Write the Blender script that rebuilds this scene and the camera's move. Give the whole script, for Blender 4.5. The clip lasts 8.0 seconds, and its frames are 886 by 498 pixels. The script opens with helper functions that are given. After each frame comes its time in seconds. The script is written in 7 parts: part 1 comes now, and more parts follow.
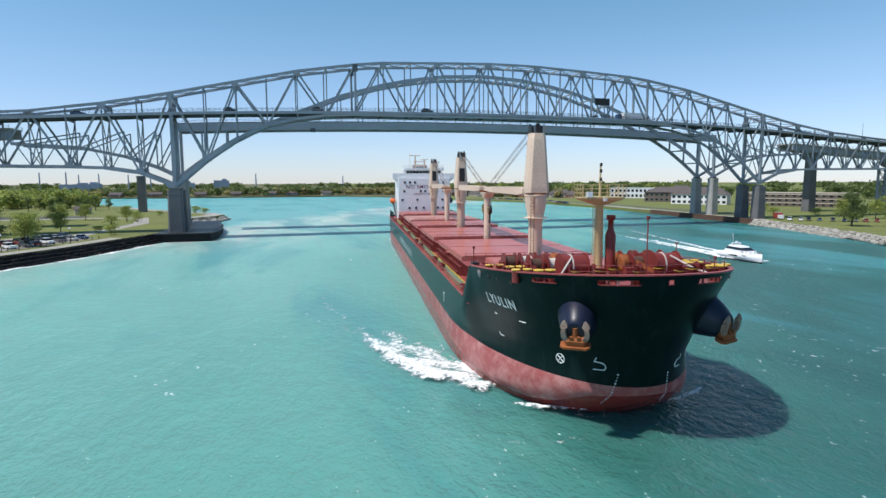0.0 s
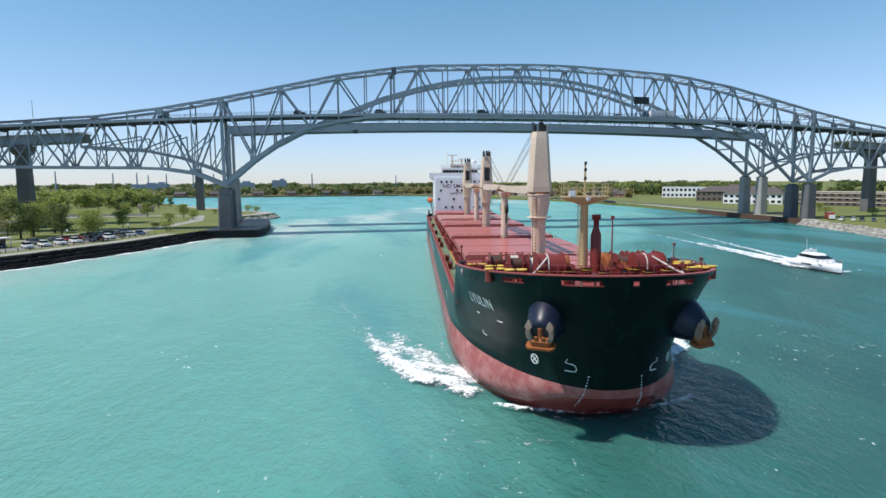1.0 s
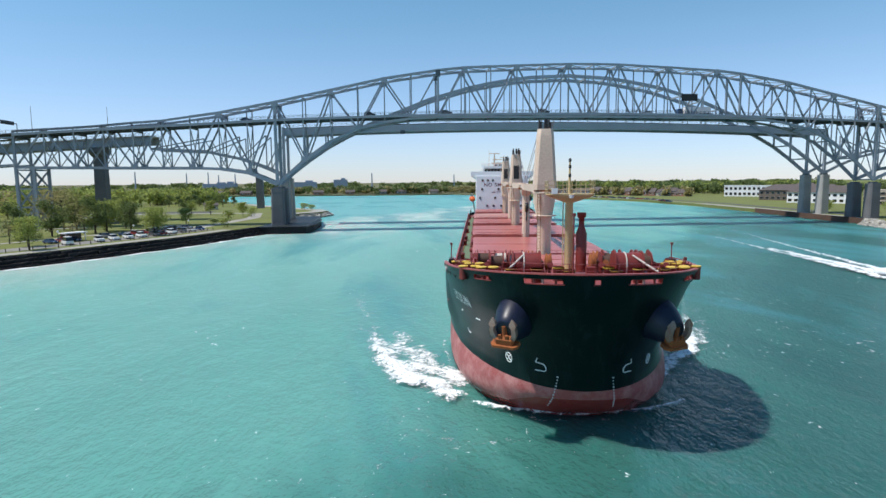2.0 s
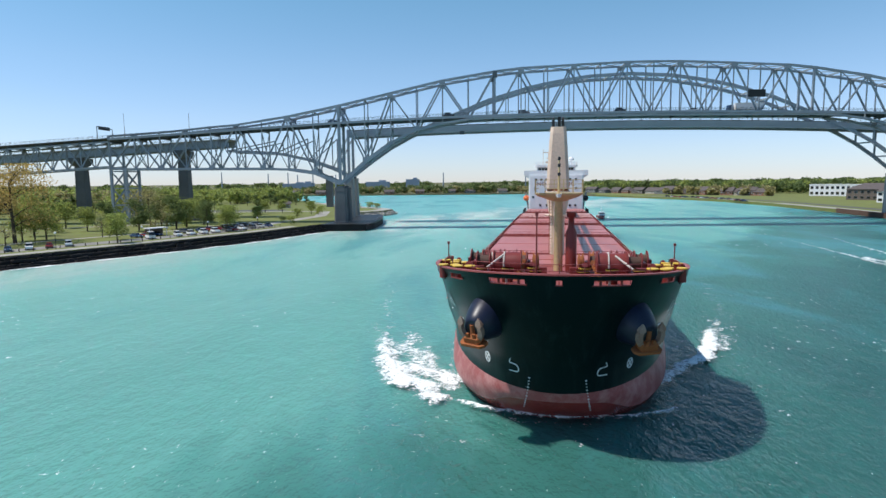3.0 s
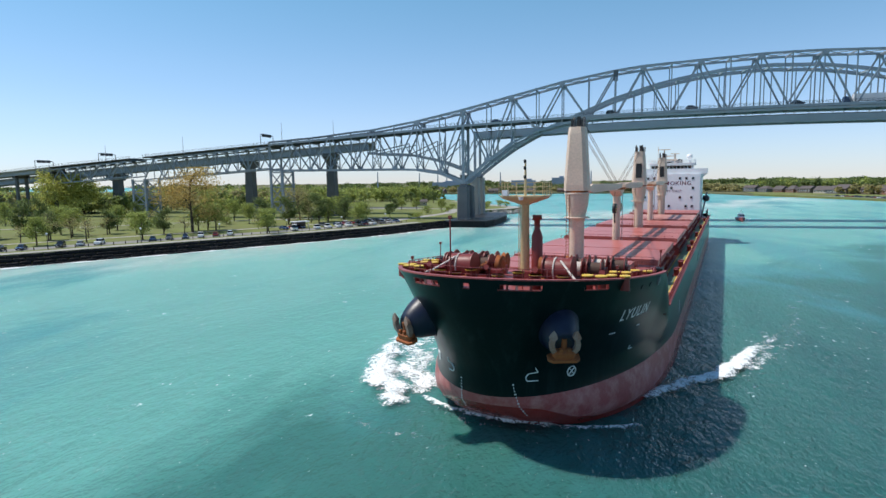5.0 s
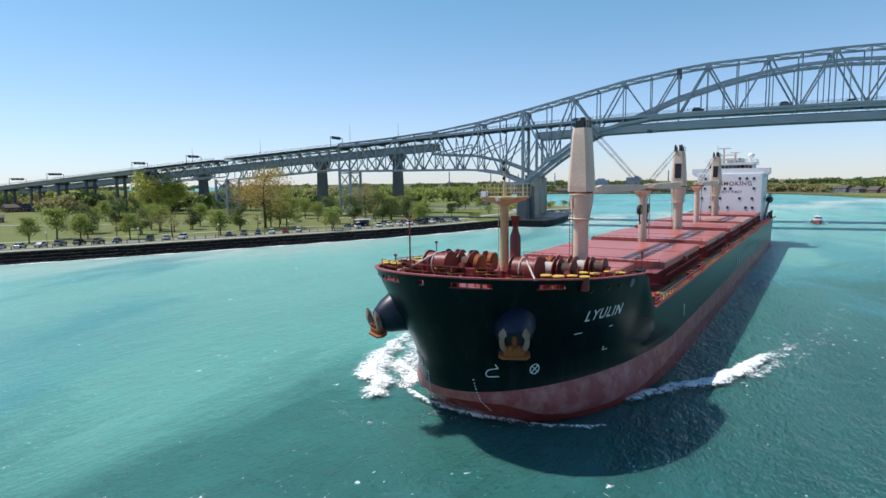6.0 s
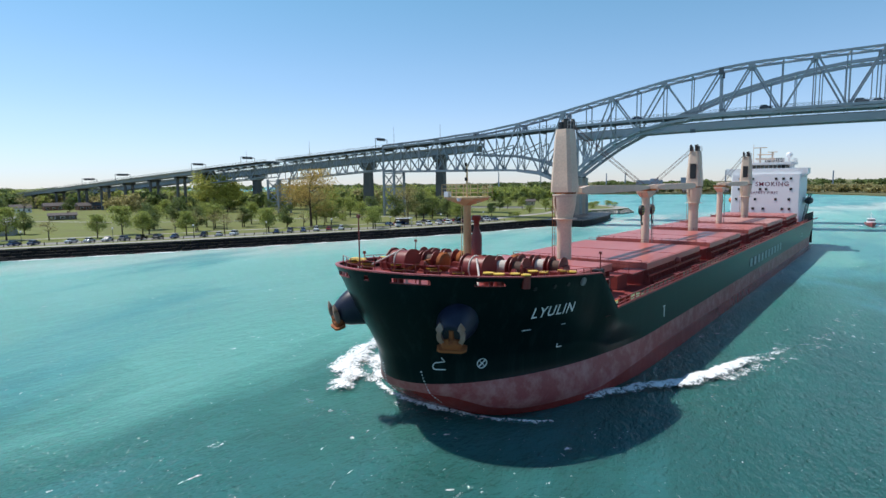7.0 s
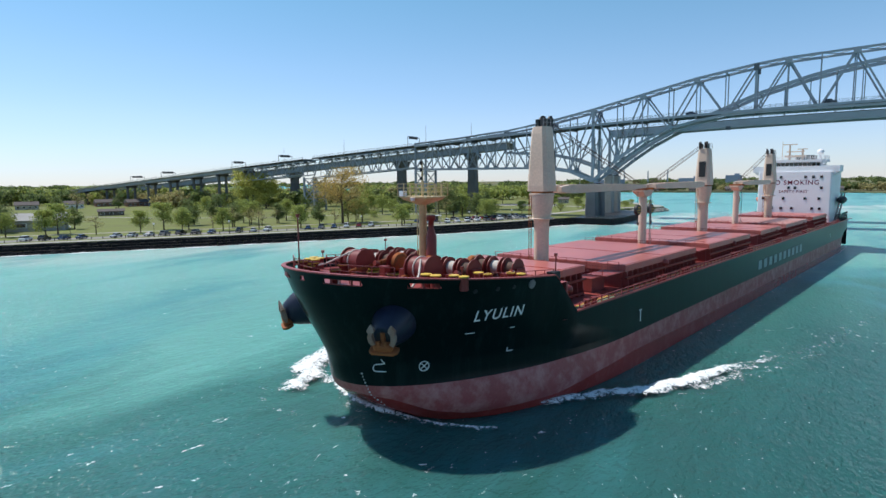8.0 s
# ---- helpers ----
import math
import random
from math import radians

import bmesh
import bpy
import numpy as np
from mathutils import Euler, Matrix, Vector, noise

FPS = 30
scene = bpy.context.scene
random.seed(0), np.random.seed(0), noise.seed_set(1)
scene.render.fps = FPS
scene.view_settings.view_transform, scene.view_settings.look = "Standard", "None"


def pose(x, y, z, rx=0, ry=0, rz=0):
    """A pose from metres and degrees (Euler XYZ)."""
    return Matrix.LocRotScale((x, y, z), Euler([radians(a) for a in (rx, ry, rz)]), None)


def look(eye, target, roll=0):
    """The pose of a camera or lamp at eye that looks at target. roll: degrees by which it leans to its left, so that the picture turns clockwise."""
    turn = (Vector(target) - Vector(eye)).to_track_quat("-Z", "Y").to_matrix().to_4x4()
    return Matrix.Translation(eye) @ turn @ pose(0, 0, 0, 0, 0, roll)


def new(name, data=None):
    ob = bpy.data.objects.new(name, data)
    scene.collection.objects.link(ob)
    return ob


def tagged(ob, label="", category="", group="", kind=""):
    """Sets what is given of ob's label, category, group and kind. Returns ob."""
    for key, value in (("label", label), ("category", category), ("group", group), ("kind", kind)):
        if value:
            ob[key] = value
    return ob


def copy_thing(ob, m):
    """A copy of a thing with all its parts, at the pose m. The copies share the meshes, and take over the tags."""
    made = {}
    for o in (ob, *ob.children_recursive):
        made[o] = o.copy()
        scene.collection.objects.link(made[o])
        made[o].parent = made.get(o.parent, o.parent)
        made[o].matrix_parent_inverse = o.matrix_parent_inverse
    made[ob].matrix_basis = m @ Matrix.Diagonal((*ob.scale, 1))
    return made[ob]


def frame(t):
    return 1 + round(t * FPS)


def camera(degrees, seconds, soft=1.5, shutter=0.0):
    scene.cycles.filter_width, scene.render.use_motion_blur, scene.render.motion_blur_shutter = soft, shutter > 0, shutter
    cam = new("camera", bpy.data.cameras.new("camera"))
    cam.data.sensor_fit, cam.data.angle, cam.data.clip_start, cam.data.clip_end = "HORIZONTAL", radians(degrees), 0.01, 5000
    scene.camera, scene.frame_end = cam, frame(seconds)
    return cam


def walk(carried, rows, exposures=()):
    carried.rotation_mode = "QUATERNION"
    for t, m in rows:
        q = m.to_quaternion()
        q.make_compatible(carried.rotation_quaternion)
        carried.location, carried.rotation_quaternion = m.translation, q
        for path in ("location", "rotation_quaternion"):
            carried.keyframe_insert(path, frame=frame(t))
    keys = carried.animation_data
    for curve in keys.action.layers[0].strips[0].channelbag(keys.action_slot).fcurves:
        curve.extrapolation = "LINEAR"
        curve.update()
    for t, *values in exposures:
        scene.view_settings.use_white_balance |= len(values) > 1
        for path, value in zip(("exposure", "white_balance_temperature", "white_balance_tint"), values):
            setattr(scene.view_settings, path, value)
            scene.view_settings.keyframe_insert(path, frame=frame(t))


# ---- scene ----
cam = camera(73.7, 8.0)
PATH = [
    (0, (29.526, -234.837, 20.784), (30.1103, -232.9372, 20.5579), -0.21),
    (0.5, (32.271, -238.734, 20.776), (32.7725, -236.8113, 20.5483), -0.24),
    (1, (35.313, -242.317, 20.733), (35.7208, -240.3725, 20.5059), -0.31),
    (1.5, (38.409, -245.815, 20.640), (38.7252, -243.8531, 20.4119), -0.38),
    (3, (48.784, -255.439, 20.445), (48.7458, -253.4521, 20.2165), -0.58),
    (3.5, (52.549, -258.249, 20.499), (52.3885, -256.2683, 20.2710), -0.66),
    (4, (56.477, -260.912, 20.543), (56.1824, -258.9468, 20.3151), -0.70),
    (4.5, (60.154, -263.342, 20.612), (59.7387, -261.3990, 20.3837), -0.73),
    (6, (71.675, -270.248, 20.706), (70.9118, -268.4134, 20.4803), -0.71),
    (6.5, (75.492, -272.373, 20.682), (74.6313, -270.5817, 20.4580), -0.75),
    (7, (79.143, -274.149, 20.663), (78.2254, -272.3858, 20.4396), -0.69),
    (7.5, (82.504, -274.954, 20.656), (81.5294, -273.2220, 20.4286), -0.65),
    (8, (84.780, -274.860, 20.722), (83.7478, -273.1622, 20.4921), -0.64),
]
walk(cam, [(t, look(eye, target, roll)) for t, eye, target, roll in PATH])

# ---- daylight ----
SUN_WAY = Vector((-0.55, -0.05, 0.97)).normalized()
world = bpy.data.worlds.new("sky")
scene.world = world
world.use_nodes = True
wn = world.node_tree.nodes
sky = wn.new("ShaderNodeTexSky")
sky.sky_type = "NISHITA"
sky.sun_disc = False
sky.sun_elevation = math.asin(SUN_WAY.z)
sky.sun_rotation = math.atan2(SUN_WAY.x, SUN_WAY.y)
sky.air_density, sky.dust_density, sky.ozone_density = 1.0, 0.0, 1.0
wn["Background"].inputs["Strength"].default_value = 0.13
tint = wn.new("ShaderNodeMix")
tint.data_type, tint.blend_type = "RGBA", "MULTIPLY"
tint.inputs[0].default_value = 1.0
tint.inputs[7].default_value = (0.91, 1.05, 1.15, 1)
# spring haze: paler and cooler towards the horizon, deeper overhead
split, haze = wn.new("ShaderNodeSeparateXYZ"), wn.new("ShaderNodeValToRGB")
up = wn.new("ShaderNodeTexCoord")
world.node_tree.links.new(up.outputs["Generated"], split.inputs[0])
world.node_tree.links.new(split.outputs["Z"], haze.inputs[0])
hz = haze.color_ramp
hz.elements[0].position, hz.elements[0].color = 0.0, (0.68, 0.70, 0.97, 1)
hz.elements[1].position, hz.elements[1].color = 0.6, (0.77, 1.0, 0.97, 1)
for p_, c_ in ((0.05, (0.80, 0.785, 0.97)), (0.10, (0.88, 0.85, 0.97)), (0.18, (0.89, 0.92, 0.95)), (0.32, (0.78, 1.0, 0.93))):
    hz.elements.new(p_).color = (*c_, 1)
hazed = wn.new("ShaderNodeMix")
hazed.data_type, hazed.blend_type = "RGBA", "MULTIPLY"
hazed.inputs[0].default_value = 1.0
world.node_tree.links.new(sky.outputs[0], hazed.inputs[6])
world.node_tree.links.new(haze.outputs[0], hazed.inputs[7])
world.node_tree.links.new(hazed.outputs[2], tint.inputs[6])
world.node_tree.links.new(tint.outputs[2], wn["Background"].inputs["Color"])
sun = new("sun", bpy.data.lights.new("sun", "SUN"))
sun.data.energy, sun.data.angle, sun.data.color = 4.8, radians(0.55), (1.0, 0.955, 0.89)
sun.matrix_basis = look(SUN_WAY * 400, (0, 0, 0))
scene.view_settings.exposure = 0.0


# ---- materials ----
def material(name, color, rough=0.6, metal=0.0, var=0.25, scale=1.0, bump=0.15, second=None, spec=0.4, fine=9.0, rand=0.0, island=0.0):
    """A painted or natural surface with two scales of variation in colour and relief."""
    m = bpy.data.materials.new(name)
    m.use_nodes = True
    n, l = m.node_tree.nodes, m.node_tree.links
    b = n["Principled BSDF"]
    co = n.new("ShaderNodeTexCoord")
    big, small = n.new("ShaderNodeTexNoise"), n.new("ShaderNodeTexNoise")
    big.inputs["Scale"].default_value, small.inputs["Scale"].default_value = scale * 0.35, scale * fine
    big.inputs["Detail"].default_value, small.inputs["Detail"].default_value = 5, 4
    for t in (big, small):
        l.new(co.outputs["Object"], t.inputs["Vector"])
    ramp = n.new("ShaderNodeValToRGB")
    dark = second or tuple(v * (1 - var) for v in color)
    ramp.color_ramp.elements[0].position, ramp.color_ramp.elements[0].color = 0.32, (*dark, 1)
    ramp.color_ramp.elements[1].position, ramp.color_ramp.elements[1].color = 0.66, (*color, 1)
    mix = n.new("ShaderNodeMath")
    mix.operation = "MULTIPLY_ADD"
    mix.inputs[1].default_value = 0.45
    l.new(small.outputs[0], mix.inputs[0])
    half = n.new("ShaderNodeMath")
    half.operation = "MULTIPLY"
    half.inputs[1].default_value = 0.55
    l.new(big.outputs[0], half.inputs[0])
    l.new(half.outputs[0], mix.inputs[2])
    l.new(mix.outputs[0], ramp.inputs[0])
    out = ramp.outputs[0]
    if rand or island:
        if rand:
            src = n.new("ShaderNodeObjectInfo").outputs["Random"]
        else:
            src = n.new("ShaderNodeNewGeometry").outputs["Random Per Island"]
        k = rand or island
        rng = n.new("ShaderNodeMapRange")
        rng.inputs[3].default_value, rng.inputs[4].default_value = 1 - k, 1 + k * 0.7
        l.new(src, rng.inputs[0])
        hsv = n.new("ShaderNodeHueSaturation")
        l.new(rng.outputs[0], hsv.inputs["Value"])
        l.new(out, hsv.inputs["Color"])
        out = hsv.outputs[0]
    l.new(out, b.inputs["Base Color"])
    b.inputs["Roughness"].default_value, b.inputs["Metallic"].default_value = rough, metal
    b.inputs["Specular IOR Level"].default_value = spec
    if bump:
        bp = n.new("ShaderNodeBump")
        bp.inputs["Strength"].default_value, bp.inputs["Distance"].default_value = bump, 0.05
        l.new(small.outputs[0], bp.inputs["Height"])
        l.new(bp.outputs[0], b.inputs["Normal"])
    return m


def streaked(name, color, stain, rough, amount=0.5, low=0.58, wide=1.2, tall=0.12):
    """Ship's paint with runs of stain that trail down the plates."""
    m = material(name, color, rough, var=0.3, scale=0.5, bump=0.05)
    n, l = m.node_tree.nodes, m.node_tree.links
    b = n["Principled BSDF"]
    old = b.inputs["Base Color"].links[0].from_socket
    co = n.new("ShaderNodeTexCoord")
    mp = n.new("ShaderNodeMapping")
    mp.inputs["Scale"].default_value = (wide, wide, tall)
    l.new(co.outputs["Object"], mp.inputs["Vector"])
    t = n.new("ShaderNodeTexNoise")
    t.inputs["Scale"].default_value, t.inputs["Detail"].default_value, t.inputs["Roughness"].default_value = 1.0, 6, 0.7
    l.new(mp.outputs[0], t.inputs["Vector"])
    r = n.new("ShaderNodeValToRGB")
    r.color_ramp.elements[0].position, r.color_ramp.elements[1].position = low, low + 0.2
    r.color_ramp.elements[0].color, r.color_ramp.elements[1].color = (0, 0, 0, 1), (amount, amount, amount, 1)
    l.new(t.outputs[0], r.inputs[0])
    mx = n.new("ShaderNodeMix")
    mx.data_type = "RGBA"
    l.new(r.outputs[0], mx.inputs[0])
    l.new(old, mx.inputs[6])
    mx.inputs[7].default_value = (*stain, 1)
    l.new(mx.outputs[2], b.inputs["Base Color"])
    return m


def water_material():
    """Silty turquoise river water: cloudy body colour, wind ripples in three sizes, scattered flecks of foam and small
    painted sun glints.
    """
    m = bpy.data.materials.new("river_water")
    m.use_nodes = True
    n, l = m.node_tree.nodes, m.node_tree.links
    b = n["Principled BSDF"]
    co = n.new("ShaderNodeTexCoord")

    def tex(scale, stretch=(1, 1, 1), detail=4, rough=0.55, turn=0.0, dist=0.0):
        mp = n.new("ShaderNodeMapping")
        mp.inputs["Scale"].default_value, mp.inputs["Rotation"].default_value = stretch, (0, 0, turn)
        l.new(co.outputs["Object"], mp.inputs["Vector"])
        t = n.new("ShaderNodeTexNoise")
        for k, v in (("Scale", scale), ("Detail", detail), ("Roughness", rough), ("Distortion", dist)):
            t.inputs[k].default_value = v
        l.new(mp.outputs[0], t.inputs["Vector"])
        return t.outputs[0]

    # milky along the left bank, turquoise in mid-river, a darker tongue of clear water beyond
    cloud, blue = tex(0.022, (1.0, 0.5, 1), 5, 0.62, 0.5, 0.8), tex(0.03, (1.0, 0.35, 1), 5, 0.6, -0.55, 0.6)
    dot = n.new("ShaderNodeVectorMath")
    dot.operation = "DOT_PRODUCT"
    dot.inputs[1].default_value = (0.85 / 250, -0.53 / 250, 0)
    l.new(co.outputs["Object"], dot.inputs[0])
    away = n.new("ShaderNodeMath")
    away.operation = "MULTIPLY_ADD"
    away.inputs[1].default_value = 0.42
    l.new(cloud, away.inputs[0])
    l.new(dot.outputs["Value"], away.inputs[2])
    ramp = n.new("ShaderNodeValToRGB")
    cr = ramp.color_ramp
    lift = 0.21 - 6.6 / 250
    cr.elements[0].position, cr.elements[0].color = 0.09, (0.10, 0.29, 0.28, 1)
    cr.elements[1].position, cr.elements[1].color = min(1, 0.79 + lift), (0.020, 0.085, 0.078, 1)
    cr.elements.new(lift + 0.01).color = (0.34, 0.43, 0.38, 1)
    for p, c in ((0.08, (0.255, 0.385, 0.34)), (0.20, (0.150, 0.345, 0.305)), (0.45, (0.108, 0.280, 0.245)), (0.575, (0.100, 0.285, 0.245)), (0.615, (0.062, 0.205, 0.175)), (0.655, (0.034, 0.135, 0.115))):
        cr.elements.new(p + lift).color = (*c, 1)
    l.new(away.outputs[0], ramp.inputs[0])
    br = n.new("ShaderNodeMapRange")
    br.interpolation_type = "SMOOTHSTEP"
    for i, v in ((1, 0.46), (2, 0.66), (3, 0.0), (4, 0.72)):
        br.inputs[i].default_value = v
    l.new(blue, br.inputs[0])
    bm_ = n.new("ShaderNodeMix")
    bm_.data_type = "RGBA"
    l.new(br.outputs[0], bm_.inputs[0])
    l.new(ramp.outputs[0], bm_.inputs[6])
    bm_.inputs[7].default_value = (0.045, 0.190, 0.205, 1)
    # foam flecks
    f1, f2 = tex(0.8, (1, 0.7, 1), 7, 0.66, 0.2, 0.6), tex(0.035, (1, 1, 1), 3, 0.5)
    mul = n.new("ShaderNodeMath")
    mul.operation = "MULTIPLY_ADD"
    mul.inputs[1].default_value = 0.22
    l.new(f2, mul.inputs[0])
    l.new(f1, mul.inputs[2])
    fr = n.new("ShaderNodeValToRGB")
    fr.color_ramp.elements[0].position, fr.color_ramp.elements[1].position = 0.785, 0.84
    l.new(mul.outputs[0], fr.inputs[0])
    mx = n.new("ShaderNodeMix")
    mx.data_type = "RGBA"
    l.new(fr.outputs[0], mx.inputs[0])
    l.new(bm_.outputs[2], mx.inputs[6])
    mx.inputs[7].default_value = (0.78, 0.84, 0.84, 1)
    # small sharp sun glints, painted into the colour between the larger foam flecks
    g1 = tex(3.2, (1, 0.5, 1), 4, 0.7, 0.3, 0.4)
    gr = n.new("ShaderNodeValToRGB")
    gr.color_ramp.elements[0].position, gr.color_ramp.elements[1].position = 0.685, 0.73
    l.new(g1, gr.inputs[0])
    mx2 = n.new("ShaderNodeMix")
    mx2.data_type = "RGBA"
    l.new(gr.outputs[0], mx2.inputs[0])
    l.new(mx.outputs[2], mx2.inputs[6])
    mx2.inputs[7].default_value = (0.80, 0.86, 0.86, 1)
    body, gloss = n.new("ShaderNodeSubsurfaceScattering"), n.new("ShaderNodeBsdfGlossy")
    gloss.inputs["Roughness"].default_value = 0.17
    # light wanders a few metres through the cloudy water
    body.inputs["Scale"].default_value, body.inputs["Radius"].default_value = 1.0, (1.4, 4.0, 3.6)
    l.new(mx2.outputs[2], body.inputs["Color"])
    fre = n.new("ShaderNodeFresnel")
    fre.inputs["IOR"].default_value = 1.33
    cap = n.new("ShaderNodeMath")
    cap.operation = "MINIMUM"
    cap.inputs[1].default_value = 0.30
    l.new(fre.outputs[0], cap.inputs[0])
    mix = n.new("ShaderNodeMixShader")
    l.new(cap.outputs[0], mix.inputs[0])
    l.new(body.outputs[0], mix.inputs[1])
    l.new(gloss.outputs[0], mix.inputs[2])
    l.new(mix.outputs[0], n["Material Output"].inputs["Surface"])
    n.remove(b)
    prev = None
    for scale, dist, strength, turn, det in ((0.14, 1.1, 0.8, 0.4, 4), (0.55, 0.6, 0.9, 0.75, 3), (1.5, 0.24, 1.0, 0.1, 2), (3.0, 0.16, 1.0, 0.9, 1)):
        bp = n.new("ShaderNodeBump")
        bp.inputs["Strength"].default_value, bp.inputs["Distance"].default_value = strength, dist
        l.new(tex(scale, (1.0, 0.6, 1), det, 0.6, turn, 0.3), bp.inputs["Height"])
        if prev:
            l.new(prev, bp.inputs["Normal"])
        prev = bp.outputs[0]
    for socket in (gloss.inputs["Normal"], fre.inputs["Normal"]):
        l.new(prev, socket)
    # the cloudy body shows the ripples only faintly
    soft = n.new("ShaderNodeBump")
    soft.inputs["Strength"].default_value, soft.inputs["Distance"].default_value = 1.0, 0.11
    l.new(tex(0.9, (1.0, 0.45, 1), 5, 0.65, 0.35, 0.4), soft.inputs["Height"])
    l.new(soft.outputs[0], body.inputs["Normal"])
    return m


def foam_material():
    """Lacy foam: holes open where the cover thins out."""
    m = material("foam", (0.88, 0.92, 0.92), 0.85, var=0.2, scale=2.0, bump=0.5)
    n, l = m.node_tree.nodes, m.node_tree.links
    at = n.new("ShaderNodeAttribute")
    at.attribute_name = "cover"
    co = n.new("ShaderNodeTexCoord")
    total = None
    for scale, gain, dist in ((0.55, 0.55, 1.6), (2.2, 0.75, 1.2), (7.0, 0.40, 0.5)):
        t = n.new("ShaderNodeTexNoise")
        t.inputs["Scale"].default_value, t.inputs["Detail"].default_value, t.inputs["Distortion"].default_value = scale, 4, dist
        l.new(co.outputs["Object"], t.inputs["Vector"])
        k = n.new("ShaderNodeMath")
        k.operation = "MULTIPLY_ADD"
        k.inputs[1].default_value = gain
        l.new(t.outputs[0], k.inputs[0])
        if total:
            l.new(total, k.inputs[2])
        else:
            k.inputs[2].default_value = 0.0
        total = k.outputs[0]
    s = n.new("ShaderNodeMath")
    s.operation = "ADD"
    l.new(total, s.inputs[0])
    l.new(at.outputs["Fac"], s.inputs[1])
    r = n.new("ShaderNodeMapRange")
    r.interpolation_type = "SMOOTHSTEP"
    r.inputs[1].default_value, r.inputs[2].default_value = 1.27, 1.56
    l.new(s.outputs[0], r.inputs[0])
    tr = n.new("ShaderNodeBsdfTransparent")
    mix = n.new("ShaderNodeMixShader")
    l.new(r.outputs[0], mix.inputs[0])
    l.new(tr.outputs[0], mix.inputs[1])
    l.new(n["Principled BSDF"].outputs[0], mix.inputs[2])
    l.new(mix.outputs[0], n["Material Output"].inputs["Surface"])
    return m


def glass_material(name, color, rough=0.06):
    m = bpy.data.materials.new(name)
    m.use_nodes = True
    b = m.node_tree.nodes["Principled BSDF"]
    b.inputs["Base Color"].default_value, b.inputs["Roughness"].default_value = (*color, 1), rough
    b.inputs["Specular IOR Level"].default_value = 0.8
    return m


def leaf_material(name, color, second):
    m = material(name, color, 0.6, second=second, scale=0.6, bump=0, island=0.45, spec=0.25)
    n, l = m.node_tree.nodes, m.node_tree.links
    b = n["Principled BSDF"]
    tr = n.new("ShaderNodeBsdfTranslucent")
    src = b.inputs["Base Color"].links[0].from_socket
    l.new(src, tr.inputs["Color"])
    mix = n.new("ShaderNodeMixShader")
    mix.inputs[0].default_value = 0.45
    l.new(b.outputs[0], mix.inputs[1])
    l.new(tr.outputs[0], mix.inputs[2])
    l.new(mix.outputs[0], n["Material Output"].inputs["Surface"])
    return m


WATER = water_material()
FOAM = foam_material()
STEEL = material("bridge_paint", (0.30, 0.335, 0.38), 0.5, var=0.22, scale=0.5, bump=0.05)
STEEL_FAR = material("far_bridge_paint", (0.33, 0.365, 0.41), 0.5, var=0.18, scale=0.4, bump=0.05)
# darker than the truss members: floor beams, stringers, railings, bearings, gantries
STEEL_DARK = material("dark_bridge_steel", (0.10, 0.12, 0.14), 0.6, var=0.3, scale=0.5)
CONCRETE = material("pier_concrete", (0.16, 0.16, 0.165), 0.85, var=0.35, scale=0.4, bump=0.2)
CONCRETE_PALE = material("pale_concrete", (0.38, 0.37, 0.35), 0.85, var=0.3, scale=0.5, bump=0.2)
ASPHALT = material("asphalt", (0.09, 0.09, 0.09), 0.9, var=0.35, scale=0.6, bump=0.2)
WORNROAD = material("worn_pale_asphalt", (0.25, 0.24, 0.225), 0.9, var=0.3, scale=0.5, bump=0.2)
PAVING = material("pale_paving", (0.36, 0.34, 0.30), 0.9, var=0.25, scale=0.4, bump=0.2)
HULL = streaked("hull_green_black", (0.0030, 0.0110, 0.0110), (0.013, 0.026, 0.025), 0.28, 0.7, 0.52)
HULL.node_tree.nodes["Principled BSDF"].inputs["Specular IOR Level"].default_value = 0.12
BOOT = streaked("boot_red", (0.36, 0.085, 0.082), (0.46, 0.21, 0.195), 0.5, 0.9, 0.44, 0.5, 0.5)
BOOT_WET = streaked("boot_red_wet", (0.33, 0.045, 0.040), (0.40, 0.10, 0.09), 0.25, 0.6, 0.5, 0.6, 0.5)
OXIDE = streaked("deck_red_oxide", (0.36, 0.075, 0.068), (0.20, 0.055, 0.045), 0.42, 0.7, 0.5, 0.5, 0.5)
HATCH = streaked("hatch_red", (0.53, 0.14, 0.115), (0.45, 0.16, 0.135), 0.3, 0.7, 0.47, 0.35, 0.35)
HATCH_PALE = streaked("hatch_bleached_deck_lit", (0.57, 0.27, 0.23), (0.48, 0.18, 0.15), 0.4, 0.7, 0.5, 0.35, 0.35)
WINCH = material("winch_red", (0.23, 0.036, 0.03), 0.45, var=0.4, scale=2.0, bump=0.1)
GREENDECK = material("walkway_green", (0.16, 0.22, 0.13), 0.7, var=0.3)
CREAM = streaked("crane_cream", (0.76, 0.57, 0.44), (0.50, 0.29, 0.18), 0.45, 0.45, 0.6, 1.5, 0.1)
MASTCREAM = streaked("mast_yellow_cream", (0.68, 0.50, 0.26), (0.45, 0.25, 0.10), 0.45, 0.5, 0.56, 1.5, 0.15)
WHITE = material("white_paint", (0.80, 0.79, 0.80), 0.45, var=0.07, scale=0.5, bump=0.03)
YELLOW = material("yellow_paint", (0.72, 0.47, 0.07), 0.5, var=0.2, scale=2)
BLACK = material("black_fittings", (0.02, 0.02, 0.022), 0.5, var=0.3)
NAVY = streaked("anchor_pocket_navy", (0.010, 0.014, 0.036), (0.045, 0.042, 0.055), 0.4, 0.5, 0.55)
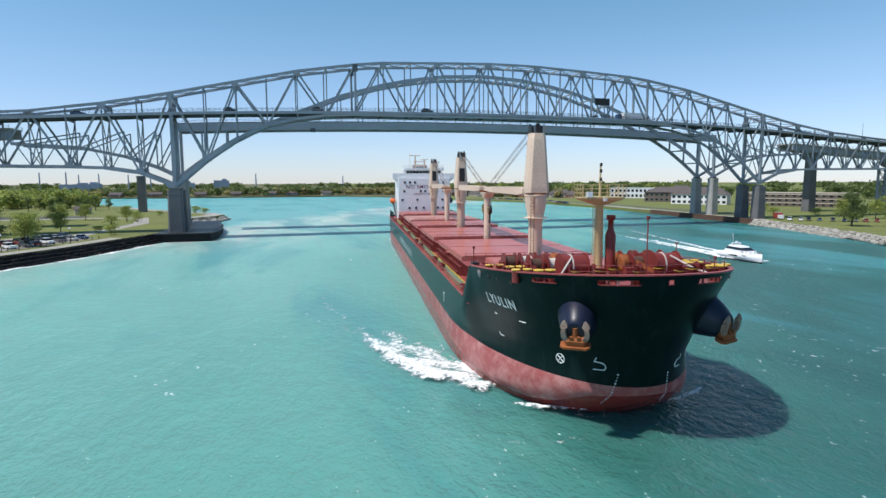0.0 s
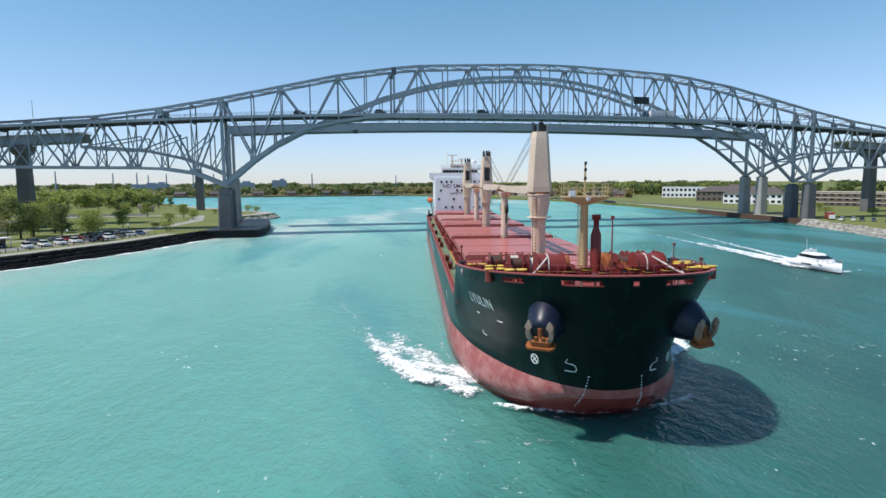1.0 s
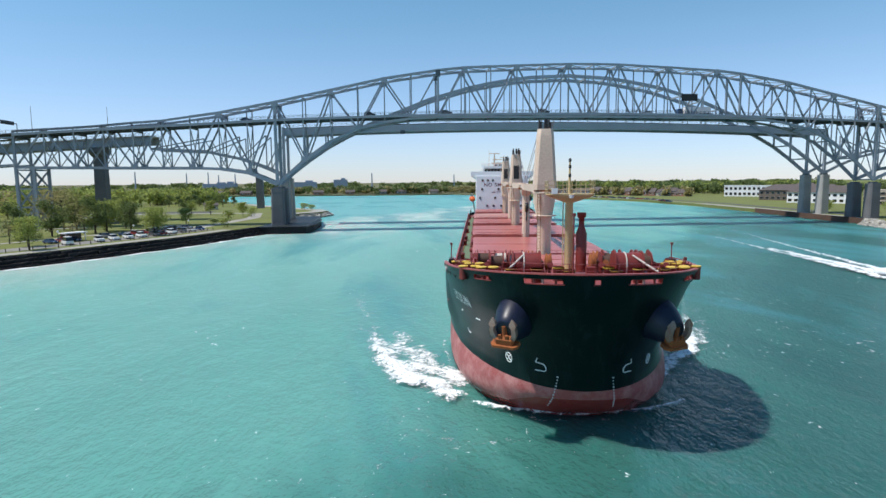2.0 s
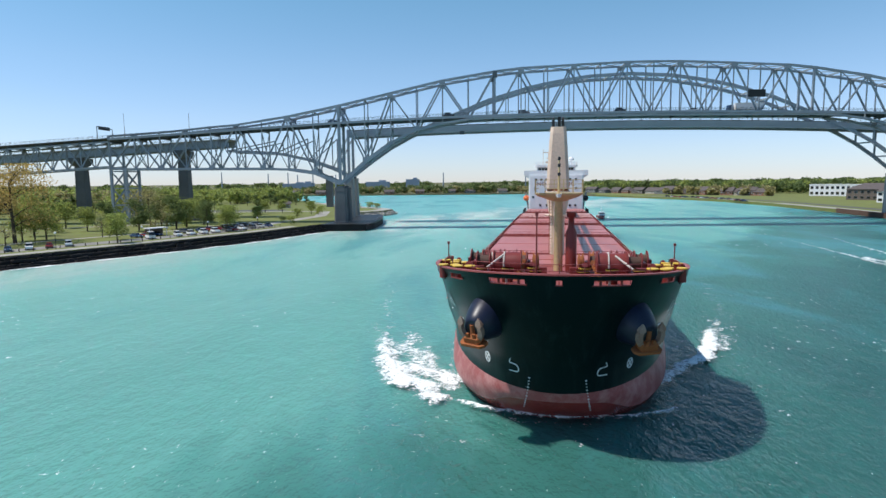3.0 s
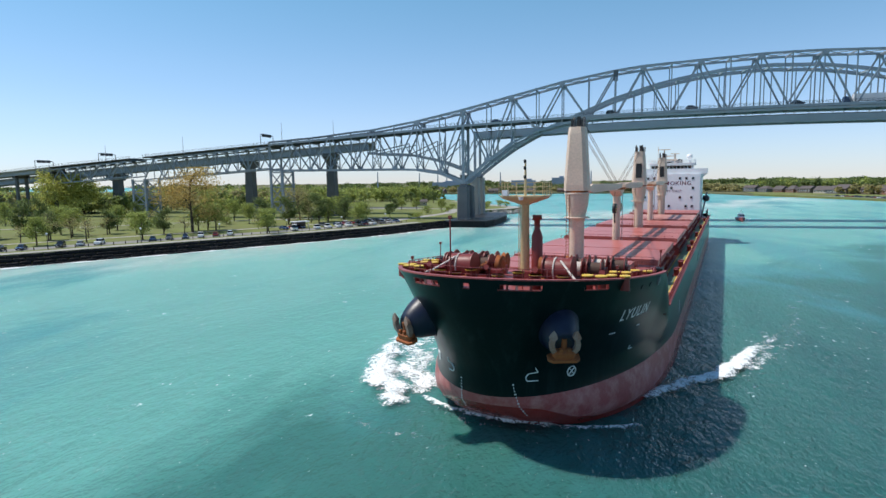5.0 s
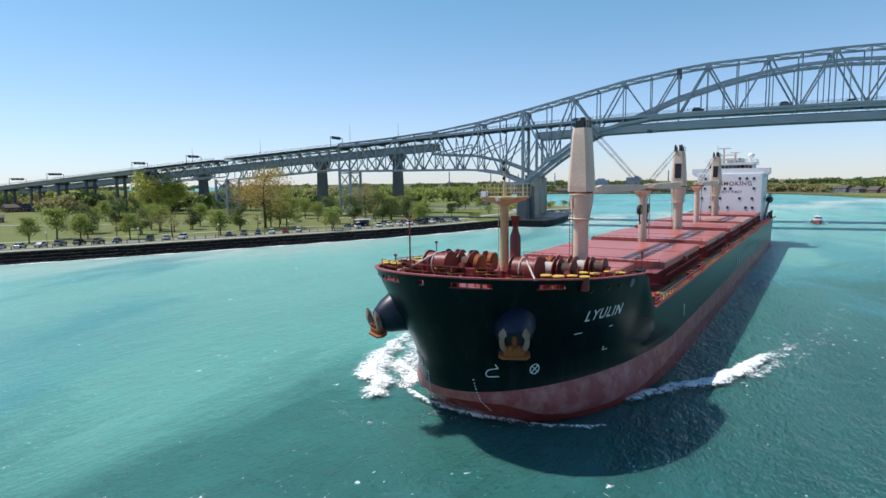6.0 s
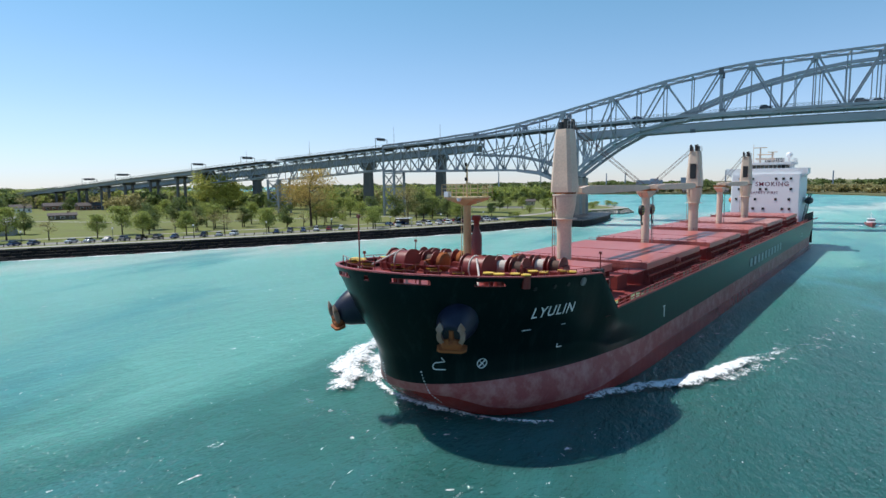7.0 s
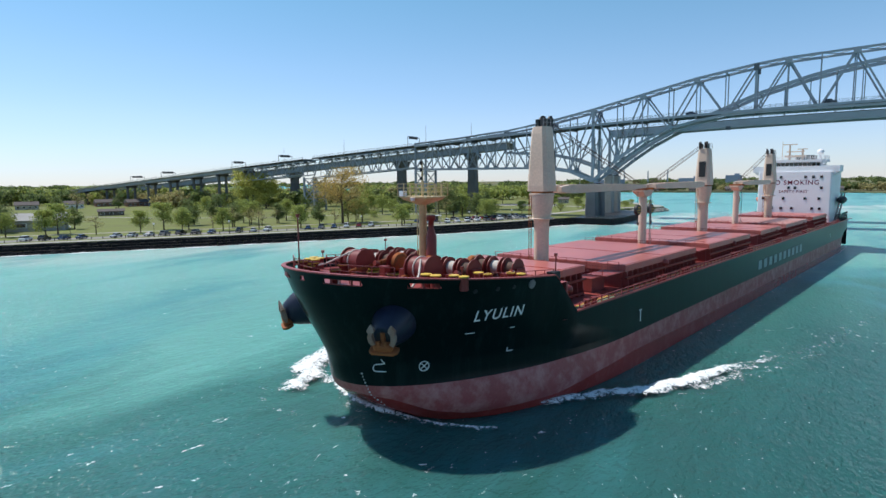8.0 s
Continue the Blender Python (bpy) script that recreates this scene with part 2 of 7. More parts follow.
PILING = material("rusty_piling", (0.115, 0.065, 0.045), 0.85, var=0.4, scale=1.0, bump=0.3)
RUST = material("rust_orange", (0.36, 0.105, 0.024), 0.8, second=(0.14, 0.042, 0.016), scale=1.6, bump=0.4)
FLUKE = material("worn_anchor_steel", (0.33, 0.27, 0.23), 0.7, second=(0.22, 0.085, 0.035), scale=2.2, bump=0.4)
GREYMETAL = material("weathered_grey_metal", (0.33, 0.31, 0.31), 0.5, 0.4, var=0.4, scale=2)
ROPE = material("pale_rope", (0.62, 0.56, 0.50), 0.85, var=0.35, scale=4, bump=0.5)
DARKROPE = material("brown_wire_rope", (0.10, 0.05, 0.035), 0.7, var=0.4, scale=4, bump=0.5)
PAINTMARK = material("mark_white", (0.75, 0.78, 0.78), 0.5, var=0.12, scale=2, bump=0)
NAMEGREY = material("worn_company_mark", (0.30, 0.36, 0.37), 0.5, var=0.2, scale=2, bump=0)
LETTERRED = material("letter_maroon", (0.16, 0.02, 0.05), 0.5, var=0.15, bump=0)
GLASS = glass_material("dark_glass", (0.012, 0.014, 0.018))
GRASS = material("lawn", (0.175, 0.205, 0.060), 0.9, second=(0.14, 0.14, 0.065), scale=0.25, fine=14, bump=0.5, spec=0.1)
EARTH = material("scrub_ground", (0.11, 0.12, 0.05), 0.9, second=(0.17, 0.15, 0.09), scale=0.2, fine=12, bump=0.5, spec=0.1)
ROCKDARK = material("wet_dark_stone", (0.020, 0.019, 0.020), 0.75, var=0.5, scale=1.0, bump=0.6, rand=0.5, spec=0.2)
ROCKPALE = material("pale_limestone", (0.44, 0.41, 0.36), 0.85, var=0.4, scale=1.0, bump=0.6, rand=0.3)
BARK = material("bark", (0.095, 0.070, 0.050), 0.9, var=0.4, scale=3, bump=0.6)
LEAF = leaf_material("leaf_green", (0.41, 0.45, 0.125), (0.26, 0.305, 0.078))
LEAF_WILLOW = leaf_material("leaf_willow", (0.62, 0.60, 0.17), (0.45, 0.45, 0.12))
LEAF_DARK = leaf_material("leaf_dark", (0.20, 0.25, 0.085), (0.115, 0.155, 0.053))
LEAF_GOLD = leaf_material("leaf_gold", (0.60, 0.43, 0.14), (0.42, 0.29, 0.09))
LEAF_OLIVE = leaf_material("leaf_olive", (0.47, 0.41, 0.19), (0.32, 0.29, 0.12))
ROOF = material("brown_shingle", (0.115, 0.095, 0.09), 0.85, var=0.3, scale=1.5, bump=0.4)
BRICKRED = material("red_brick_wall", (0.26, 0.13, 0.09), 0.85, var=0.25, scale=2, bump=0.3)
TAN = material("tan_wall", (0.46, 0.40, 0.33), 0.85, var=0.15, scale=1, bump=0.1)
PANELBROWN = material("brown_cladding", (0.15, 0.12, 0.10), 0.8, var=0.25, scale=1)
CARS = [material("car_" + k, c, 0.25, var=0.06, bump=0, spec=0.6) for k, c in (("silver", (0.45, 0.46, 0.47)), ("black", (0.02, 0.02, 0.025)), ("white", (0.78, 0.78, 0.78)), ("red", (0.30, 0.025, 0.02)), ("blue", (0.03, 0.06, 0.14)), ("grey", (0.14, 0.14, 0.15)))]
FLAGBLUE = material("flag_blue", (0.05, 0.20, 0.55), 0.8)
FLAGRED = material("flag_red", (0.55, 0.03, 0.03), 0.8)
ORANGE = material("lifeboat_orange", (0.70, 0.14, 0.03), 0.5)
SMOKE_BLUE = material("distant_works", (0.26, 0.33, 0.42), 0.8, var=0.15, scale=0.1)


# ---- mesh tools ----
class Shape:
    """Collects faces for one mesh."""

    def __init__(self):
        self.v, self.f, self.s = [], [], []

    def add(self, verts, faces, smooth=False):
        k = len(self.v)
        self.v += [tuple(p) for p in verts]
        self.f += [tuple(i + k for i in f) for f in faces]
        self.s += [smooth] * len(faces)
        return self

    def box(self, c, size, rz=0.0, taper=1.0):
        x, y, z = (d / 2 for d in size)
        cs, sn = math.cos(rz), math.sin(rz)
        vs = []
        for dz in (-z, z):
            k = taper if dz > 0 else 1.0
            for dx, dy in ((-x, -y), (x, -y), (x, y), (-x, y)):
                dx, dy = dx * k, dy * k
                vs.append((c[0] + dx * cs - dy * sn, c[1] + dx * sn + dy * cs, c[2] + dz))
        return self.add(vs, [(0, 3, 2, 1), (4, 5, 6, 7), (0, 1, 5, 4), (1, 2, 6, 5), (2, 3, 7, 6), (3, 0, 4, 7)])

    def beam(self, p, q, w, h):
        """A bar of section w (sideways) by h (in the upright plane) from p to q."""
        p, q = Vector(p), Vector(q)
        d = (q - p).normalized()
        up = Vector((0, 0, 1)) if abs(d.z) < 0.98 else Vector((1, 0, 0))
        sd = d.cross(up).normalized()
        up = sd.cross(d)
        vs = []
        for e in (p, q):
            for a, b in ((-1, -1), (1, -1), (1, 1), (-1, 1)):
                vs.append(e + sd * (a * w / 2) + up * (b * h / 2))
        return self.add(vs, [(3, 2, 1, 0), (4, 5, 6, 7), (0, 1, 5, 4), (1, 2, 6, 5), (2, 3, 7, 6), (3, 0, 4, 7)])

    def tube(self, p, q, r0, r1=None, n=12, caps=True):
        p, q = Vector(p), Vector(q)
        r1 = r0 if r1 is None else r1
        d = (q - p).normalized()
        up = Vector((0, 0, 1)) if abs(d.z) < 0.98 else Vector((1, 0, 0))
        sd = d.cross(up).normalized()
        up = sd.cross(d)
        ring = [(math.cos(2 * math.pi * i / n), math.sin(2 * math.pi * i / n)) for i in range(n)]
        vs = [e + (sd * a + up * b) * r for e, r in ((p, r0), (q, r1)) for a, b in ring]
        self.add(vs, [(i, (i + 1) % n, n + (i + 1) % n, n + i) for i in range(n)], n > 6)
        if caps:
            self.add(vs[:n], [tuple(range(n))[::-1]])
            self.add(vs[n:], [tuple(range(n))])
        return self

    def lathe(self, c, prof, n=20, axis="z"):
        """Turned shape: prof is a list of (radius, height)."""
        vs = []
        for r, h in prof:
            for i in range(n):
                a = 2 * math.pi * i / n
                x, y, z = r * math.cos(a), r * math.sin(a), h
                if axis == "x":
                    x, y, z = z, x, y
                vs.append((c[0] + x, c[1] + y, c[2] + z))
        fs = [(k * n + i, k * n + (i + 1) % n, (k + 1) * n + (i + 1) % n, (k + 1) * n + i) for k in range(len(prof) - 1) for i in range(n)]
        self.add(vs, fs, True)
        self.add(vs[:n], [tuple(range(n))[::-1]])
        self.add(vs[-n:], [tuple(range(n))])
        return self

    def loft(self, rings, closed=True, smooth=True, caps=True):
        n = len(rings[0])
        vs = [p for r in rings for p in r]
        m = n if closed else n - 1
        self.add(vs, [(k * n + i, k * n + (i + 1) % n, (k + 1) * n + (i + 1) % n, (k + 1) * n + i) for k in range(len(rings) - 1) for i in range(m)], smooth)
        if caps and closed:
            self.add(rings[0], [tuple(range(n))[::-1]])
            self.add(rings[-1], [tuple(range(n))])
        return self

    def rail(self, pts, h=1.0, post=1.6, r=0.035, bars=3):
        """Railing of posts and bars along a line of points."""
        for a, b in zip(pts, pts[1:]):
            a, b = Vector(a), Vector(b)
            for k in range(1, bars + 1):
                o = Vector((0, 0, h * k / bars))
                self.beam(a + o, b + o, r * 1.5, r * 1.5)
            n = max(1, round((b - a).length / post))
            for i in range(n + 1):
                p = a.lerp(b, i / n)
                self.beam(p, p + Vector((0, 0, h)), r * 2, r * 2)
        return self

    def mesh(self, name):
        me = bpy.data.meshes.new(name)
        me.from_pydata(self.v, [], self.f)
        me.polygons.foreach_set("use_smooth", self.s)
        me.update()
        return me


def obj(name, shape, mat, parent=None, label=""):
    me = shape.mesh(name) if isinstance(shape, Shape) else shape
    if not me.materials:
        me.materials.append(mat)
    ob = new(name, me)
    if parent:
        ob.parent = parent
    if label:
        ob["label"] = label
    return ob


def part(name, shape, mat, parent, label=""):
    return obj(name, shape, mat, parent, label)


def thing(name, label, category, group="", kind="", at=None):
    e = new(name)
    if at is not None:
        e.matrix_basis = at
    return tagged(e, label, category, group, kind)


def lerp(x, pts):
    return float(np.interp(x, [p[0] for p in pts], [p[1] for p in pts]))


# ---- water and banks ----
sheet = Shape()
N = 60
ex = [math.copysign(abs(k / N) ** 2.2 * 4200, k) for k in range(-N, N + 1)]
vs = [(x + 60, y - 150, 0) for y in ex for x in ex]
W = 2 * N + 1
sheet.add(vs, [(j * W + i, j * W + i + 1, (j + 1) * W + i + 1, (j + 1) * W + i) for j in range(W - 1) for i in range(W - 1)])
tagged(obj("water", sheet, WATER), "choppy turquoise silty river water with foam flecks and painted glints", "water", kind="structure")

# top edge of the left bank's sea wall, from upstream to the point behind the bridges
WALL_L = [(-330, -520), (-210, -330), (-140, -224), (-112, -183), (-84, -145), (-59, -107), (-38, -75), (-23, -48), (-13, -22), (-6, -5), (-4, 60), (-6, 85)]
SPIT = [(-6, 85), (6, 102), (10, 118), (4, 135), (-20, 170), (-60, 240), (-110, 340), (-190, 430), (-330, 520), (-700, 640)]
FAR = [(-700, 700), (-330, 640), (-120, 632), (60, 622), (150, 620), (195, 560), (222, 470)]
RIGHT = [(222, 470), (245, 405), (270, 330), (282, 272), (280, 180), (270, 90), (260, 30), (256, -8), (248, -34), (236, -66), (220, -102), (190, -170), (160, -300), (130, -520)]


def bank(name, edge, back, z, label, mat=GRASS):
    """Land: a top sheet from a shore line to far behind it, with an upright face to the water."""
    s = Shape()
    m = len(edge)
    rows = []
    for f in (0, 0.012, 0.05, 0.15, 0.4, 1.0):
        rows.append([(a[0] + (b[0] - a[0]) * f, a[1] + (b[1] - a[1]) * f, z + 8 * max(0, f - 0.05)) for a, b in zip(edge, back)])
    rows.insert(0, [(a[0], a[1], -1.0) for a in edge])
    vs = [p for r in rows for p in r]
    s.add(vs, [(k * m + i, k * m + i + 1, (k + 1) * m + i + 1, (k + 1) * m + i) for k in range(len(rows) - 1) for i in range(m - 1)])
    return tagged(obj(name, s, mat), label, "ground", kind="structure")


left_edge = WALL_L + SPIT[1:]
left_back = [(-4200, -4200 + 3000 * i / (len(left_edge) - 1) * 2.2) for i in range(len(left_edge))]
bank("ground_west", left_edge, left_back, 3.0, "green riverside park ground with lawns and scrub")
far_back = [(-4200 + 4800 * i / (len(FAR) - 1), 4200) for i in range(len(FAR))]
bank("ground_far", FAR, far_back, 1.6, "low far bank with scrub and dry grass", EARTH)
right_back = [(600 + 3600 * min(1, i / 5), 4200 - 8000 * max(0, (i - 2)) / (len(RIGHT) - 3)) for i in range(len(RIGHT))]
bank("ground_east", RIGHT, right_back, 2.0, "green riverside lawn with drives", GRASS)


def strip(name, line, off0, off1, z, mat, label, category, left=True, lift=0.0):
    """A band of paving parallel to a line."""
    s = Shape()
    rows = ([], [])
    for i, p in enumerate(line):
        a, b = Vector(line[max(0, i - 1)]), Vector(line[min(len(line) - 1, i + 1)])
        d = (b - a).normalized()
        nrm = Vector((-d.y, d.x)) if left else Vector((d.y, -d.x))
        for r, o in zip(rows, (off0, off1)):
            q = Vector(p) + nrm * o
            r.append((q.x, q.y, z + lift))
    s.add(rows[0] + rows[1], [(i, i + 1, len(line) + i + 1, len(line) + i) for i in range(len(line) - 1)])
    return tagged(obj(name, s, mat), label, category, kind="structure")


def along(line, step, off=0.0, left=True, start=0.0):
    """Points at even steps along a line, moved sideways; with the heading."""
    out, rest = [], start
    for a, b in zip(line, line[1:]):
        a, b = Vector(a), Vector(b)
        d = b - a
        ln = d.length
        d.normalize()
        nrm = Vector((-d.y, d.x)) if left else Vector((d.y, -d.x))
        while rest <= ln:
            q = a + d * rest + nrm * off
            out.append((q.x, q.y, math.atan2(d.y, d.x)))
            rest += step
        rest -= ln
    return out


WALK = WALL_L[1:9]
strip("promenade", WALK, 0.3, 5.0, 3.03, PAVING, "pale concrete riverside walkway", "path")
strip("park_road", WALK, 9.0, 17.0, 3.02, WORNROAD, "pale grey asphalt riverside parking road", "road")
strip("park_path", WALL_L[1:9], 33, 36, 3.02, PAVING, "pale footpath across the lawn", "path")


# ---- bridges ----
PANEL = 11.06
SPAN = 24 * PANEL
MID = SPAN / 2


def road_z(x):
    """Height of the bridge roadway."""
    u = abs(x - MID)
    return 49.0 - 3.0 * (u / MID) ** 2 if u < MID else 46.0 - 0.056 * (u - MID) - 0.00002 * (u - MID) ** 2


TOP = [(-6, 43.0), (-4, 44.6), (-2, 47.8), (0, 52.1), (2, 57.0), (4, 61.9), (6, 65.4), (7, 66.6), (9, 67.7), (11, 68.6), (12, 68.7)]
LOW = [(-9, 27.0), (-3, 26.5), (-2, 26.1), (-1, 24.4), (0, 19.7), (1, 29.3), (2, 37.0), (3, 42.2), (4, 44.8), (5, 46.4), (6, 46.9), (12, 47.4)]


def fold(k):
    return k if k <= 12 else 24 - k


def top_z(k):
    k = fold(k)
    if k <= -6:
        return road_z(k * PANEL) + 0.7 + max(0, k + 7) * 0.3
    return lerp(k, TOP) + 0.5


def low_z(k):
    return lerp(fold(k), LOW)


def truss_bridge():
    br = thing("truss_bridge", "blue-grey painted steel cantilever truss bridge over the river", "bridge")
    for y in (0.0, 10.5):
        def node(k, low):
            return (k * PANEL, y, low_z(k) if low else top_z(k))

        for k in range(-9, 33):
            a, b = node(k, False), node(k + 1, False)
            heavy = 0.95 if -3 <= fold(k) <= 7 else 0.8
            part("top_chord", Shape().beam(a, b, 0.75, heavy), STEEL, br)
            big = 1.35 if fold(k) in (-1, 0, 1) or fold(k + 1) in (-1, 0, 1) else 0.95
            part("lower_chord", Shape().beam(node(k, True), node(k + 1, True), 0.8, big), STEEL, br)
        for k in range(-9, 34):
            q = fold(k)
            wide = 1.15 if q == 0 else 0.8 if q in (6, -9) else 0.42
            part("vertical", Shape().beam(node(k, True), node(k, False), wide, wide), STEEL, br)
        for k in range(-9, 33):
            q = fold(k) if k < 12 else fold(k + 1)
            s0, s1 = (k, k + 1) if k < 12 else (k + 1, k)
            if q <= 5:
                even_low = (q % 2 != 0)
            else:
                even_low = (q % 2 == 0)
            if q == 6:
                ends = (node(s0, True), node(s1, False))
            else:
                ends = (node(s0, even_low), node(s1, not even_low))
            part("diagonal", Shape().beam(ends[0], ends[1], 0.6, 0.62), STEEL, br)
            if q < -1:
                # light sub-bracing of the side spans
                a, b = Vector(ends[0]), Vector(ends[1])
                m = a.lerp(b, 0.5)
                e = node(s1, True) if ends[1][2] > ends[0][2] else node(s0, True)
                part("sub_diagonal", Shape().beam(m, e, 0.3, 0.3), STEEL, br)
        for k in range(-8, 33):
            if fold(k) in (-8, -6, -4, -2, 0, 2, 4, 7, 9, 11):
                part("gusset", Shape().box((k * PANEL, y, top_z(k) - 0.7), (2.5, 0.85, 2.0)), STEEL, br)
            if fold(k) in (-7, -5, -3, -1, 1, 3, 5, 6, 8, 10, 12):
                part("gusset", Shape().box((k * PANEL, y, low_z(k) + 0.5), (2.4, 0.9, 1.9)), STEEL, br)
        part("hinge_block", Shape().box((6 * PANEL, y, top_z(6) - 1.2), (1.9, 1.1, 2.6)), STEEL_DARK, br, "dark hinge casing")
    for k in range(-8, 33):
        if fold(k) >= -2:
            z = top_z(k) - 0.2
            s = Shape().beam((k * PANEL, 0, z), (k * PANEL, 10.5, z), 0.45, 0.5)
            part("cross_strut", s, STEEL, br)
            if k < 26 and fold(k + 1) >= -2:
                z2 = top_z(k + 1) - 0.2
                s = Shape().beam((k * PANEL, 0, z), ((k + 1) * PANEL, 10.5, z2), 0.28, 0.28)
                s.beam((k * PANEL, 10.5, z), ((k + 1) * PANEL, 0, z2), 0.28, 0.28)
                part("lateral_brace", s, STEEL, br)
        if low_z(k) < road_z(k * PANEL) - 4:
            z = low_z(k)
            s = Shape().beam((k * PANEL, 0, z), (k * PANEL, 10.5, z), 0.4, 0.6)
            s.beam((k * PANEL, 0, z), (k * PANEL, 10.5, road_z(k * PANEL) - 2), 0.3, 0.3)
            s.beam((k * PANEL, 10.5, z), (k * PANEL, 0, road_z(k * PANEL) - 2), 0.3, 0.3)
            part("sway_brace", s, STEEL, br)
        if fold(k) in (0, 24):
            z = top_z(k) - 2.0
            s = Shape()
            for i in range(6):
                y0 = 10.5 * i / 6
                s.beam((k * PANEL, y0, z - (1 if i % 2 else -1) * 1.1), (k * PANEL, y0 + 1.75, z + (1 if i % 2 else -1) * 1.1), 0.3, 0.3)
            s.beam((k * PANEL, 0, z - 1.2), (k * PANEL, 10.5, z - 1.2), 0.4, 0.4)
            part("portal_frame", s, STEEL, br)
    # roadway on the trusses and its floor beams
    for k in range(-9, 33):
        x0, x1 = k * PANEL, (k + 1) * PANEL
        z0, z1 = road_z(x0), road_z(x1)
        for y in (1.6, 5.25, 8.9):
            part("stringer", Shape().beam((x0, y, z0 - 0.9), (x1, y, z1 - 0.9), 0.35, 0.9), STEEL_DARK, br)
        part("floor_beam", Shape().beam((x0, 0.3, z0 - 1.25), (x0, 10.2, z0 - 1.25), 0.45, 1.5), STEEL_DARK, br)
        part("deck_slab", Shape().beam((x0, 5.25, z0 - 0.22), (x1, 5.25, z1 - 0.22), 10.0, 0.44), ASPHALT, br)
        for y in (-0.75, 11.25):
            r = Shape().rail([(x0, y, z0), (x1, y, z1)], 1.15, 1.9, 0.045, 4)
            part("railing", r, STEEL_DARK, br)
            part("edge_girder", Shape().beam((x0, y, z0 - 0.55), (x1, y, z1 - 0.55), 0.4, 1.0), STEEL, br)
    return br


def leg_pier(name, x, y, w, d, z, label, mat=CONCRETE, taper=0.86):
    p = thing(name, label, "bridge pier", "bridge piers", at=pose(x, y, 0))
    rings = []
    for h, k in ((-1.5, 1.0), (z - 1.6, taper), (z - 1.55, taper + 0.03), (z, taper + 0.03)):
        a, b, c = w / 2 * k, d / 2 * k, 0.5
        rings.append([(-a, -b + c, h), (-a + c, -b, h), (a - c, -b, h), (a, -b + c, h), (a, b - c, h), (a - c, b, h), (-a + c, b, h), (-a, b - c, h)])
    part("shaft", Shape().loft(rings, smooth=False), mat, p)
    part("bearing", Shape().box((0, 0, z + 0.35), (w * 0.55, d * 0.5, 0.7)), STEEL_DARK, p)
    return p


def steel_tower(x, zt):
    t = thing("steel_tower", "blue-grey braced steel trestle tower under the bridge", "bridge tower", "steel towers", at=pose(x, 0, 0))
    for dx in (-4.0, 4.0) if x < -150 or x > 420 else (0.0, 6.5) if x < 0 else (0.0, -6.5):
        for y in (0, 10.5):
            part("leg", Shape().beam((dx, y, 2.5), (dx, y, zt), 1.0, 1.0), STEEL, t)
    lo, hi = 4.0, zt - 1.0
    n = 3
    xs = (-4.0, 4.0) if x < -150 or x > 420 else (0.0, 6.5) if x < 0 else (-6.5, 0.0)
    for i in range(n):
        a, b = lo + (hi - lo) * i / n, lo + (hi - lo) * (i + 1) / n
        for dx in xs:
            part("brace", Shape().beam((dx, 0, a), (dx, 10.5, b), 0.35, 0.4), STEEL, t)
            part("brace", Shape().beam((dx, 10.5, a), (dx, 0, b), 0.35, 0.4), STEEL, t)
            part("strut", Shape().beam((dx, 0, b), (dx, 10.5, b), 0.35, 0.5), STEEL, t)
        for y in (0, 10.5):
            part("brace", Shape().beam((xs[0], y, a), (xs[1], y, b), 0.35, 0.4), STEEL, t)
            part("brace", Shape().beam((xs[1], y, a), (xs[0], y, b), 0.35, 0.4), STEEL, t)
            part("strut", Shape().beam((xs[0], y, b), (xs[1], y, b), 0.35, 0.5), STEEL, t)


def approach_truss(x0, x1, depth, label):
    """A deck-truss approach span with its roadway."""
    br = thing("approach_span", label, "bridge span", "approach spans")
    n = max(4, round(abs(x1 - x0) / 6.4) // 2 * 2)
    for y in (0.0, 10.5):
        for i in range(n):
            a, b = x0 + (x1 - x0) * i / n, x0 + (x1 - x0) * (i + 1) / n
            ta, tb = road_z(a) - 1.6, road_z(b) - 1.6
            part("top_chord", Shape().beam((a, y, ta), (b, y, tb), 0.6, 0.7), STEEL, br)
            part("lower_chord", Shape().beam((a, y, ta - depth), (b, y, tb - depth), 0.6, 0.6), STEEL, br)
            e = ((a, y, ta), (b, y, tb - depth)) if i % 2 else ((a, y, ta - depth), (b, y, tb))
            part("diagonal", Shape().beam(*e, 0.45, 0.48), STEEL, br)
            part("vertical", Shape().beam((a, y, ta), (a, y, ta - depth), 0.3, 0.3), STEEL, br)
    for i in range(n):
        a, b = x0 + (x1 - x0) * i / n, x0 + (x1 - x0) * (i + 1) / n
        part("deck_slab", Shape().beam((a, 5.25, road_z(a) - 0.25), (b, 5.25, road_z(b) - 0.25), 12.2, 0.5), ASPHALT, br)
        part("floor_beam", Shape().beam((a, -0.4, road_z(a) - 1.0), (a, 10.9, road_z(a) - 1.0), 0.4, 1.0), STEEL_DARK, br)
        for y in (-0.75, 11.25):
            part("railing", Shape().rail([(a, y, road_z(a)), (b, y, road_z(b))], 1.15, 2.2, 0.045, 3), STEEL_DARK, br)


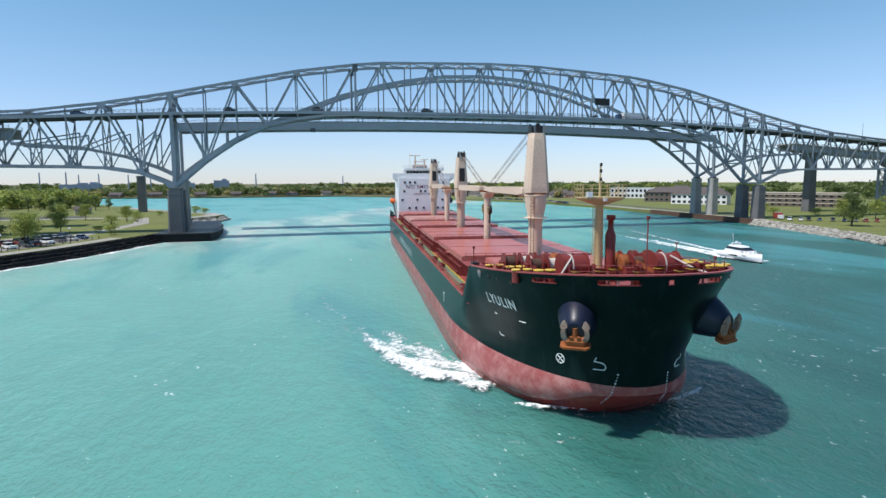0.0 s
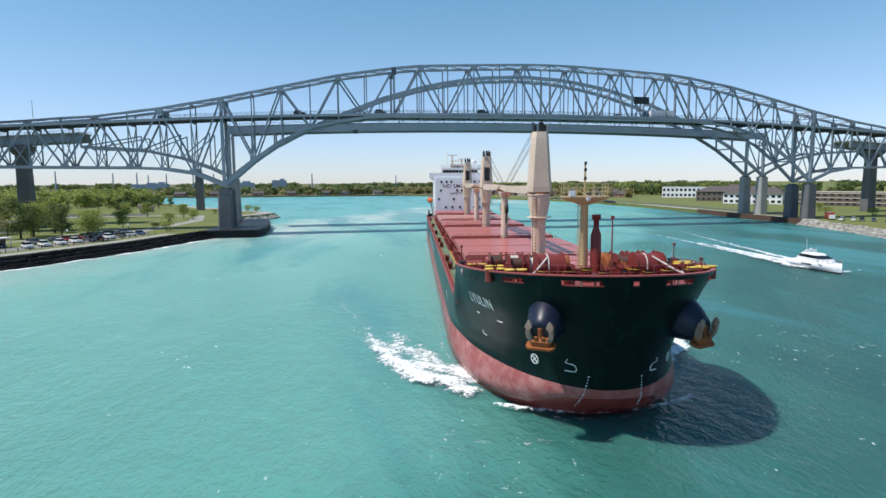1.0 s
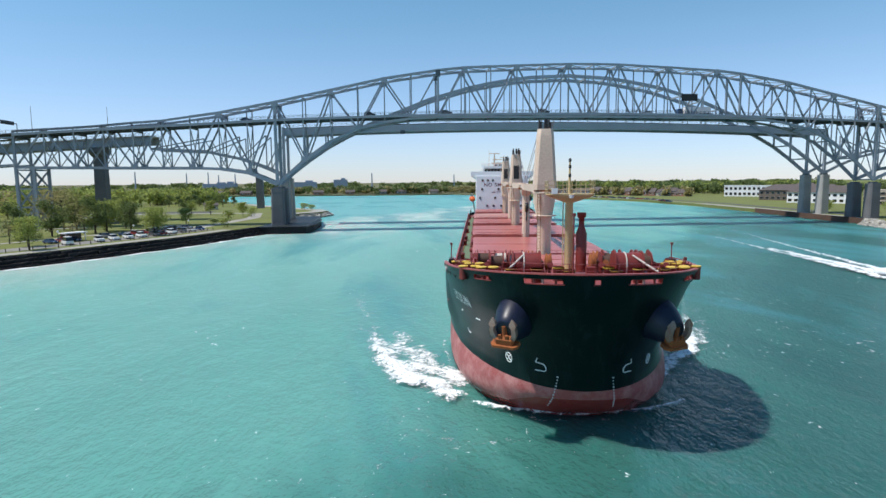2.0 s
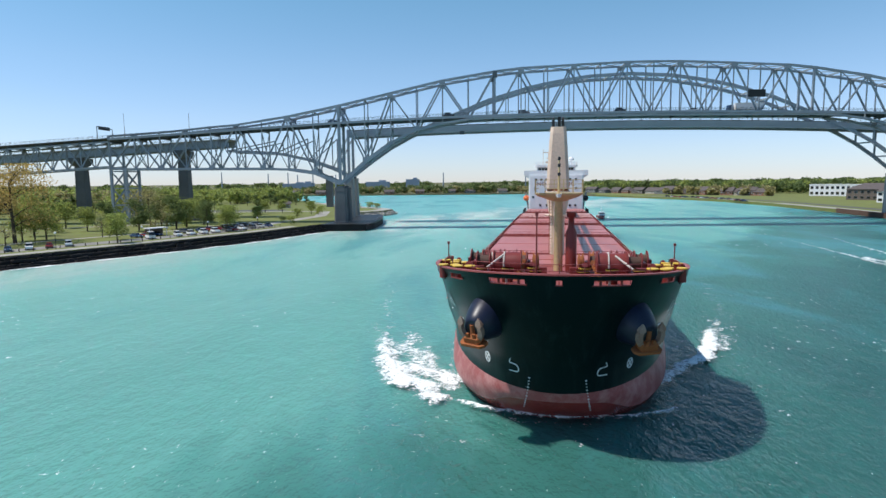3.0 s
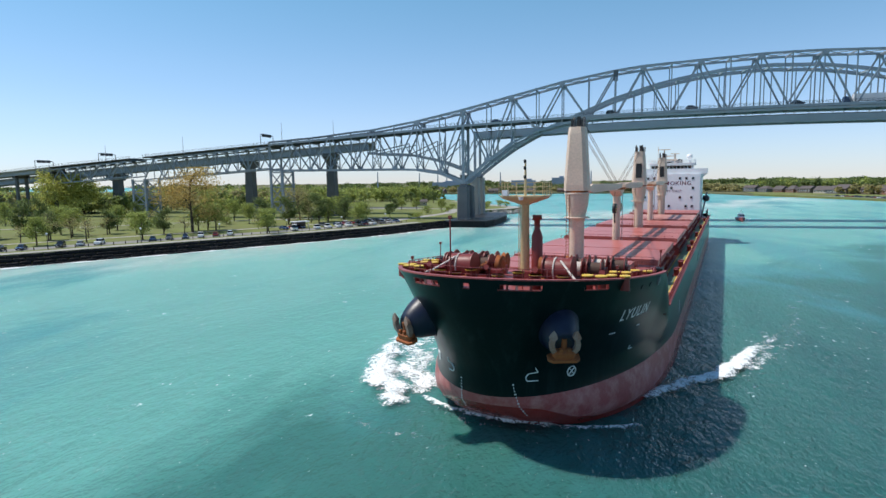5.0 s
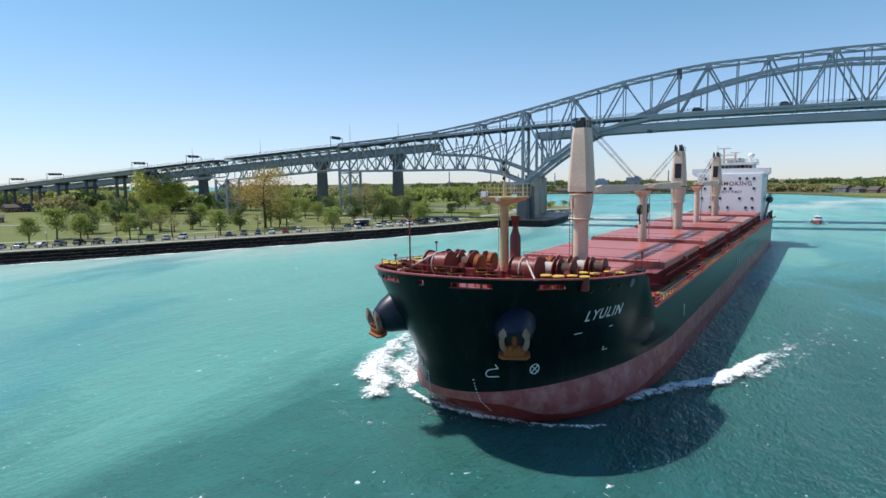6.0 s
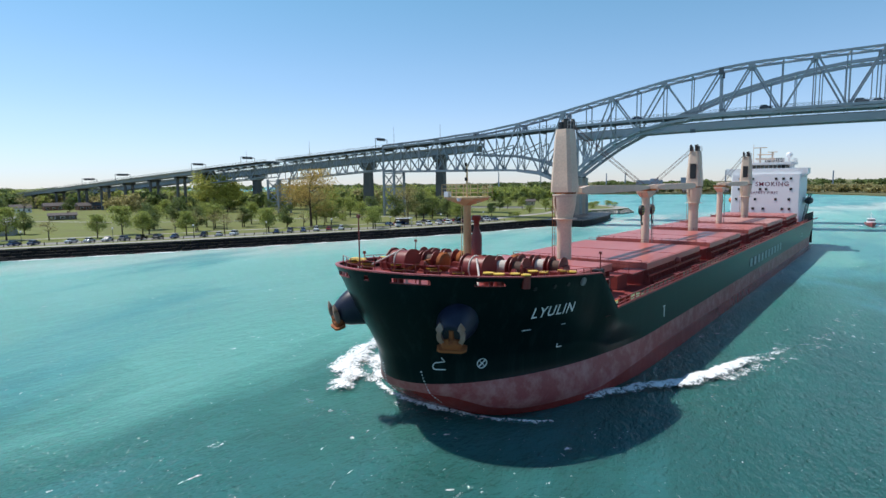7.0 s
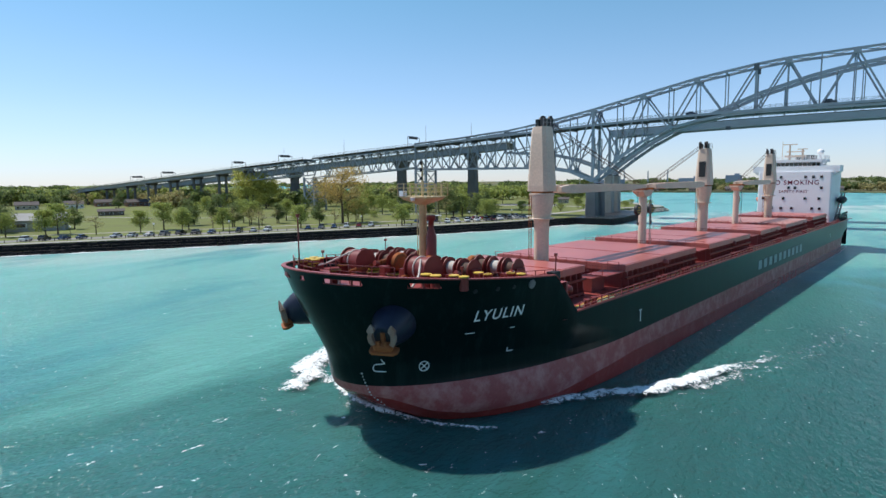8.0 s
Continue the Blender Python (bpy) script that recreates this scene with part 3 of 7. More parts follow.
def approach_girder(x0, x1, y, wide, deep, label, pier_h=True):
    """A plate-girder approach span with its column bent."""
    br = thing("girder_span", label, "bridge span", "girder spans")
    n = 4
    for i in range(n):
        a, b = x0 + (x1 - x0) * i / n, x0 + (x1 - x0) * (i + 1) / n
        for dy in (-wide / 2 + 0.8, wide / 2 - 0.8):
            part("girder", Shape().beam((a, y + dy, road_z(a) - 0.5 - deep / 2), (b, y + dy, road_z(b) - 0.5 - deep / 2), 0.6, deep), STEEL_FAR, br)
        part("deck_slab", Shape().beam((a, y, road_z(a) - 0.3), (b, y, road_z(b) - 0.3), wide + 1.6, 0.5), CONCRETE_PALE, br)
        for dy in (-wide / 2 - 0.6, wide / 2 + 0.6):
            part("parapet", Shape().rail([(a, y + dy, road_z(a)), (b, y + dy, road_z(b))], 1.1, 2.4, 0.05, 3), STEEL_DARK, br)
    if pier_h:
        h = road_z(x0) - 0.5 - deep
        s = Shape()
        for dy in (-wide * 0.3, wide * 0.3):
            s.beam((x0, y + dy, 2.5), (x0, y + dy, h), 1.4, 1.4)
        s.beam((x0, y - wide / 2, h - 0.7), (x0, y + wide / 2, h - 0.7), 1.4, 1.4)
        part("column_bent", s, CONCRETE, br)


FY0, FY1 = 39.0, 52.0
FX0, FX1 = -3.0, 272.0
FM = (FX0 + FX1) / 2


def arch_bridge():
    """The second bridge: a tied arch whose ribs dip under the deck to the piers."""
    br = thing("arch_bridge", "pale blue-grey steel tied-arch bridge behind the truss bridge", "bridge")
    n = 28

    def deck(x):
        return 48.6 - 3.2 * ((x - FM) / (FM - FX0)) ** 2

    def rib(x):
        u = abs(x - FM) / (FM - FX0)
        return lerp(u, [(0, 71.0), (0.16, 69.9), (0.33, 66.0), (0.5, 59.2), (0.66, 50.3), (0.76, 44.4), (0.86, 37.0), (0.95, 28.5), (1.0, 23.0)])

    for y in (FY0, FY1):
        for i in range(n):
            a, b = FX0 + (FX1 - FX0) * i / n, FX0 + (FX1 - FX0) * (i + 1) / n
            part("arch_rib", Shape().beam((a, y, rib(a)), (b, y, rib(b)), 1.1, 1.5), STEEL_FAR, br)
            part("tie_girder", Shape().beam((a, y, deck(a) - 1.7), (b, y, deck(b) - 1.7), 0.9, 3.3), STEEL_FAR, br)
            if 0 < i:
                if rib(a) > deck(a) + 1:
                    part("hanger", Shape().beam((a, y, deck(a)), (a, y, rib(a)), 0.4, 0.4), STEEL_FAR, br)
                elif rib(a) < deck(a) - 5:
                    part("spandrel_post", Shape().beam((a, y, rib(a)), (a, y, deck(a) - 3), 0.7, 0.7), STEEL_FAR, br)
        for sx, x0 in ((-1, FX0), (1, FX1)):
            # side-span haunch that rises from the pier away from the river
            hs = [(0, 23.0), (8, 27.0), (20, 31.5), (36, 35.0), (60, 36.2)]
            for (u0, z0), (u1, z1) in zip(hs, hs[1:]):
                part("haunch", Shape().beam((x0 + sx * u0, y, z0), (x0 + sx * u1, y, z1), 0.9, 1.2), STEEL_FAR, br)
                zt = road_z(x0 + sx * u1) - 3
                part("spandrel_post", Shape().beam((x0 + sx * u1, y, z1), (x0 + sx * u1, y, zt), 0.5, 0.5), STEEL_FAR, br)
                part("spandrel_diagonal", Shape().beam((x0 + sx * u0, y, road_z(x0 + sx * u0) - 3), (x0 + sx * u1, y, z1), 0.5, 0.5), STEEL_FAR, br)
            part("pier_post", Shape().beam((x0, y, 23), (x0, y, 46), 1.2, 1.2), STEEL_FAR, br)
    for i in range(n):
        a, b = FX0 + (FX1 - FX0) * i / n, FX0 + (FX1 - FX0) * (i + 1) / n
        part("deck_slab", Shape().beam((a, 45.5, deck(a) + 0.1), (b, 45.5, deck(b) + 0.1), 12.0, 0.5), ASPHALT, br)
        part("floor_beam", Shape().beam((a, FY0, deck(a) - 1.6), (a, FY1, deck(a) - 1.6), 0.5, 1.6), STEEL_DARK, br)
        if rib(a) > deck(a) + 7:
            part("rib_strut", Shape().beam((a, FY0, rib(a)), (a, FY1, rib(a)), 0.6, 0.7), STEEL_FAR, br)
            s = Shape().beam((a, FY0, rib(a)), (b, FY1, rib(b)), 0.35, 0.35)
            part("rib_brace", s, STEEL_FAR, br)
        elif rib(a) < deck(a) - 7:
            part("rib_strut", Shape().beam((a, FY0, rib(a)), (a, FY1, rib(a)), 0.6, 0.7), STEEL_FAR, br)
        part("railing", Shape().rail([(a, 38.2, deck(a) + 0.35), (b, 38.2, deck(b) + 0.35)], 1.1, 2.4, 0.045, 3), STEEL_DARK, br)
    part("inspection_cradle", Shape().box((53, 39, 43.9), (2.2, 2.4, 1.6)).beam((52.2, 39, 44.5), (52.2, 39, 46), 0.2, 0.2).beam((53.8, 39, 44.5), (53.8, 39, 46), 0.2, 0.2), STEEL_DARK, br)
    return br


truss_bridge()
arch_bridge()
for px in (0.0, SPAN):
    for py in (0.0, 10.5):
        leg_pier("bridge_pier", px, py, 5.6, 5.0, 18.0, "weathered grey concrete pier of the truss bridge at the water's edge")
for px in (FX0, FX1):
    for py in (FY0, FY1):
        leg_pier("bridge_pier", px, py, 5.0, 5.0, 22.3, "pale grey concrete pier of the arch bridge", CONCRETE_PALE)


def hammer_pier(x, zt):
    p = thing("hammerhead_pier", "grey concrete hammerhead pier under the arch bridge's approach", "bridge pier", "hammerhead piers", at=pose(x, 45.5, 0))
    part("shaft", Shape().loft([[(-2.7 * k, -2.6 * k, h), (2.7 * k, -2.6 * k, h), (2.7 * k, 2.6 * k, h), (-2.7 * k, 2.6 * k, h)] for h, k in ((2, 1.0), (zt - 4, 0.84))], smooth=False), CONCRETE, p)
    part("cap", Shape().loft([[(-2.5, -w, h), (2.5, -w, h), (2.5, w, h), (-2.5, w, h)] for h, w in ((zt - 4.05, 3.0), (zt - 2, 6.2), (zt, 6.4))], smooth=False), CONCRETE, p)


for px in (-88, -141, -238, SPAN + 84, SPAN + 150):
    hammer_pier(px, road_z(px) - 4.0)
for px in (-99.5, -180.0, SPAN + 99.5, SPAN + 180):
    steel_tower(px, low_z(-9) if abs(px - MID) < 240 else road_z(px) - 11.5)
approach_truss(-99.6, -176, 10.5, "blue-grey steel deck-truss approach span")
approach_truss(-184, -240, 8.0, "blue-grey steel deck-truss approach span")
approach_truss(SPAN + 99.6, SPAN + 176, 10.5, "blue-grey steel deck-truss approach span")
xs = [-240, -268, -296, -324, -352, -380, -410, -440, -470]
for a, b in zip(xs, xs[1:]):
    approach_girder(a, b, 5.25, 10.0, 2.2, "grey steel girder approach span on concrete columns")
xs = [-63, -88, -141, -238, -290, -350, -410, -470]
for a, b in zip(xs, xs[1:]):
    approach_girder(a, b, 45.5, 12.4, 3.4, "grey plate-girder approach of the arch bridge", a < -240)
for a, b in ((SPAN + 63, SPAN + 84), (SPAN + 84, SPAN + 150), (SPAN + 150, SPAN + 240)):
    approach_girder(a, b, 45.5, 12.4, 3.4, "grey plate-girder approach of the arch bridge", False)


def sign_gantry(x, y0, y1, tall, boards):
    g = thing("sign_gantry", "dark overhead sign gantry on the bridge roadway", "gantry", "gantries", at=pose(x, 0, road_z(x)))
    part("post", Shape().tube((0, y0, -0.3), (0, y0, tall), 0.16, n=8), STEEL_DARK, g)
    part("post", Shape().tube((0, y1, -0.3), (0, y1, tall * 0.93), 0.16, n=8), STEEL_DARK, g)
    part("crossarm", Shape().beam((0, y0, tall), (0, y1, tall * 0.93), 0.25, 0.3), STEEL_DARK, g)
    for i in range(boards):
        y = y0 + (y1 - y0) * (i + 1) / (boards + 1)
        part("sign_board", Shape().box((-0.2, y, tall - 0.4), (0.25, (y1 - y0) / (boards + 1.6), 1.5)), BLACK, g)


for gx, tall, boards in ((-104, 5.2, 3), (-205, 4.4, 3), (-250, 4.4, 3), (-330, 4.2, 4), (-370, 4.2, 3)):
    sign_gantry(gx, -0.6, 11.0, tall, boards)


def lamp_post(x, y, z, h=9.0, arm=1.6):
    p = thing("lamp_post", "slim grey street lamp post on the bridge", "lamp post", "bridge lamp posts", at=pose(x, y, z))
    part("pole", Shape().tube((0, 0, -0.4), (0, 0, h), 0.13, 0.07, 8), GREYMETAL, p)
    if arm:
        part("arm", Shape().beam((0, 0, h), (0, arm, h + 0.25), 0.1, 0.1), GREYMETAL, p)
        part("lantern", Shape().box((0, arm, h + 0.2), (0.35, 0.7, 0.18)), GREYMETAL, p)


for lx in (-92, -150, -64, -200, 330, 375):
    lamp_post(lx, -0.7, road_z(lx), 10.0 if lx == -92 else 8.0, 0)


def banner(x, z, label):
    b = thing("bridge_banner", label, "sign", at=pose(x, -0.6, z))
    part("panel", Shape().box((0, 0, 0), (7.2, 0.25, 3.0)), BLACK, b)
    part("bracket", Shape().beam((-2.5, 0.1, 0), (-2.5, 0.5, 0), 0.2, 2.6).beam((2.5, 0.1, 0), (2.5, 0.5, 0), 0.2, 2.6), STEEL_DARK, b)


banner(175.5, 55.6, "dark message board fixed between bridge members")

# footing of the left piers: a dark sheet-piled quay
q = thing("pier_quay", "dark sheet-piled quay round the bridge piers", "quay")
part("fill", Shape().loft([[(-12, -9, h), (12, -9, h), (14, 2, h), (14, 32, h), (10, 62, h), (-12, 62, h)] for h in (-1.5, 2.6)], smooth=False), ROCKDARK, q)
part("cap", Shape().loft([[(-12.2, -9.3, h), (12.3, -9.3, h), (14.4, 2, h), (14.4, 32, h), (10.2, 62, h), (-12.2, 62, h)] for h in (2.604, 2.95)], smooth=False), BLACK, q)
part("railing", Shape().rail([(-11, -8.6, 2.95), (11.6, -8.6, 2.95), (13.6, 2, 2.95), (13.6, 32, 2.95)], 1.0, 2.2, 0.04, 2), GREYMETAL, q)
q = thing("dock_wall", "rusty sheet-pile dock wall under the bridge", "quay")
s = Shape()
for i in range(46):
    y = -6 + i * 2.1
    x = lerp(y, [(-6, 256.0), (30, 260.0), (90, 270.0)])
    s.box((x - 0.35 - 0.25 * (i % 2), y, 0.6), (0.6, 2.1, 4.0))
part("piling", s, PILING, q, "rusty brown sheet piling")


# ---- the bulk carrier: x to port, y aft from the stem head, z up from the water ----
ship = thing("bulk_carrier", "dark green bulk carrier with red deck, cream cranes and white deckhouse", "ship")
BEAM = 11.85


def rail_z(y):
    return lerp(y, [(-2, 13.95), (8, 13.05), (18.0, 12.3), (21.6, 8.55), (186, 8.35)])


STEM = [(-3, 11.5), (0, 8.7), (1.5, 5.9), (3.1, 3.85), (4.6, 3.15), (6.2, 2.8), (8, 1.97), (10.2, 0.84), (12, 0.0), (14, -0.4)]
FULL = [(-3, 2.6), (0, 2.55), (1.5, 2.45), (3.1, 2.08), (4.6, 1.88), (6.2, 1.85), (8, 1.87), (10.2, 1.93), (12, 1.96), (14, 2.12)]
RUNL = [(-3, 29), (0, 28.5), (1.5, 27.6), (3.1, 28.0), (4.6, 28.8), (6.2, 28.3), (8, 26.6), (10.2, 24.0), (12, 22.2), (14, 19.6)]
BOOT_TOP = 3.95


def hull_line(z, half=56, body=(30, 33, 36, 40, 48, 60, 80, 100, 120, 140, 155, 165)):
    """Half outline of the hull at height z, stem to stern, as (x, y)."""
    st, n, ln = lerp(z, STEM), lerp(z, FULL), lerp(z, RUNL)
    pts = []
    for i in range(half + 1):
        a = math.pi / 2 * (i / half) ** 1.15
        pts.append((BEAM * math.sin(a) ** (2 / n) if i else 0.0, st + ln * (1 - max(0.0, math.cos(a)) ** (2 / n))))
    y0 = pts[-1][1]
    pts += [(BEAM, y0 + d) for d in (0.8, 1.6, 2.4, 3.15, 3.3, 5.0, 9.0)]
    pts += [(BEAM, y0 + 9 + (156 - y0) * k / 8) for k in range(1, 9)]
    tuck = lerp(z, [(-3, 0.45), (3, 0.62), (8, 0.9)])
    for k in range(1, 8):
        u = k / 7
        pts.append((BEAM * (1 - (1 - tuck) * u ** 2.0), 165 + 20 * u))
    return pts


def form_level(z, y):
    """The level whose outline the plating has at height z: the flare follows the sheer of the rail."""
    return 3.1 + (z - 3.1) * 10.85 / (rail_z(y) - 3.1) if z > 3.1 else z


def hull_strip(heights, gap=None):
    """Plating of both sides; heights(y) gives the rows' heights, gap(row, x) leaves an opening out."""
    s = Shape()
    outlines = {}

    def outline(z):
        k = round(z, 2)
        if k not in outlines:
            outlines[k] = hull_line(k)
        return outlines[k]

    m, n = len(outline(5.0)), len(heights(0.0))
    half = []
    for r_ in range(n):
        row = []
        for i in range(m):
            y = outline(5.0)[i][1]
            for _ in range(4):
                z = heights(y)[r_]
                x, y = outline(form_level(z, y))[i]
            row.append((min(BEAM, x), y, heights(y)[r_]))
        half.append(row)
    for side in (-1, 1):
        fs = []
        for a in range(n - 1):
            for i in range(m - 1):
                if gap and gap(a, side * (half[a][i][0] + half[a][i + 1][0]) / 2, half[a][i][1]):
                    continue
                f = (a * m + i, a * m + i + 1, (a + 1) * m + i + 1, (a + 1) * m + i)
                fs.append(f if side > 0 else f[::-1])
        s.add([(side * x, y, z) for row in half for x, y, z in row], fs, True)
    return s


# openings for the mooring leads: middle and width, from starboard to port
LEADS = [(-8.1, 1.3), (-3.6, 2.7), (0.0, 0.5), (3.6, 2.7), (8.1, 1.3)]


def wetted(y):
    """Upper edge of the boot topping that the bow wave keeps wet."""
    return lerp(y, [(3, 3.3), (5.5, 2.7), (8, 1.5), (11, 0.75), (20, 0.8), (26, 1.5), (34, 1.9), (60, 1.7), (186, 1.5)])


def plating_rows(y):
    r_ = rail_z(y)
    low = r_ - (0.68 if r_ > 9 else 0.5)
    return [BOOT_TOP + (low - BOOT_TOP) * k / 18 for k in range(19)] + [r_ - 0.3, r_]


part("bottom_plating", hull_strip(lambda y: [-3.0 + (wetted(y) + 3.0) * k / 7 for k in range(8)]), BOOT_WET, ship, "wet dark red lower boot topping")
part("boot_topping", hull_strip(lambda y: [wetted(y) + (BOOT_TOP - wetted(y)) * k / 5 for k in range(6)]), BOOT, ship, "faded pinkish red boot topping")
part("side_plating", hull_strip(plating_rows, lambda row, x, y: row == 18 and y < 14 and any(abs(x - c) < w / 2 for c, w in LEADS)), HULL, ship, "glossy dark green hull plating")
tr = Shape()
ring = [(x, y) for x, y in hull_line(8.3)][-1]
tr.box((0, 184.8, 4.5), (ring[0] * 2, 0.4, 8.0))
part("transom", tr, HULL, ship)


def edge_rows():
    return [(x, y, rail_z(y)) for x, y in hull_line(13.95)]


# rail capping along the bulwark top
e = [p for p in edge_rows() if p[1] < 19]
ends = [(-x, y, z) for x, y, z in e[:0:-1]] + e
rings = []
for i, (x, y, z) in enumerate(ends):
    a, b = Vector(ends[max(0, i - 1)]), Vector(ends[min(len(ends) - 1, i + 1)])
    d = (b - a).normalized()
    nn = Vector((d.y, -d.x, 0)).normalized()
    c = Vector((x, y, z + 0.02))
    rings.append([c + nn * 0.07, c + nn * 0.07 + Vector((0, 0, 0.1)), c - nn * 0.3 + Vector((0, 0, 0.1)), c - nn * 0.3])
cap = Shape().loft(rings, smooth=False)
part("bulwark_cap", cap, OXIDE, ship, "red bulwark capping rail")


def deck_z(y):
    return rail_z(min(y, 18)) - 0.85


# forecastle deck
fd = Shape()
rows = [(max(0.05, x - 0.35), y + 0.35, deck_z(y)) for x, y, z in edge_rows() if y < 20.5]
fd.add([(-x, y, z) for x, y, z in rows] + [(x, y, z) for x, y, z in rows], [(i, i + 1, len(rows) + i + 1, len(rows) + i) for i in range(len(rows) - 1)])
part("forecastle_deck", fd, OXIDE, ship, "red oxide forecastle deck")
fb = Shape()
ylast, zlast = rows[-1][1], rows[-1][2]
fb.box((0, ylast - 0.1, (zlast + 8.0) / 2 - 0.02), (2 * rows[-1][0], 0.25, zlast - 8.0))
part("forecastle_bulkhead", fb, OXIDE, ship)
md = Shape()
md.add([(-11.7, 19.5, 8.0), (11.7, 19.5, 8.0), (11.7, 166, 8.0), (-11.7, 166, 8.0), (-9.0, 184.5, 8.0), (9.0, 184.5, 8.0)], [(0, 1, 2, 3), (3, 2, 5, 4)])
part("main_deck", md, OXIDE, ship, "red oxide main deck")
for side in (-1, 1):
    wk = Shape().box((side * 10.35, 92, 8.03), (1.15, 140, 0.05))
    part("walkway", wk, GREENDECK, ship, "green painted deck walkway")
    for dx in (-0.68, 0.68):
        part("walkway_line", Shape().box((side * 10.35 + dx, 92, 8.05), (0.13, 140, 0.06)), YELLOW, ship, "yellow walkway edge line")
    # sunlight on the port deck edge, put in as a strip of paler colour
    if side > 0:
        part("deck_margin", Shape().box((11.28, 93, 8.02), (0.6, 141, 0.05)), HATCH_PALE, ship, "pale strip painted for the sunlit port deck edge")
    part("side_railing", Shape().rail([(side * 11.6, 22.5, 8.0), (side * 11.6, 163, 8.0)], 1.15, 1.5, 0.05, 3), OXIDE, ship, "red deck-side railing")
    part("gunwale_bar", Shape().beam((side * 11.78, 21.6, 8.52), (side * 11.78, 184, 8.37), 0.3, 0.16), OXIDE, ship)
    part("forecastle_railing", Shape().rail([(side * x, y + 0.5, deck_z(y)) for x, y in [(11.0, 18.3), (10.6, 13), (9.9, 9.0)]], 1.25, 1.4, 0.035, 3), OXIDE, ship)
    # mooring bitts and vents along the side deck
    for y in (26, 44, 52, 73, 82, 101, 124, 151):
        b = Shape()
        for dy in (-0.7, 0.7):
            b.lathe((side * 10.9, y + dy, 8.0), [(0.3, 0), (0.3, 0.75), (0.38, 0.8), (0.38, 0.95)], 12)
        b.box((side * 10.9, y, 8.08), (0.9, 2.4, 0.16))
        part("bitt_pair", b, WINCH, ship)
    for y in (24.3, 49, 78, 106, 131):
        v = Shape().lathe((side * 9.0, y, 8.0), [(0.35, 0), (0.35, 1.5), (0.75, 1.6), (0.75, 2.1), (0.4, 2.3)], 12)
        part("deck_vent", v, WINCH, ship)


# hatches: cover panels on a coaming with side stays
def hatch(y0, y1, half, pale=False, base=8.0, top=10.75):
    co = Shape()
    co.box((0, (y0 + y1) / 2, (base + top - 0.75) / 2), (2 * half - 1.2, y1 - y0 - 0.8, top - 0.75 - base))
    c = part("hatch_coaming", co, OXIDE, ship, "dark red hatch coaming")
    n = max(2, round((y1 - y0) / 11))
    for i in range(n):
        a, b = y0 + (y1 - y0) * i / n, y0 + (y1 - y0) * (i + 1) / n
        s = Shape().box((0, (a + b) / 2, top - 0.38), (2 * half, b - a - 0.08, 0.75))
        s.box((0, (a + b) / 2, top + 0.02), (2 * half - 0.5, b - a - 0.5, 0.06))
        part("hatch_cover", s, HATCH_PALE if pale else HATCH, c, "bleached pinkish hatch cover" if pale else "red hatch cover panel")
    for side in (-1, 1):
        m = round((y1 - y0) / 1.5)
        for i in range(m + 1):
            y = y0 + 0.6 + (y1 - y0 - 1.2) * i / m
            st = Shape()
            st.add([(side * (half - 0.65), y - 0.05, base), (side * (half + 0.25), y - 0.05, base), (side * (half - 0.1), y - 0.05, top - 0.8), (side * (half - 0.65), y - 0.05, top - 0.8),
                    (side * (half - 0.65), y + 0.05, base), (side * (half + 0.25), y + 0.05, base), (side * (half - 0.1), y + 0.05, top - 0.8), (side * (half - 0.65), y + 0.05, top - 0.8)],
                   [(0, 1, 2, 3), (7, 6, 5, 4), (1, 5, 6, 2), (0, 3, 7, 4)])
            part("coaming_stay", st, OXIDE, c)
        part("coaming_pipe", Shape().beam((side * (half + 0.1), y0, top - 1.5), (side * (half + 0.1), y1, top - 1.5), 0.22, 0.22).beam((side * (half + 0.4), y0 + 1, base + 0.4), (side * (half + 0.4), y1 - 1, base + 0.4), 0.2, 0.2), WINCH, c)


hatch(21.8, 31.6, 7.2, top=11.3)
hatch(37.4, 60.6, 9.2)
hatch(65.6, 87.2, 9.4)
hatch(94.2, 109.6, 9.4)
hatch(114.0, 134.8, 9.4, True)
hatch(142.4, 160.5, 9.2)
for y in (34.5, 63.1, 90.7, 111.8, 138.6):
    s = Shape().box((0, y, 9.1), (7.0, 4.2, 2.2))
    for dx in (-6.2, 6.2):
        s.box((dx, y, 8.8), (2.2, 3.0, 1.6))
    part("mast_house", s, OXIDE, ship, "red mast house between hatches")
    part("house_railing", Shape().rail([(-8.8, y - 2.0, 10.2), (8.8, y - 2.0, 10.2)], 1.0, 1.4, 0.03, 3).rail([(-8.8, y + 2.0, 10.2), (8.8, y + 2.0, 10.2)], 1.0, 1.4, 0.03, 3), OXIDE, ship)
    for dx in (-8.2, 8.2):
        part("cross_walk", Shape().box((dx, y, 10.15), (2.4, 4.4, 0.1)), OXIDE, ship)


# deck cranes
def octo(cx, cy, z, a, b, c):
    return [(cx - a, cy - b + c, z), (cx - a + c, cy - b, z), (cx + a - c, cy - b, z), (cx + a, cy - b + c, z), (cx + a, cy + b - c, z), (cx + a - c, cy + b, z), (cx - a + c, cy + b, z), (cx - a, cy + b - c, z)]


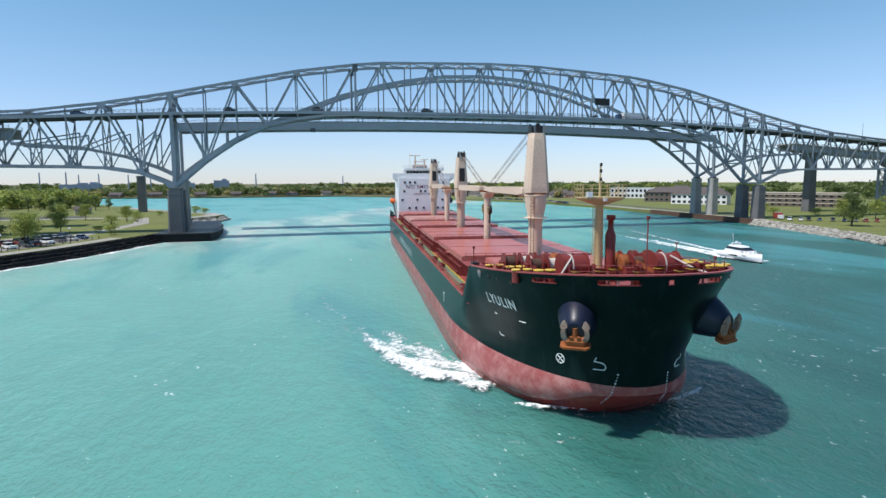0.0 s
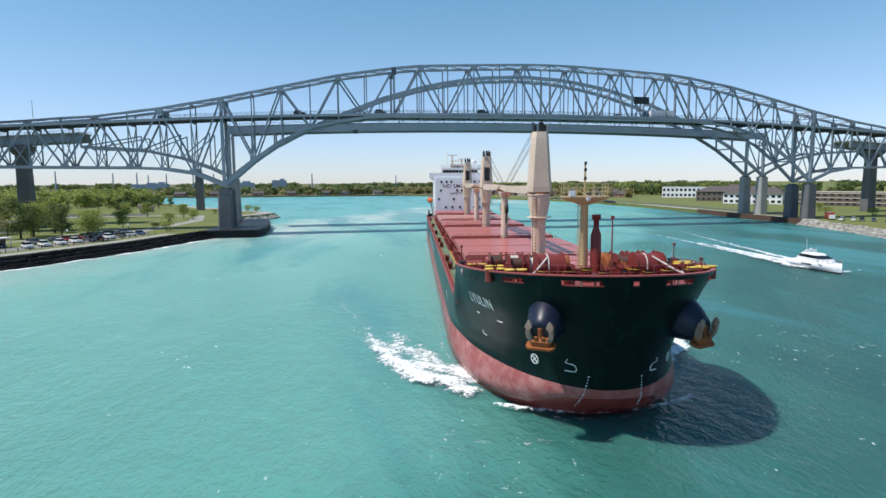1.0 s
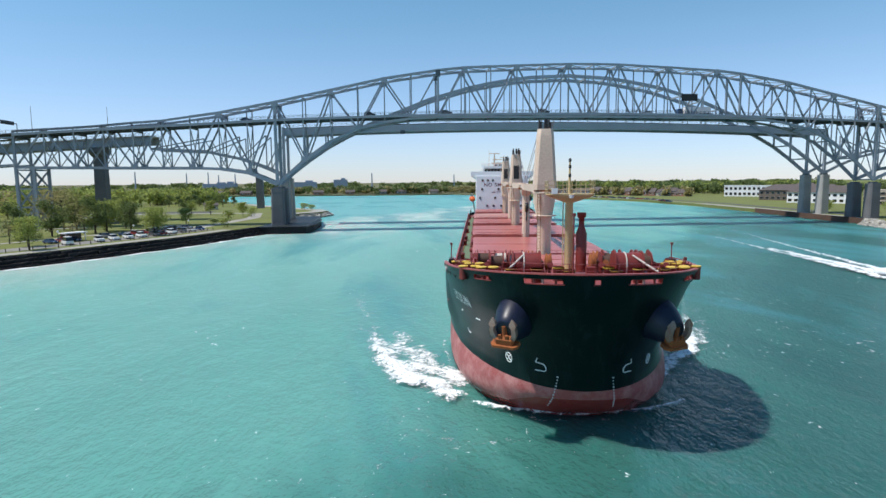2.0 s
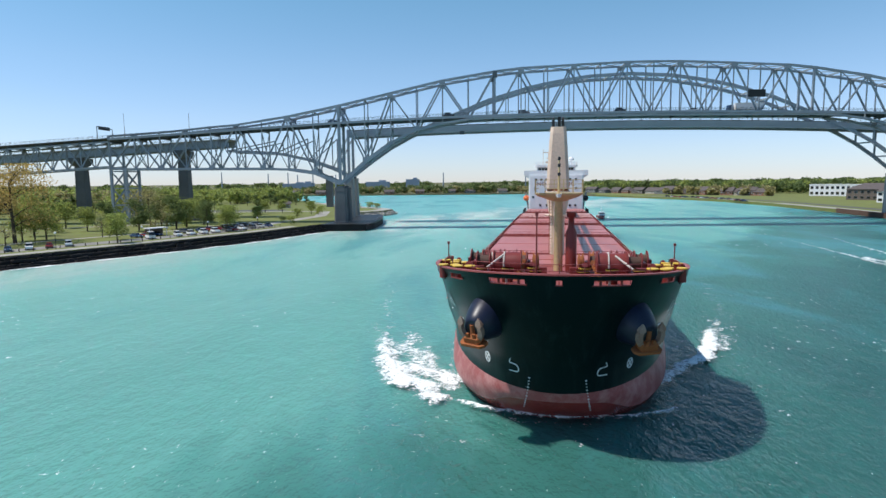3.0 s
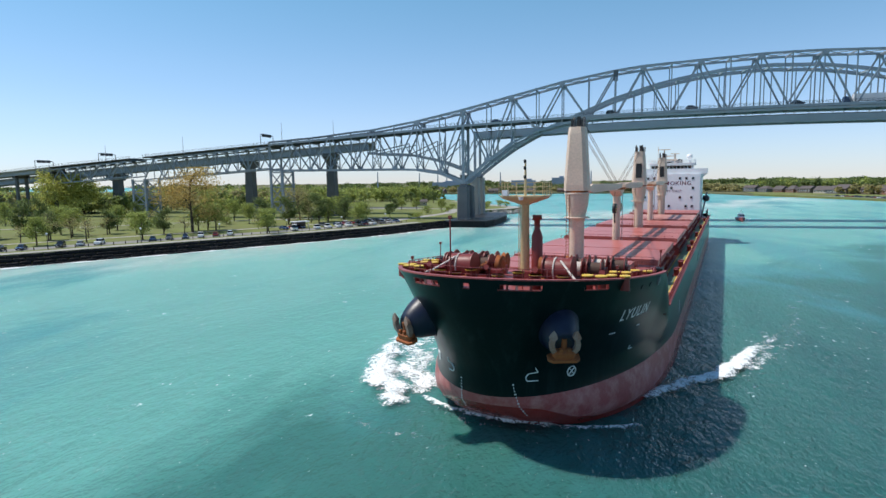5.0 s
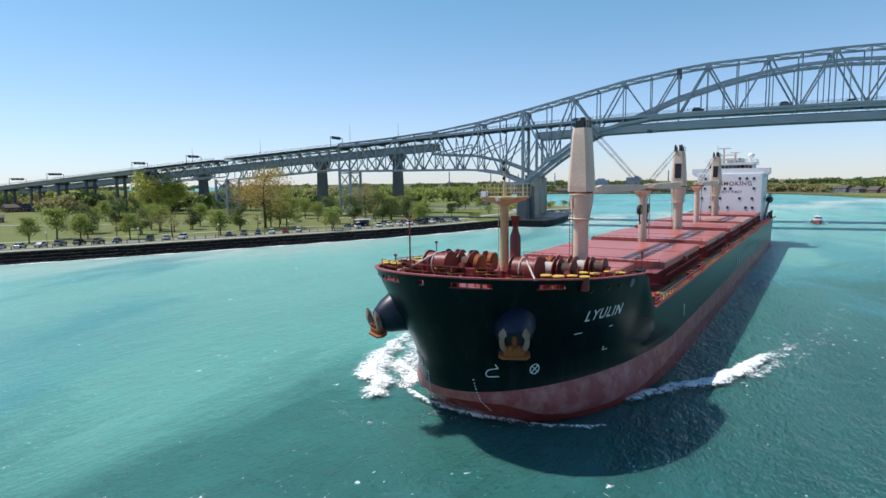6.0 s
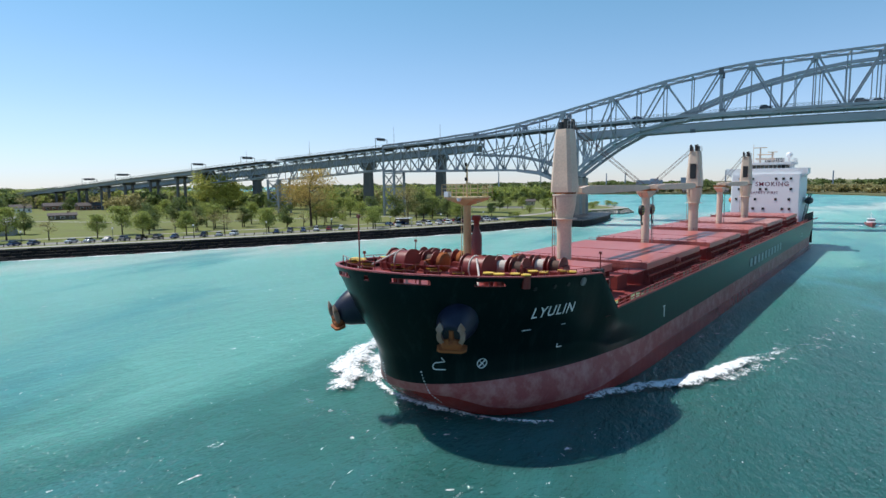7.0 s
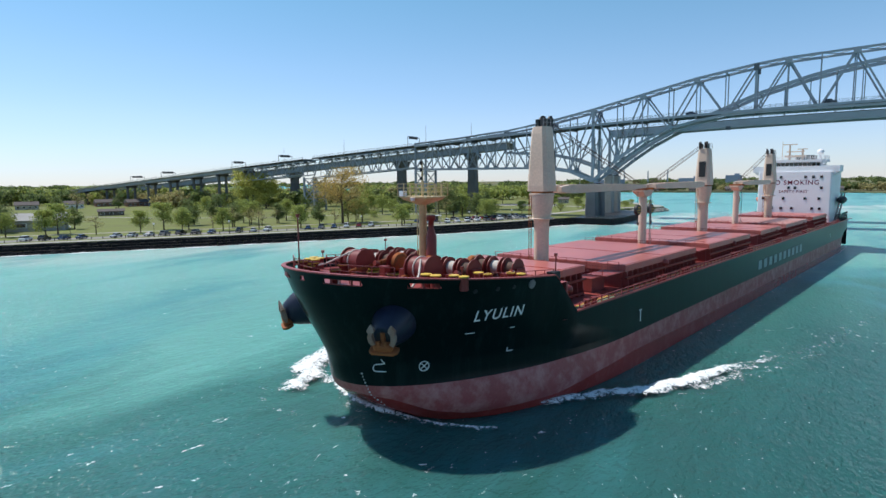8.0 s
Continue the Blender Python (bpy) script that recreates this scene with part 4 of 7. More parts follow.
def crane(y, way, reach, top, cab):
    """A pedestal crane; its jib lies along the ship towards way (1 aft, -1 forward)."""
    ped = Shape().lathe((0, y, 9.0), [(0.9, 0), (0.9, 6.4), (0.96, 6.8), (1.36, 8.8), (1.42, 9.8)], 28)
    ped.lathe((0, y, 9.0), [(1.46, 9.82), (1.52, 9.95), (1.46, 10.1)], 28)
    p = part("crane", ped, CREAM, ship, "cream deck crane with boxy tapered house and lowered jib")
    part("slewing_ring", Shape().lathe((0, y, 19.1), [(1.34, 0), (1.34, 0.22)], 24), RUST, p, "rusty slewing ring")
    part("platform", Shape().lathe((0, y, 16.0), [(1.0, 0), (1.55, 0.02), (1.55, 0.12), (1.0, 0.14)], 24), CREAM, p)
    h = Shape().loft([octo(0, y, z, a, b, c) for z, a, b, c in ((19.32, 1.38, 1.3, 0.35), (20.0, 1.4, 1.32, 0.38), (top - 0.9, 1.02, 1.1, 0.36), (top - 0.1, 0.92, 1.0, 0.36))], smooth=False)
    part("crane_house", h, CREAM, p)
    tp = Shape()
    for dx in (-0.62, 0.55):
        tp.box((dx, y + way * 0.5, top + 0.35), (0.35, 1.5, 0.9))
        tp.lathe((dx - 0.12, y + way * 0.9, top + 0.7), [(0.5, 0), (0.5, 0.22)], 14, "x")
    tp.beam((0.1, y, top), (0.1, y, top + 1.15), 0.5, 0.4)
    part("sheave_block", tp, BLACK, p, "black rope sheaves on the crane top")
    part("top_railing", Shape().rail([(0.9, y - 1.2, top - 0.1), (0.9, y + 1.2, top - 0.1)], 0.9, 0.8, 0.03, 2), GREYMETAL, p)
    part("vent_grille", Shape().box((cab * 0.02, y - way * 0.0 - 1.2, top - 4.0), (1.15, 0.4, 2.9)) if way < 0 else Shape().box((0.55, y + 1.2, top - 4.0), (0.9, 0.2, 2.4)), BLACK, p, "black louvred vent")
    part("ladder", Shape().rail([(-1.0, y - 1.2, 10.0), (-0.6, y - 1.3, 10.0)], 8.8, 0.4, 0.03, 22), RUST, p)
    j = Shape()
    for dx in (-0.75, 0.75):
        rings = []
        for u, hh in ((0.06, 0.6), (0.15, 1.1), (0.8, 0.95), (1.0, 0.5)):
            c = y + way * (1.2 + reach * u)
            rings.append([(dx - 0.26, c, 19.5 - hh / 2), (dx + 0.26, c, 19.5 - hh / 2), (dx + 0.26, c, 19.5 + hh / 2), (dx - 0.26, c, 19.5 + hh / 2)])
        j.loft(rings, smooth=False)
    for u in (0.2, 0.4, 0.6, 0.8, 0.97):
        j.box((0, y + way * (1.2 + reach * u), 19.5), (1.3, 0.4, 0.5))
    part("jib", j, CREAM, p)
    w = Shape()
    for dx in (-0.5, -0.25, 0.25, 0.5):
        w.beam((dx, y + way * 1.0, top + 0.5), (dx, y + way * (1.2 + reach * 0.97), 20.0), 0.05, 0.05)
    part("luffing_wire", w, DARKROPE, p)
    hy = y + way * (1.2 + reach * 0.98)
    hk = Shape().beam((0, hy, 19.4), (0, hy, 16.9), 0.05, 0.05)
    hk.lathe((-0.28, hy, 15.9), [(0.75, 0), (0.82, 0.12), (0.82, 0.45), (0.75, 0.56)], 18, "x")
    hk.beam((0, hy, 15.2), (0, hy, 14.3), 0.22, 0.22)
    part("hook_block", hk, BLACK, p, "black and yellow striped hook block")
    st = Shape()
    for i in range(3):
        st.box((0.0, hy, 15.45 + i * 0.4), (0.62, 1.3 - abs(i - 1) * 0.4, 0.13))
    part("hook_stripe", st, YELLOW, p)
    part("hook", Shape().tube((0, hy, 14.4), (0, hy, 13.9), 0.12, n=8).tube((0, hy, 13.9), (0, hy + 0.4, 13.55), 0.12, n=8).tube((0, hy + 0.4, 13.55), (0, hy + 0.55, 13.95), 0.1, n=8), BLACK, p)
    part("hook_stay", Shape().beam((0, hy, 13.6), (0, hy, 10.8), 0.04, 0.04), DARKROPE, p)


crane(34.0, 1, 26.5, 27.0, 1)
crane(90.7, -1, 24.0, 26.3, 1)
crane(138.6, -1, 25.0, 26.5, 1)
for y in (63.1, 111.6):
    ps = Shape().lathe((0, y, 9.0), [(0.62, 0), (0.62, 8.9)], 18)
    p = part("jib_rest", ps, CREAM, ship, "cream jib rest post with a top saddle")
    part("saddle", Shape().loft([octo(0, y, z, a, b, 0.1) for z, a, b in ((17.9, 0.7, 0.7), (18.7, 0.9, 2.0), (18.95, 0.9, 2.0))], smooth=False), CREAM, p)
    part("ladder", Shape().rail([(0.75, y + 0.9, 9.5), (0.75, y + 1.5, 9.5)], 9.0, 0.6, 0.03, 20), GREYMETAL, p)
    part("chock", Shape().box((0, y - 1.2, 19.1), (2.4, 0.5, 0.35)).box((0, y + 1.2, 19.1), (2.4, 0.5, 0.35)), RUST, p)

# foremast with its crow's nest, and the fore tank post
ms = Shape().lathe((0, 13.4, 12.1), [(0.42, 0), (0.36, 6.3), (0.55, 6.5)], 18)
mast = part("foremast", ms, MASTCREAM, ship, "cream yellow foremast with a railed platform")
pf = Shape().loft([octo(0, 13.4, z, a, b, 0.4) for z, a, b in ((18.5, 0.5, 0.5), (19.0, 1.9, 1.1), (19.2, 2.15, 1.25), (19.3, 2.15, 1.25))], smooth=False)
part("platform", pf, MASTCREAM, mast)
part("platform_railing", Shape().rail([(-2.1, 12.2, 19.3), (2.1, 12.2, 19.3), (2.1, 14.6, 19.3), (-2.1, 14.6, 19.3), (-2.1, 12.2, 19.3)], 1.15, 0.8, 0.03, 3), MASTCREAM, mast)
part("topmast", Shape().tube((0, 13.4, 19.3), (0, 13.4, 22.4), 0.13, 0.08, 10), MASTCREAM, mast)
lt = Shape()
for z in (20.8, 21.6, 22.2):
    lt.lathe((0, 13.25, z), [(0.1, 0), (0.13, 0.06), (0.13, 0.24), (0.08, 0.32)], 10)
part("mast_light", lt, BLACK, mast)
part("floodlight", Shape().lathe((0, 12.1, 18.9), [(0.18, 0), (0.26, 0.3)], 12).box((-1.5, 12.3, 19.55), (0.5, 0.5, 0.5)), WHITE, mast)
part("ladder", Shape().rail([(-0.55, 13.2, 12.2), (-0.55, 13.65, 12.2)], 6.8, 0.45, 0.025, 18), MASTCREAM, mast)
tk = Shape().lathe((1.15, 13.3, 12.0), [(0.5, 0), (0.5, 3.6), (0.26, 4.3), (0.26, 5.05), (0.42, 5.1), (0.42, 5.55)], 18)
part("vent_post", tk, WINCH, ship, "dark red bottle-shaped ventilator post")
for x, y, h in ((-1.6, 0.6, 5.2), (-11.2, 18.8, 2.6), (11.2, 18.8, 2.6), (9.0, 8.4, 1.7), (-9.0, 8.4, 1.7)):
    z = deck_z(y)
    part("flag_pole", Shape().tube((x, y, z - 0.05), (x, y, z + h), 0.07, 0.05, 8).box((x, y, z + h), (0.22, 0.22, 0.25)), WINCH, ship)


# mooring gear on the forecastle
def winch(x, y, side):
    z = deck_z(y)
    w = Shape().box((x, y, z + 0.15), (5.4, 2.2, 0.3))
    for dx in (-2.5, -0.9, 0.8, 2.4):
        w.box((x + dx, y, z + 0.7), (0.22, 1.3, 1.2))
    p = part("windlass", w, WINCH, ship, "red mooring winch with rope drums")
    for dx, mat, nm in ((-1.7, DARKROPE, "rope_drum"), (0.0, ROPE, "rope_drum"), (1.6, DARKROPE, "rope_drum")):
        part(nm, Shape().lathe((x + dx - 0.55, y, z + 1.15), [(0.62, 0), (0.62, 1.1)], 20, "x"), mat, p)
        for e in (-0.62, 0.55):
            part("drum_flange", Shape().lathe((x + dx + e - 0.03, y, z + 1.15), [(0.98, 0), (0.98, 0.09)], 24, "x"), WINCH, p)
    part("gypsy_wheel", Shape().lathe((x + side * -3.0 - 0.3, y, z + 1.1), [(0.5, 0), (0.95, 0.1), (0.62, 0.3), (0.95, 0.5), (0.5, 0.6)], 22, "x"), RUST, p)
    part("gearbox", Shape().box((x + 0.85, y + 0.95, z + 0.85), (1.0, 0.9, 1.3)).tube((x + 0.85, y + 1.3, z + 1.0), (x - 0.4, y + 1.3, z + 1.0), 0.32, n=12), WINCH, p)


winch(-5.0, 12.2, -1)
winch(5.0, 12.2, 1)
winch(-6.2, 17.0, -1)
winch(6.2, 17.0, 1)
for side in (-1, 1):
    # big hawser reel
    z = deck_z(8.4)
    rl = Shape().lathe((side * 4.3 - 1.1, 8.9, z + 1.15), [(1.0, 0), (1.04, 0.5), (0.98, 1.1), (1.04, 1.7), (1.0, 2.2)], 22, "x")
    p = part("hawser_reel", rl, WINCH, ship, "red canvas-covered hawser reel")
    for e in (-1.2, 1.1):
        part("reel_flange", Shape().lathe((side * 4.3 + e, 8.9, z + 1.15), [(1.2, 0), (1.2, 0.1)], 24, "x"), WINCH, p)
    for k in range(1, 2):
        part("rope_turn", Shape().lathe((side * 4.3 - 0.8 + k * 0.5, 8.9, z + 1.15), [(1.06, 0), (1.1, 0.06), (1.06, 0.12)], 22, "x"), ROPE, p)
    part("loose_hawser", Shape().tube((side * 4.6, 8.3, z + 2.0), (side * 6.0, 6.6, z + 1.0), 0.09, n=8).tube((side * 6.0, 6.6, z + 1.0), (side * 7.4, 4.4, z + 0.5), 0.09, n=8), ROPE, p)
    # anchor chain from gypsy to hawse pipe
    ch = Shape()
    for k in range(14):
        u = k / 13
        ch.box((side * (3.0 + 0.4 * u), 11.5 - 6.5 * u, deck_z(8) + 1.0 - 0.95 * u), (0.3 + 0.12 * (k % 2), 0.5, 0.3), 0.2)
    part("anchor_chain", ch, RUST, ship, "rusty anchor chain")
    for x, y, r in ((1.7, 1.6, 0.42), (3.9, 3.6, 0.42), (5.9, 3.9, 0.42), (7.2, 6.2, 0.4), (8.7, 7.8, 0.36), (2.0, 5.4, 0.42), (8.3, 11.4, 0.38), (9.6, 14.2, 0.36)):
        z = deck_z(y)
        b = Shape()
        for dx in (0.0, 0.0 if r > 0.41 else 1.0):
            b.lathe((side * x + dx * side, y, z), [(r, 0), (r, 1.0), (r * 1.05, 1.05)], 16)
        p = part("mooring_bollard", b, WINCH, ship, "red mooring bollard with a yellow top")
        c = Shape()
        for dx in (0.0, 0.0 if r > 0.41 else 1.0):
            c.lathe((side * x + dx * side, y, z + 1.05), [(r * 1.12, 0), (r * 1.17, 0.05), (r * 1.12, 0.1)], 18)
        part("yellow_top", c, YELLOW, p, "yellow painted bollard top")
    for x, y in ((6.9, 9.6), (3.0, 15.6), (8.6, 14.9), (1.4, 9.6)):
        z = deck_z(y)
        part("deck_box", Shape().box((side * x, y, z + 0.45), (0.9, 0.7, 0.9)).tube((side * (x + 0.8), y, z), (side * (x + 0.8), y, z + 1.1), 0.16, n=10).tube((side * (x + 0.8), y, z + 1.0), (side * (x + 0.8), y - 0.45, z + 1.15), 0.2, 0.26, 10), WINCH, ship)
part("bow_railing", Shape().rail([(-6.6, 3.4, 12.8), (-3.6, 1.5, 12.95), (0, 0.7, 13.0), (3.6, 1.5, 12.95), (6.6, 3.4, 12.8)], 1.45, 1.5, 0.03, 3), OXIDE, ship)


def hull_point(z, x):
    """Where the hull's surface lies at height z and half breadth x."""
    pts = hull_line(z, 90)
    y = lerp(x, pts[:91])
    return Vector((x, y, z))


def hull_y(x, z):
    for _ in range(3):
        y = hull_point(z, abs(x)).y
    z = 3.1 + (z - 3.1) * 10.85 / (rail_z(y) - 3.1)
    return hull_point(z, abs(x)).y


def level(z, y):
    """The level whose form the plating has at height z."""
    return 3.1 + (z - 3.1) * 10.85 / (rail_z(y) - 3.1) if z > 3.1 and y < 18 else z


def girth(z, y):
    """The plating's outline at height z near y, with the run along it from the stem."""
    pts = np.array(hull_line(level(z, y), 90))
    run = np.concatenate([[0], np.cumsum(np.hypot(*np.diff(pts, axis=0).T))])
    return pts, run


def on_hull(side, y, z, shift=0.0):
    """A frame on the hull's side at (y, z), shifted aft along the plating: origin, way aft, up, outward."""
    pts, run = girth(z, y)
    s0 = float(np.interp(y, pts[:, 1], run)) + shift
    x, yy = float(np.interp(s0, run, pts[:, 0])), float(np.interp(s0, run, pts[:, 1]))
    x2, y2 = float(np.interp(s0 + 0.25, run, pts[:, 0])), float(np.interp(s0 + 0.25, run, pts[:, 1]))
    pu, ru = girth(z + 0.3, yy)
    xu = float(np.interp(yy, pu[:, 1], pu[:, 0]))
    o = Vector((side * x, yy, z))
    a = Vector((side * (x2 - x), y2 - yy, 0)).normalized()
    nrm = Vector((side * a.y, -side * a.x, 0))
    slope = (xu - x) * abs(a.y) / 0.3
    nrm = (nrm - Vector((0, 0, slope))).normalized()
    return o, a, Vector((0, 0, 1)), nrm


# panama leads: open slots through the bulwark with a red rim and rollers
def lead(x, w):
    n = max(3, round(w / 0.3))
    s = Shape()
    pts = []
    for i in range(n + 1):
        xx = x - w / 2 + w * i / n
        y = hull_y(xx, 12.9)
        zm = rail_z(y) - 0.49
        pts.append((xx, hull_y(xx, zm), zm))
    # one closed rim round the slot
    loop = [(px, py, pz + 0.2) for px, py, pz in pts] + [(px, py, pz - 0.2) for px, py, pz in reversed(pts)]
    loop.append(loop[0])
    s.loft([[(px, py - 0.02, pz - 0.035), (px, py + 0.14, pz - 0.035), (px, py + 0.14, pz + 0.035), (px, py - 0.02, pz + 0.035)] for px, py, pz in loop], smooth=False, caps=False)
    f = part("mooring_lead", s, WINCH, ship, "red-rimmed mooring opening in the bulwark")
    if w > 1:
        for k in range(3 if w > 2 else 1):
            p = pts[round(n * (k + 1) / (4 if w > 2 else 2))]
            part("lead_roller", Shape().lathe((p[0], p[1] + 0.12, p[2] - 0.19), [(0.13, 0), (0.09, 0.1), (0.09, 0.28), (0.13, 0.38)], 10), HATCH_PALE if k % 2 else WINCH, f)


for c_, w_ in LEADS:
    lead(c_, w_)
for side in (-1, 1):
    for y in (9.0, 11.0, 12.6):
        o, a, u, nn = on_hull(side, y, 12.0)
        part("fairlead", Shape().tube(o - nn * 0.1, o + nn * 0.06, 0.2, n=14), BLACK, ship)
    o, a, u, nn = on_hull(side, 14.6, 12.0)
    part("fairlead", Shape().tube(o - nn * 0.1, o + nn * 0.1, 0.38, n=18).tube(o, o + nn * 0.14, 0.24, n=16), GREYMETAL, ship)
    part("bulwark_end_frame", Shape().box((side * 11.1, 18.6, 11.6), (0.7, 1.2, 1.9)), BLACK, ship, "dark braced frame at the bulwark's end")


# anchor pockets: conical bolsters standing out of the flare, with stockless anchors
def anchor_set(side):
    c = Vector((side * 5.55, hull_y(5.55, 9.75), 9.7))
    out = Vector((side * 0.44, -0.86, -0.24)).normalized()
    sidew = out.cross(Vector((0, 0, 1))).normalized()
    up = sidew.cross(out)
    rings = []
    for d, r, sink in ((-2.2, 2.2, 0.1), (-0.6, 1.95, 0.05), (0.3, 1.72, 0.0), (1.1, 1.42, 0.05), (1.65, 1.12, 0.1), (1.95, 0.92, 0.12), (2.02, 0.78, 0.12)):
        rings.append([c + out * d + sidew * (math.cos(2 * math.pi * i / 32) * r * 0.88) + up * (math.sin(2 * math.pi * i / 32) * r - sink) for i in range(32)])
    b = part("anchor_bolster", Shape().loft(rings), NAVY, ship, "dark navy rounded anchor bolster")
    part("hawse_hole", Shape().tube(c + out * 1.95 - up * 0.15, c + out * 2.05 - up * 0.15, 0.56, n=20), BLACK, b)
    o = c + out * 2.0 - up * 0.05
    crown = o - up * 0.75 + out * 0.05
    an = Shape()
    an.loft([[o + up * z + sidew * (a * math.cos(t * math.pi / 4)) + out * (a * math.sin(t * math.pi / 4)) for t in range(8)] for z, a in ((0.35, 0.2), (-0.3, 0.24), (-0.7, 0.32))])
    # crown block with its wide bearing foot
    an.loft([[crown + sidew * x + out * (dy * k) + up * (dz * k) for dy, dz in ((-0.42, -0.2), (0.42, -0.3), (0.46, 0.12), (0.2, 0.36), (-0.3, 0.36))] for x, k in ((-0.8, 0.6), (-0.62, 1.0), (0.62, 1.0), (0.8, 0.6))], smooth=False)
    an.loft([[crown + sidew * x + out * (dy * k) + up * (dz - 0.34) for dy, dz in ((-0.35, -0.1), (0.62, -0.16), (0.62, 0.02), (-0.35, 0.12))] for x, k in ((-1.15, 0.5), (-0.85, 1.0), (0.85, 1.0), (1.15, 0.5))], smooth=False)
    for x in (-0.28, 0.28):
        an.beam(crown + sidew * x + out * 0.3 + up * 0.05, crown + sidew * x + out * 0.34 + up * 0.52, 0.22, 0.2)
    a = part("anchor", an, RUST, ship, "rusty orange stockless anchor")
    for s2 in (-1, 1):
        # arms bow outwards from the crown and turn in to the pointed palms
        arm = ((0.62, 0.05, 0.24, 0.10), (0.86, 0.42, 0.2, 0.2), (0.93, 0.85, 0.17, 0.22), (0.86, 1.15, 0.15, 0.2), (0.84, 1.3, 0.3, 0.16), (0.82, 1.52, 0.22, 0.12), (0.8, 1.82, 0.03, 0.05))
        fl = Shape().loft([[crown + sidew * (s2 * x + dx * w) + out * (0.18 + dy * d) + up * z for dx, dy in ((-1, -1), (1, -1), (1, 1), (-1, 1))] for x, z, w, d in arm], smooth=False)
        part("fluke", fl, FLUKE, a, "worn pale and rusty anchor fluke")


anchor_set(-1)
anchor_set(1)


# white marks on the bow plating
def mark(name, side, y, z, segs, w=0.12, mat=PAINTMARK, label=""):
    """Painted strokes: segs are ((a, u), (a, u)) along the plating (towards the viewer's right) and up."""
    s = Shape()
    k = 1 if side > 0 else -1
    for (x0, z0), (x1, z1) in segs:
        p, d0, _, n0 = on_hull(side, y, z + z0, k * x0)
        q, d1, _, n1 = on_hull(side, y, z + z1, k * x1)
        p, q = p + n0 * 0.04, q + n1 * 0.04
        run = q - p
        wide = run.cross(n0).normalized() * (w * 0.3)
        lift = n0 * 0.02
        s.add([p - wide + lift, p + wide + lift, q + wide + lift, q - wide + lift, p - wide - lift * 3, p + wide - lift * 3, q + wide - lift * 3, q - wide - lift * 3], [(0, 1, 2, 3), (4, 5, 1, 0), (5, 6, 2, 1), (6, 7, 3, 2), (7, 4, 0, 3)])
    return part(name, s, mat, ship, label)


def girth_y(z, x):
    """How far aft the plating stands at height z and half breadth x, forward of the step."""
    pts, run = girth(z, 4.0)
    return float(np.interp(x, pts[:60, 0], pts[:60, 1]))


def arc(cx, cz, r, a0, a1, n=10):
    p = [(cx + r * math.cos(math.radians(a0 + (a1 - a0) * i / n)), cz + r * math.sin(math.radians(a0 + (a1 - a0) * i / n))) for i in range(n + 1)]
    return list(zip(p, p[1:]))


for side in (-1, 1):
    mark("thruster_mark", side, 7.25, 5.55, arc(0, 0, 0.42, 0, 360, 16) + [((-0.3, -0.3), (0.3, 0.3)), ((-0.3, 0.3), (0.3, -0.3))], 0.11, label="white crossed circle mark")
    m = -1 if side > 0 else 1
    bulb = [((0.1 * m, 0.75), (-0.35 * m, 0.35)), ((-0.35 * m, 0.35), (0.3 * m, 0.3))] + arc(0.25 * m, -0.0, 0.32, 100, -90 if m > 0 else 280, 8) + [((0.2 * m, -0.32), (-0.55 * m, -0.36))]
    mark("bulb_mark", side, 4.5, 5.6, bulb, 0.11, label="white bulbous bow mark")
    for k in range(12):
        z = 5.05 - k * 0.28
        yy = girth_y(z, 2.16 + 0.13 * max(0, 5 - z) ** 1.2)
        mark("draught_mark", side, yy, z, [((-0.04, 0), (0.04, 0))] if k % 3 else [((-0.08, 0), (0.08, 0))], 0.12)
    for y, w in ((9.0, 0.9), (12.9, 0.5)):
        mark("small_lettering", side, y + 1.0, 8.2, [((-w / 2, 0), (w / 2, 0))], 0.3 * 0.3)
    mark("corner_mark", side, 14.4, 6.0, [((-0.25, 0.25), (-0.25, -0.1)), ((-0.25, -0.1), (0.4, -0.1))], 0.12)
    mark("tug_mark", side, 35.7, 5.7, [((0, -0.75), (0, 0.5)), ((-0.32, 0.5), (0.32, 0.5))], 0.22, label="white tug push mark")
    mark("tug_mark", side, 150, 5.7, [((0, -0.75), (0, 0.5)), ((-0.32, 0.5), (0.32, 0.5))], 0.22)


def lettering(name, text, size, mat, parent, label, place, thick=0.02):
    """Words as a mesh; place maps flat (x, y) to the surface."""
    c = bpy.data.curves.new(name, "FONT")
    c.body, c.size, c.extrude = text, size, 0.0
    c.align_x = "CENTER"
    c.offset = 0.012 * size
    c.space_character = 1.18
    tmp = bpy.data.objects.new("tmp", c)
    me = bpy.data.meshes.new_from_object(tmp)
    bpy.data.objects.remove(tmp)
    bm = bmesh.new()
    bm.from_mesh(me)
    bmesh.ops.triangulate(bm, faces=bm.faces[:])
    bmesh.ops.subdivide_edges(bm, edges=[e for e in bm.edges if e.calc_length() > 0.5 * size], cuts=2)
    for v in bm.verts:
        v.co = place(v.co.x, v.co.y)
    bm.to_mesh(me)
    bm.free()
    me.materials.clear()
    return obj(name, me, mat, parent, label)


for side in (-1, 1):
    def place(x, y, side=side):
        o, a, u, nn = on_hull(side, 12.1, 9.3 + y, x if side > 0 else -x)
        return o + nn * 0.05
    lettering("ship_name", "LYULIN", 1.34, PAINTMARK, ship, "white ship's name in capital letters", place)
    # the owner's mark on the side is kept as worn bars
    for i in range(10):
        y = 84.5 + i * 3.5 if side > 0 else 115.5 - i * 3.5
        s = Shape().box((side * 11.9, y, 5.7), (0.04, 2.0, 1.5))
        part("company_mark", s, NAMEGREY, ship, "worn grey lettering bars")

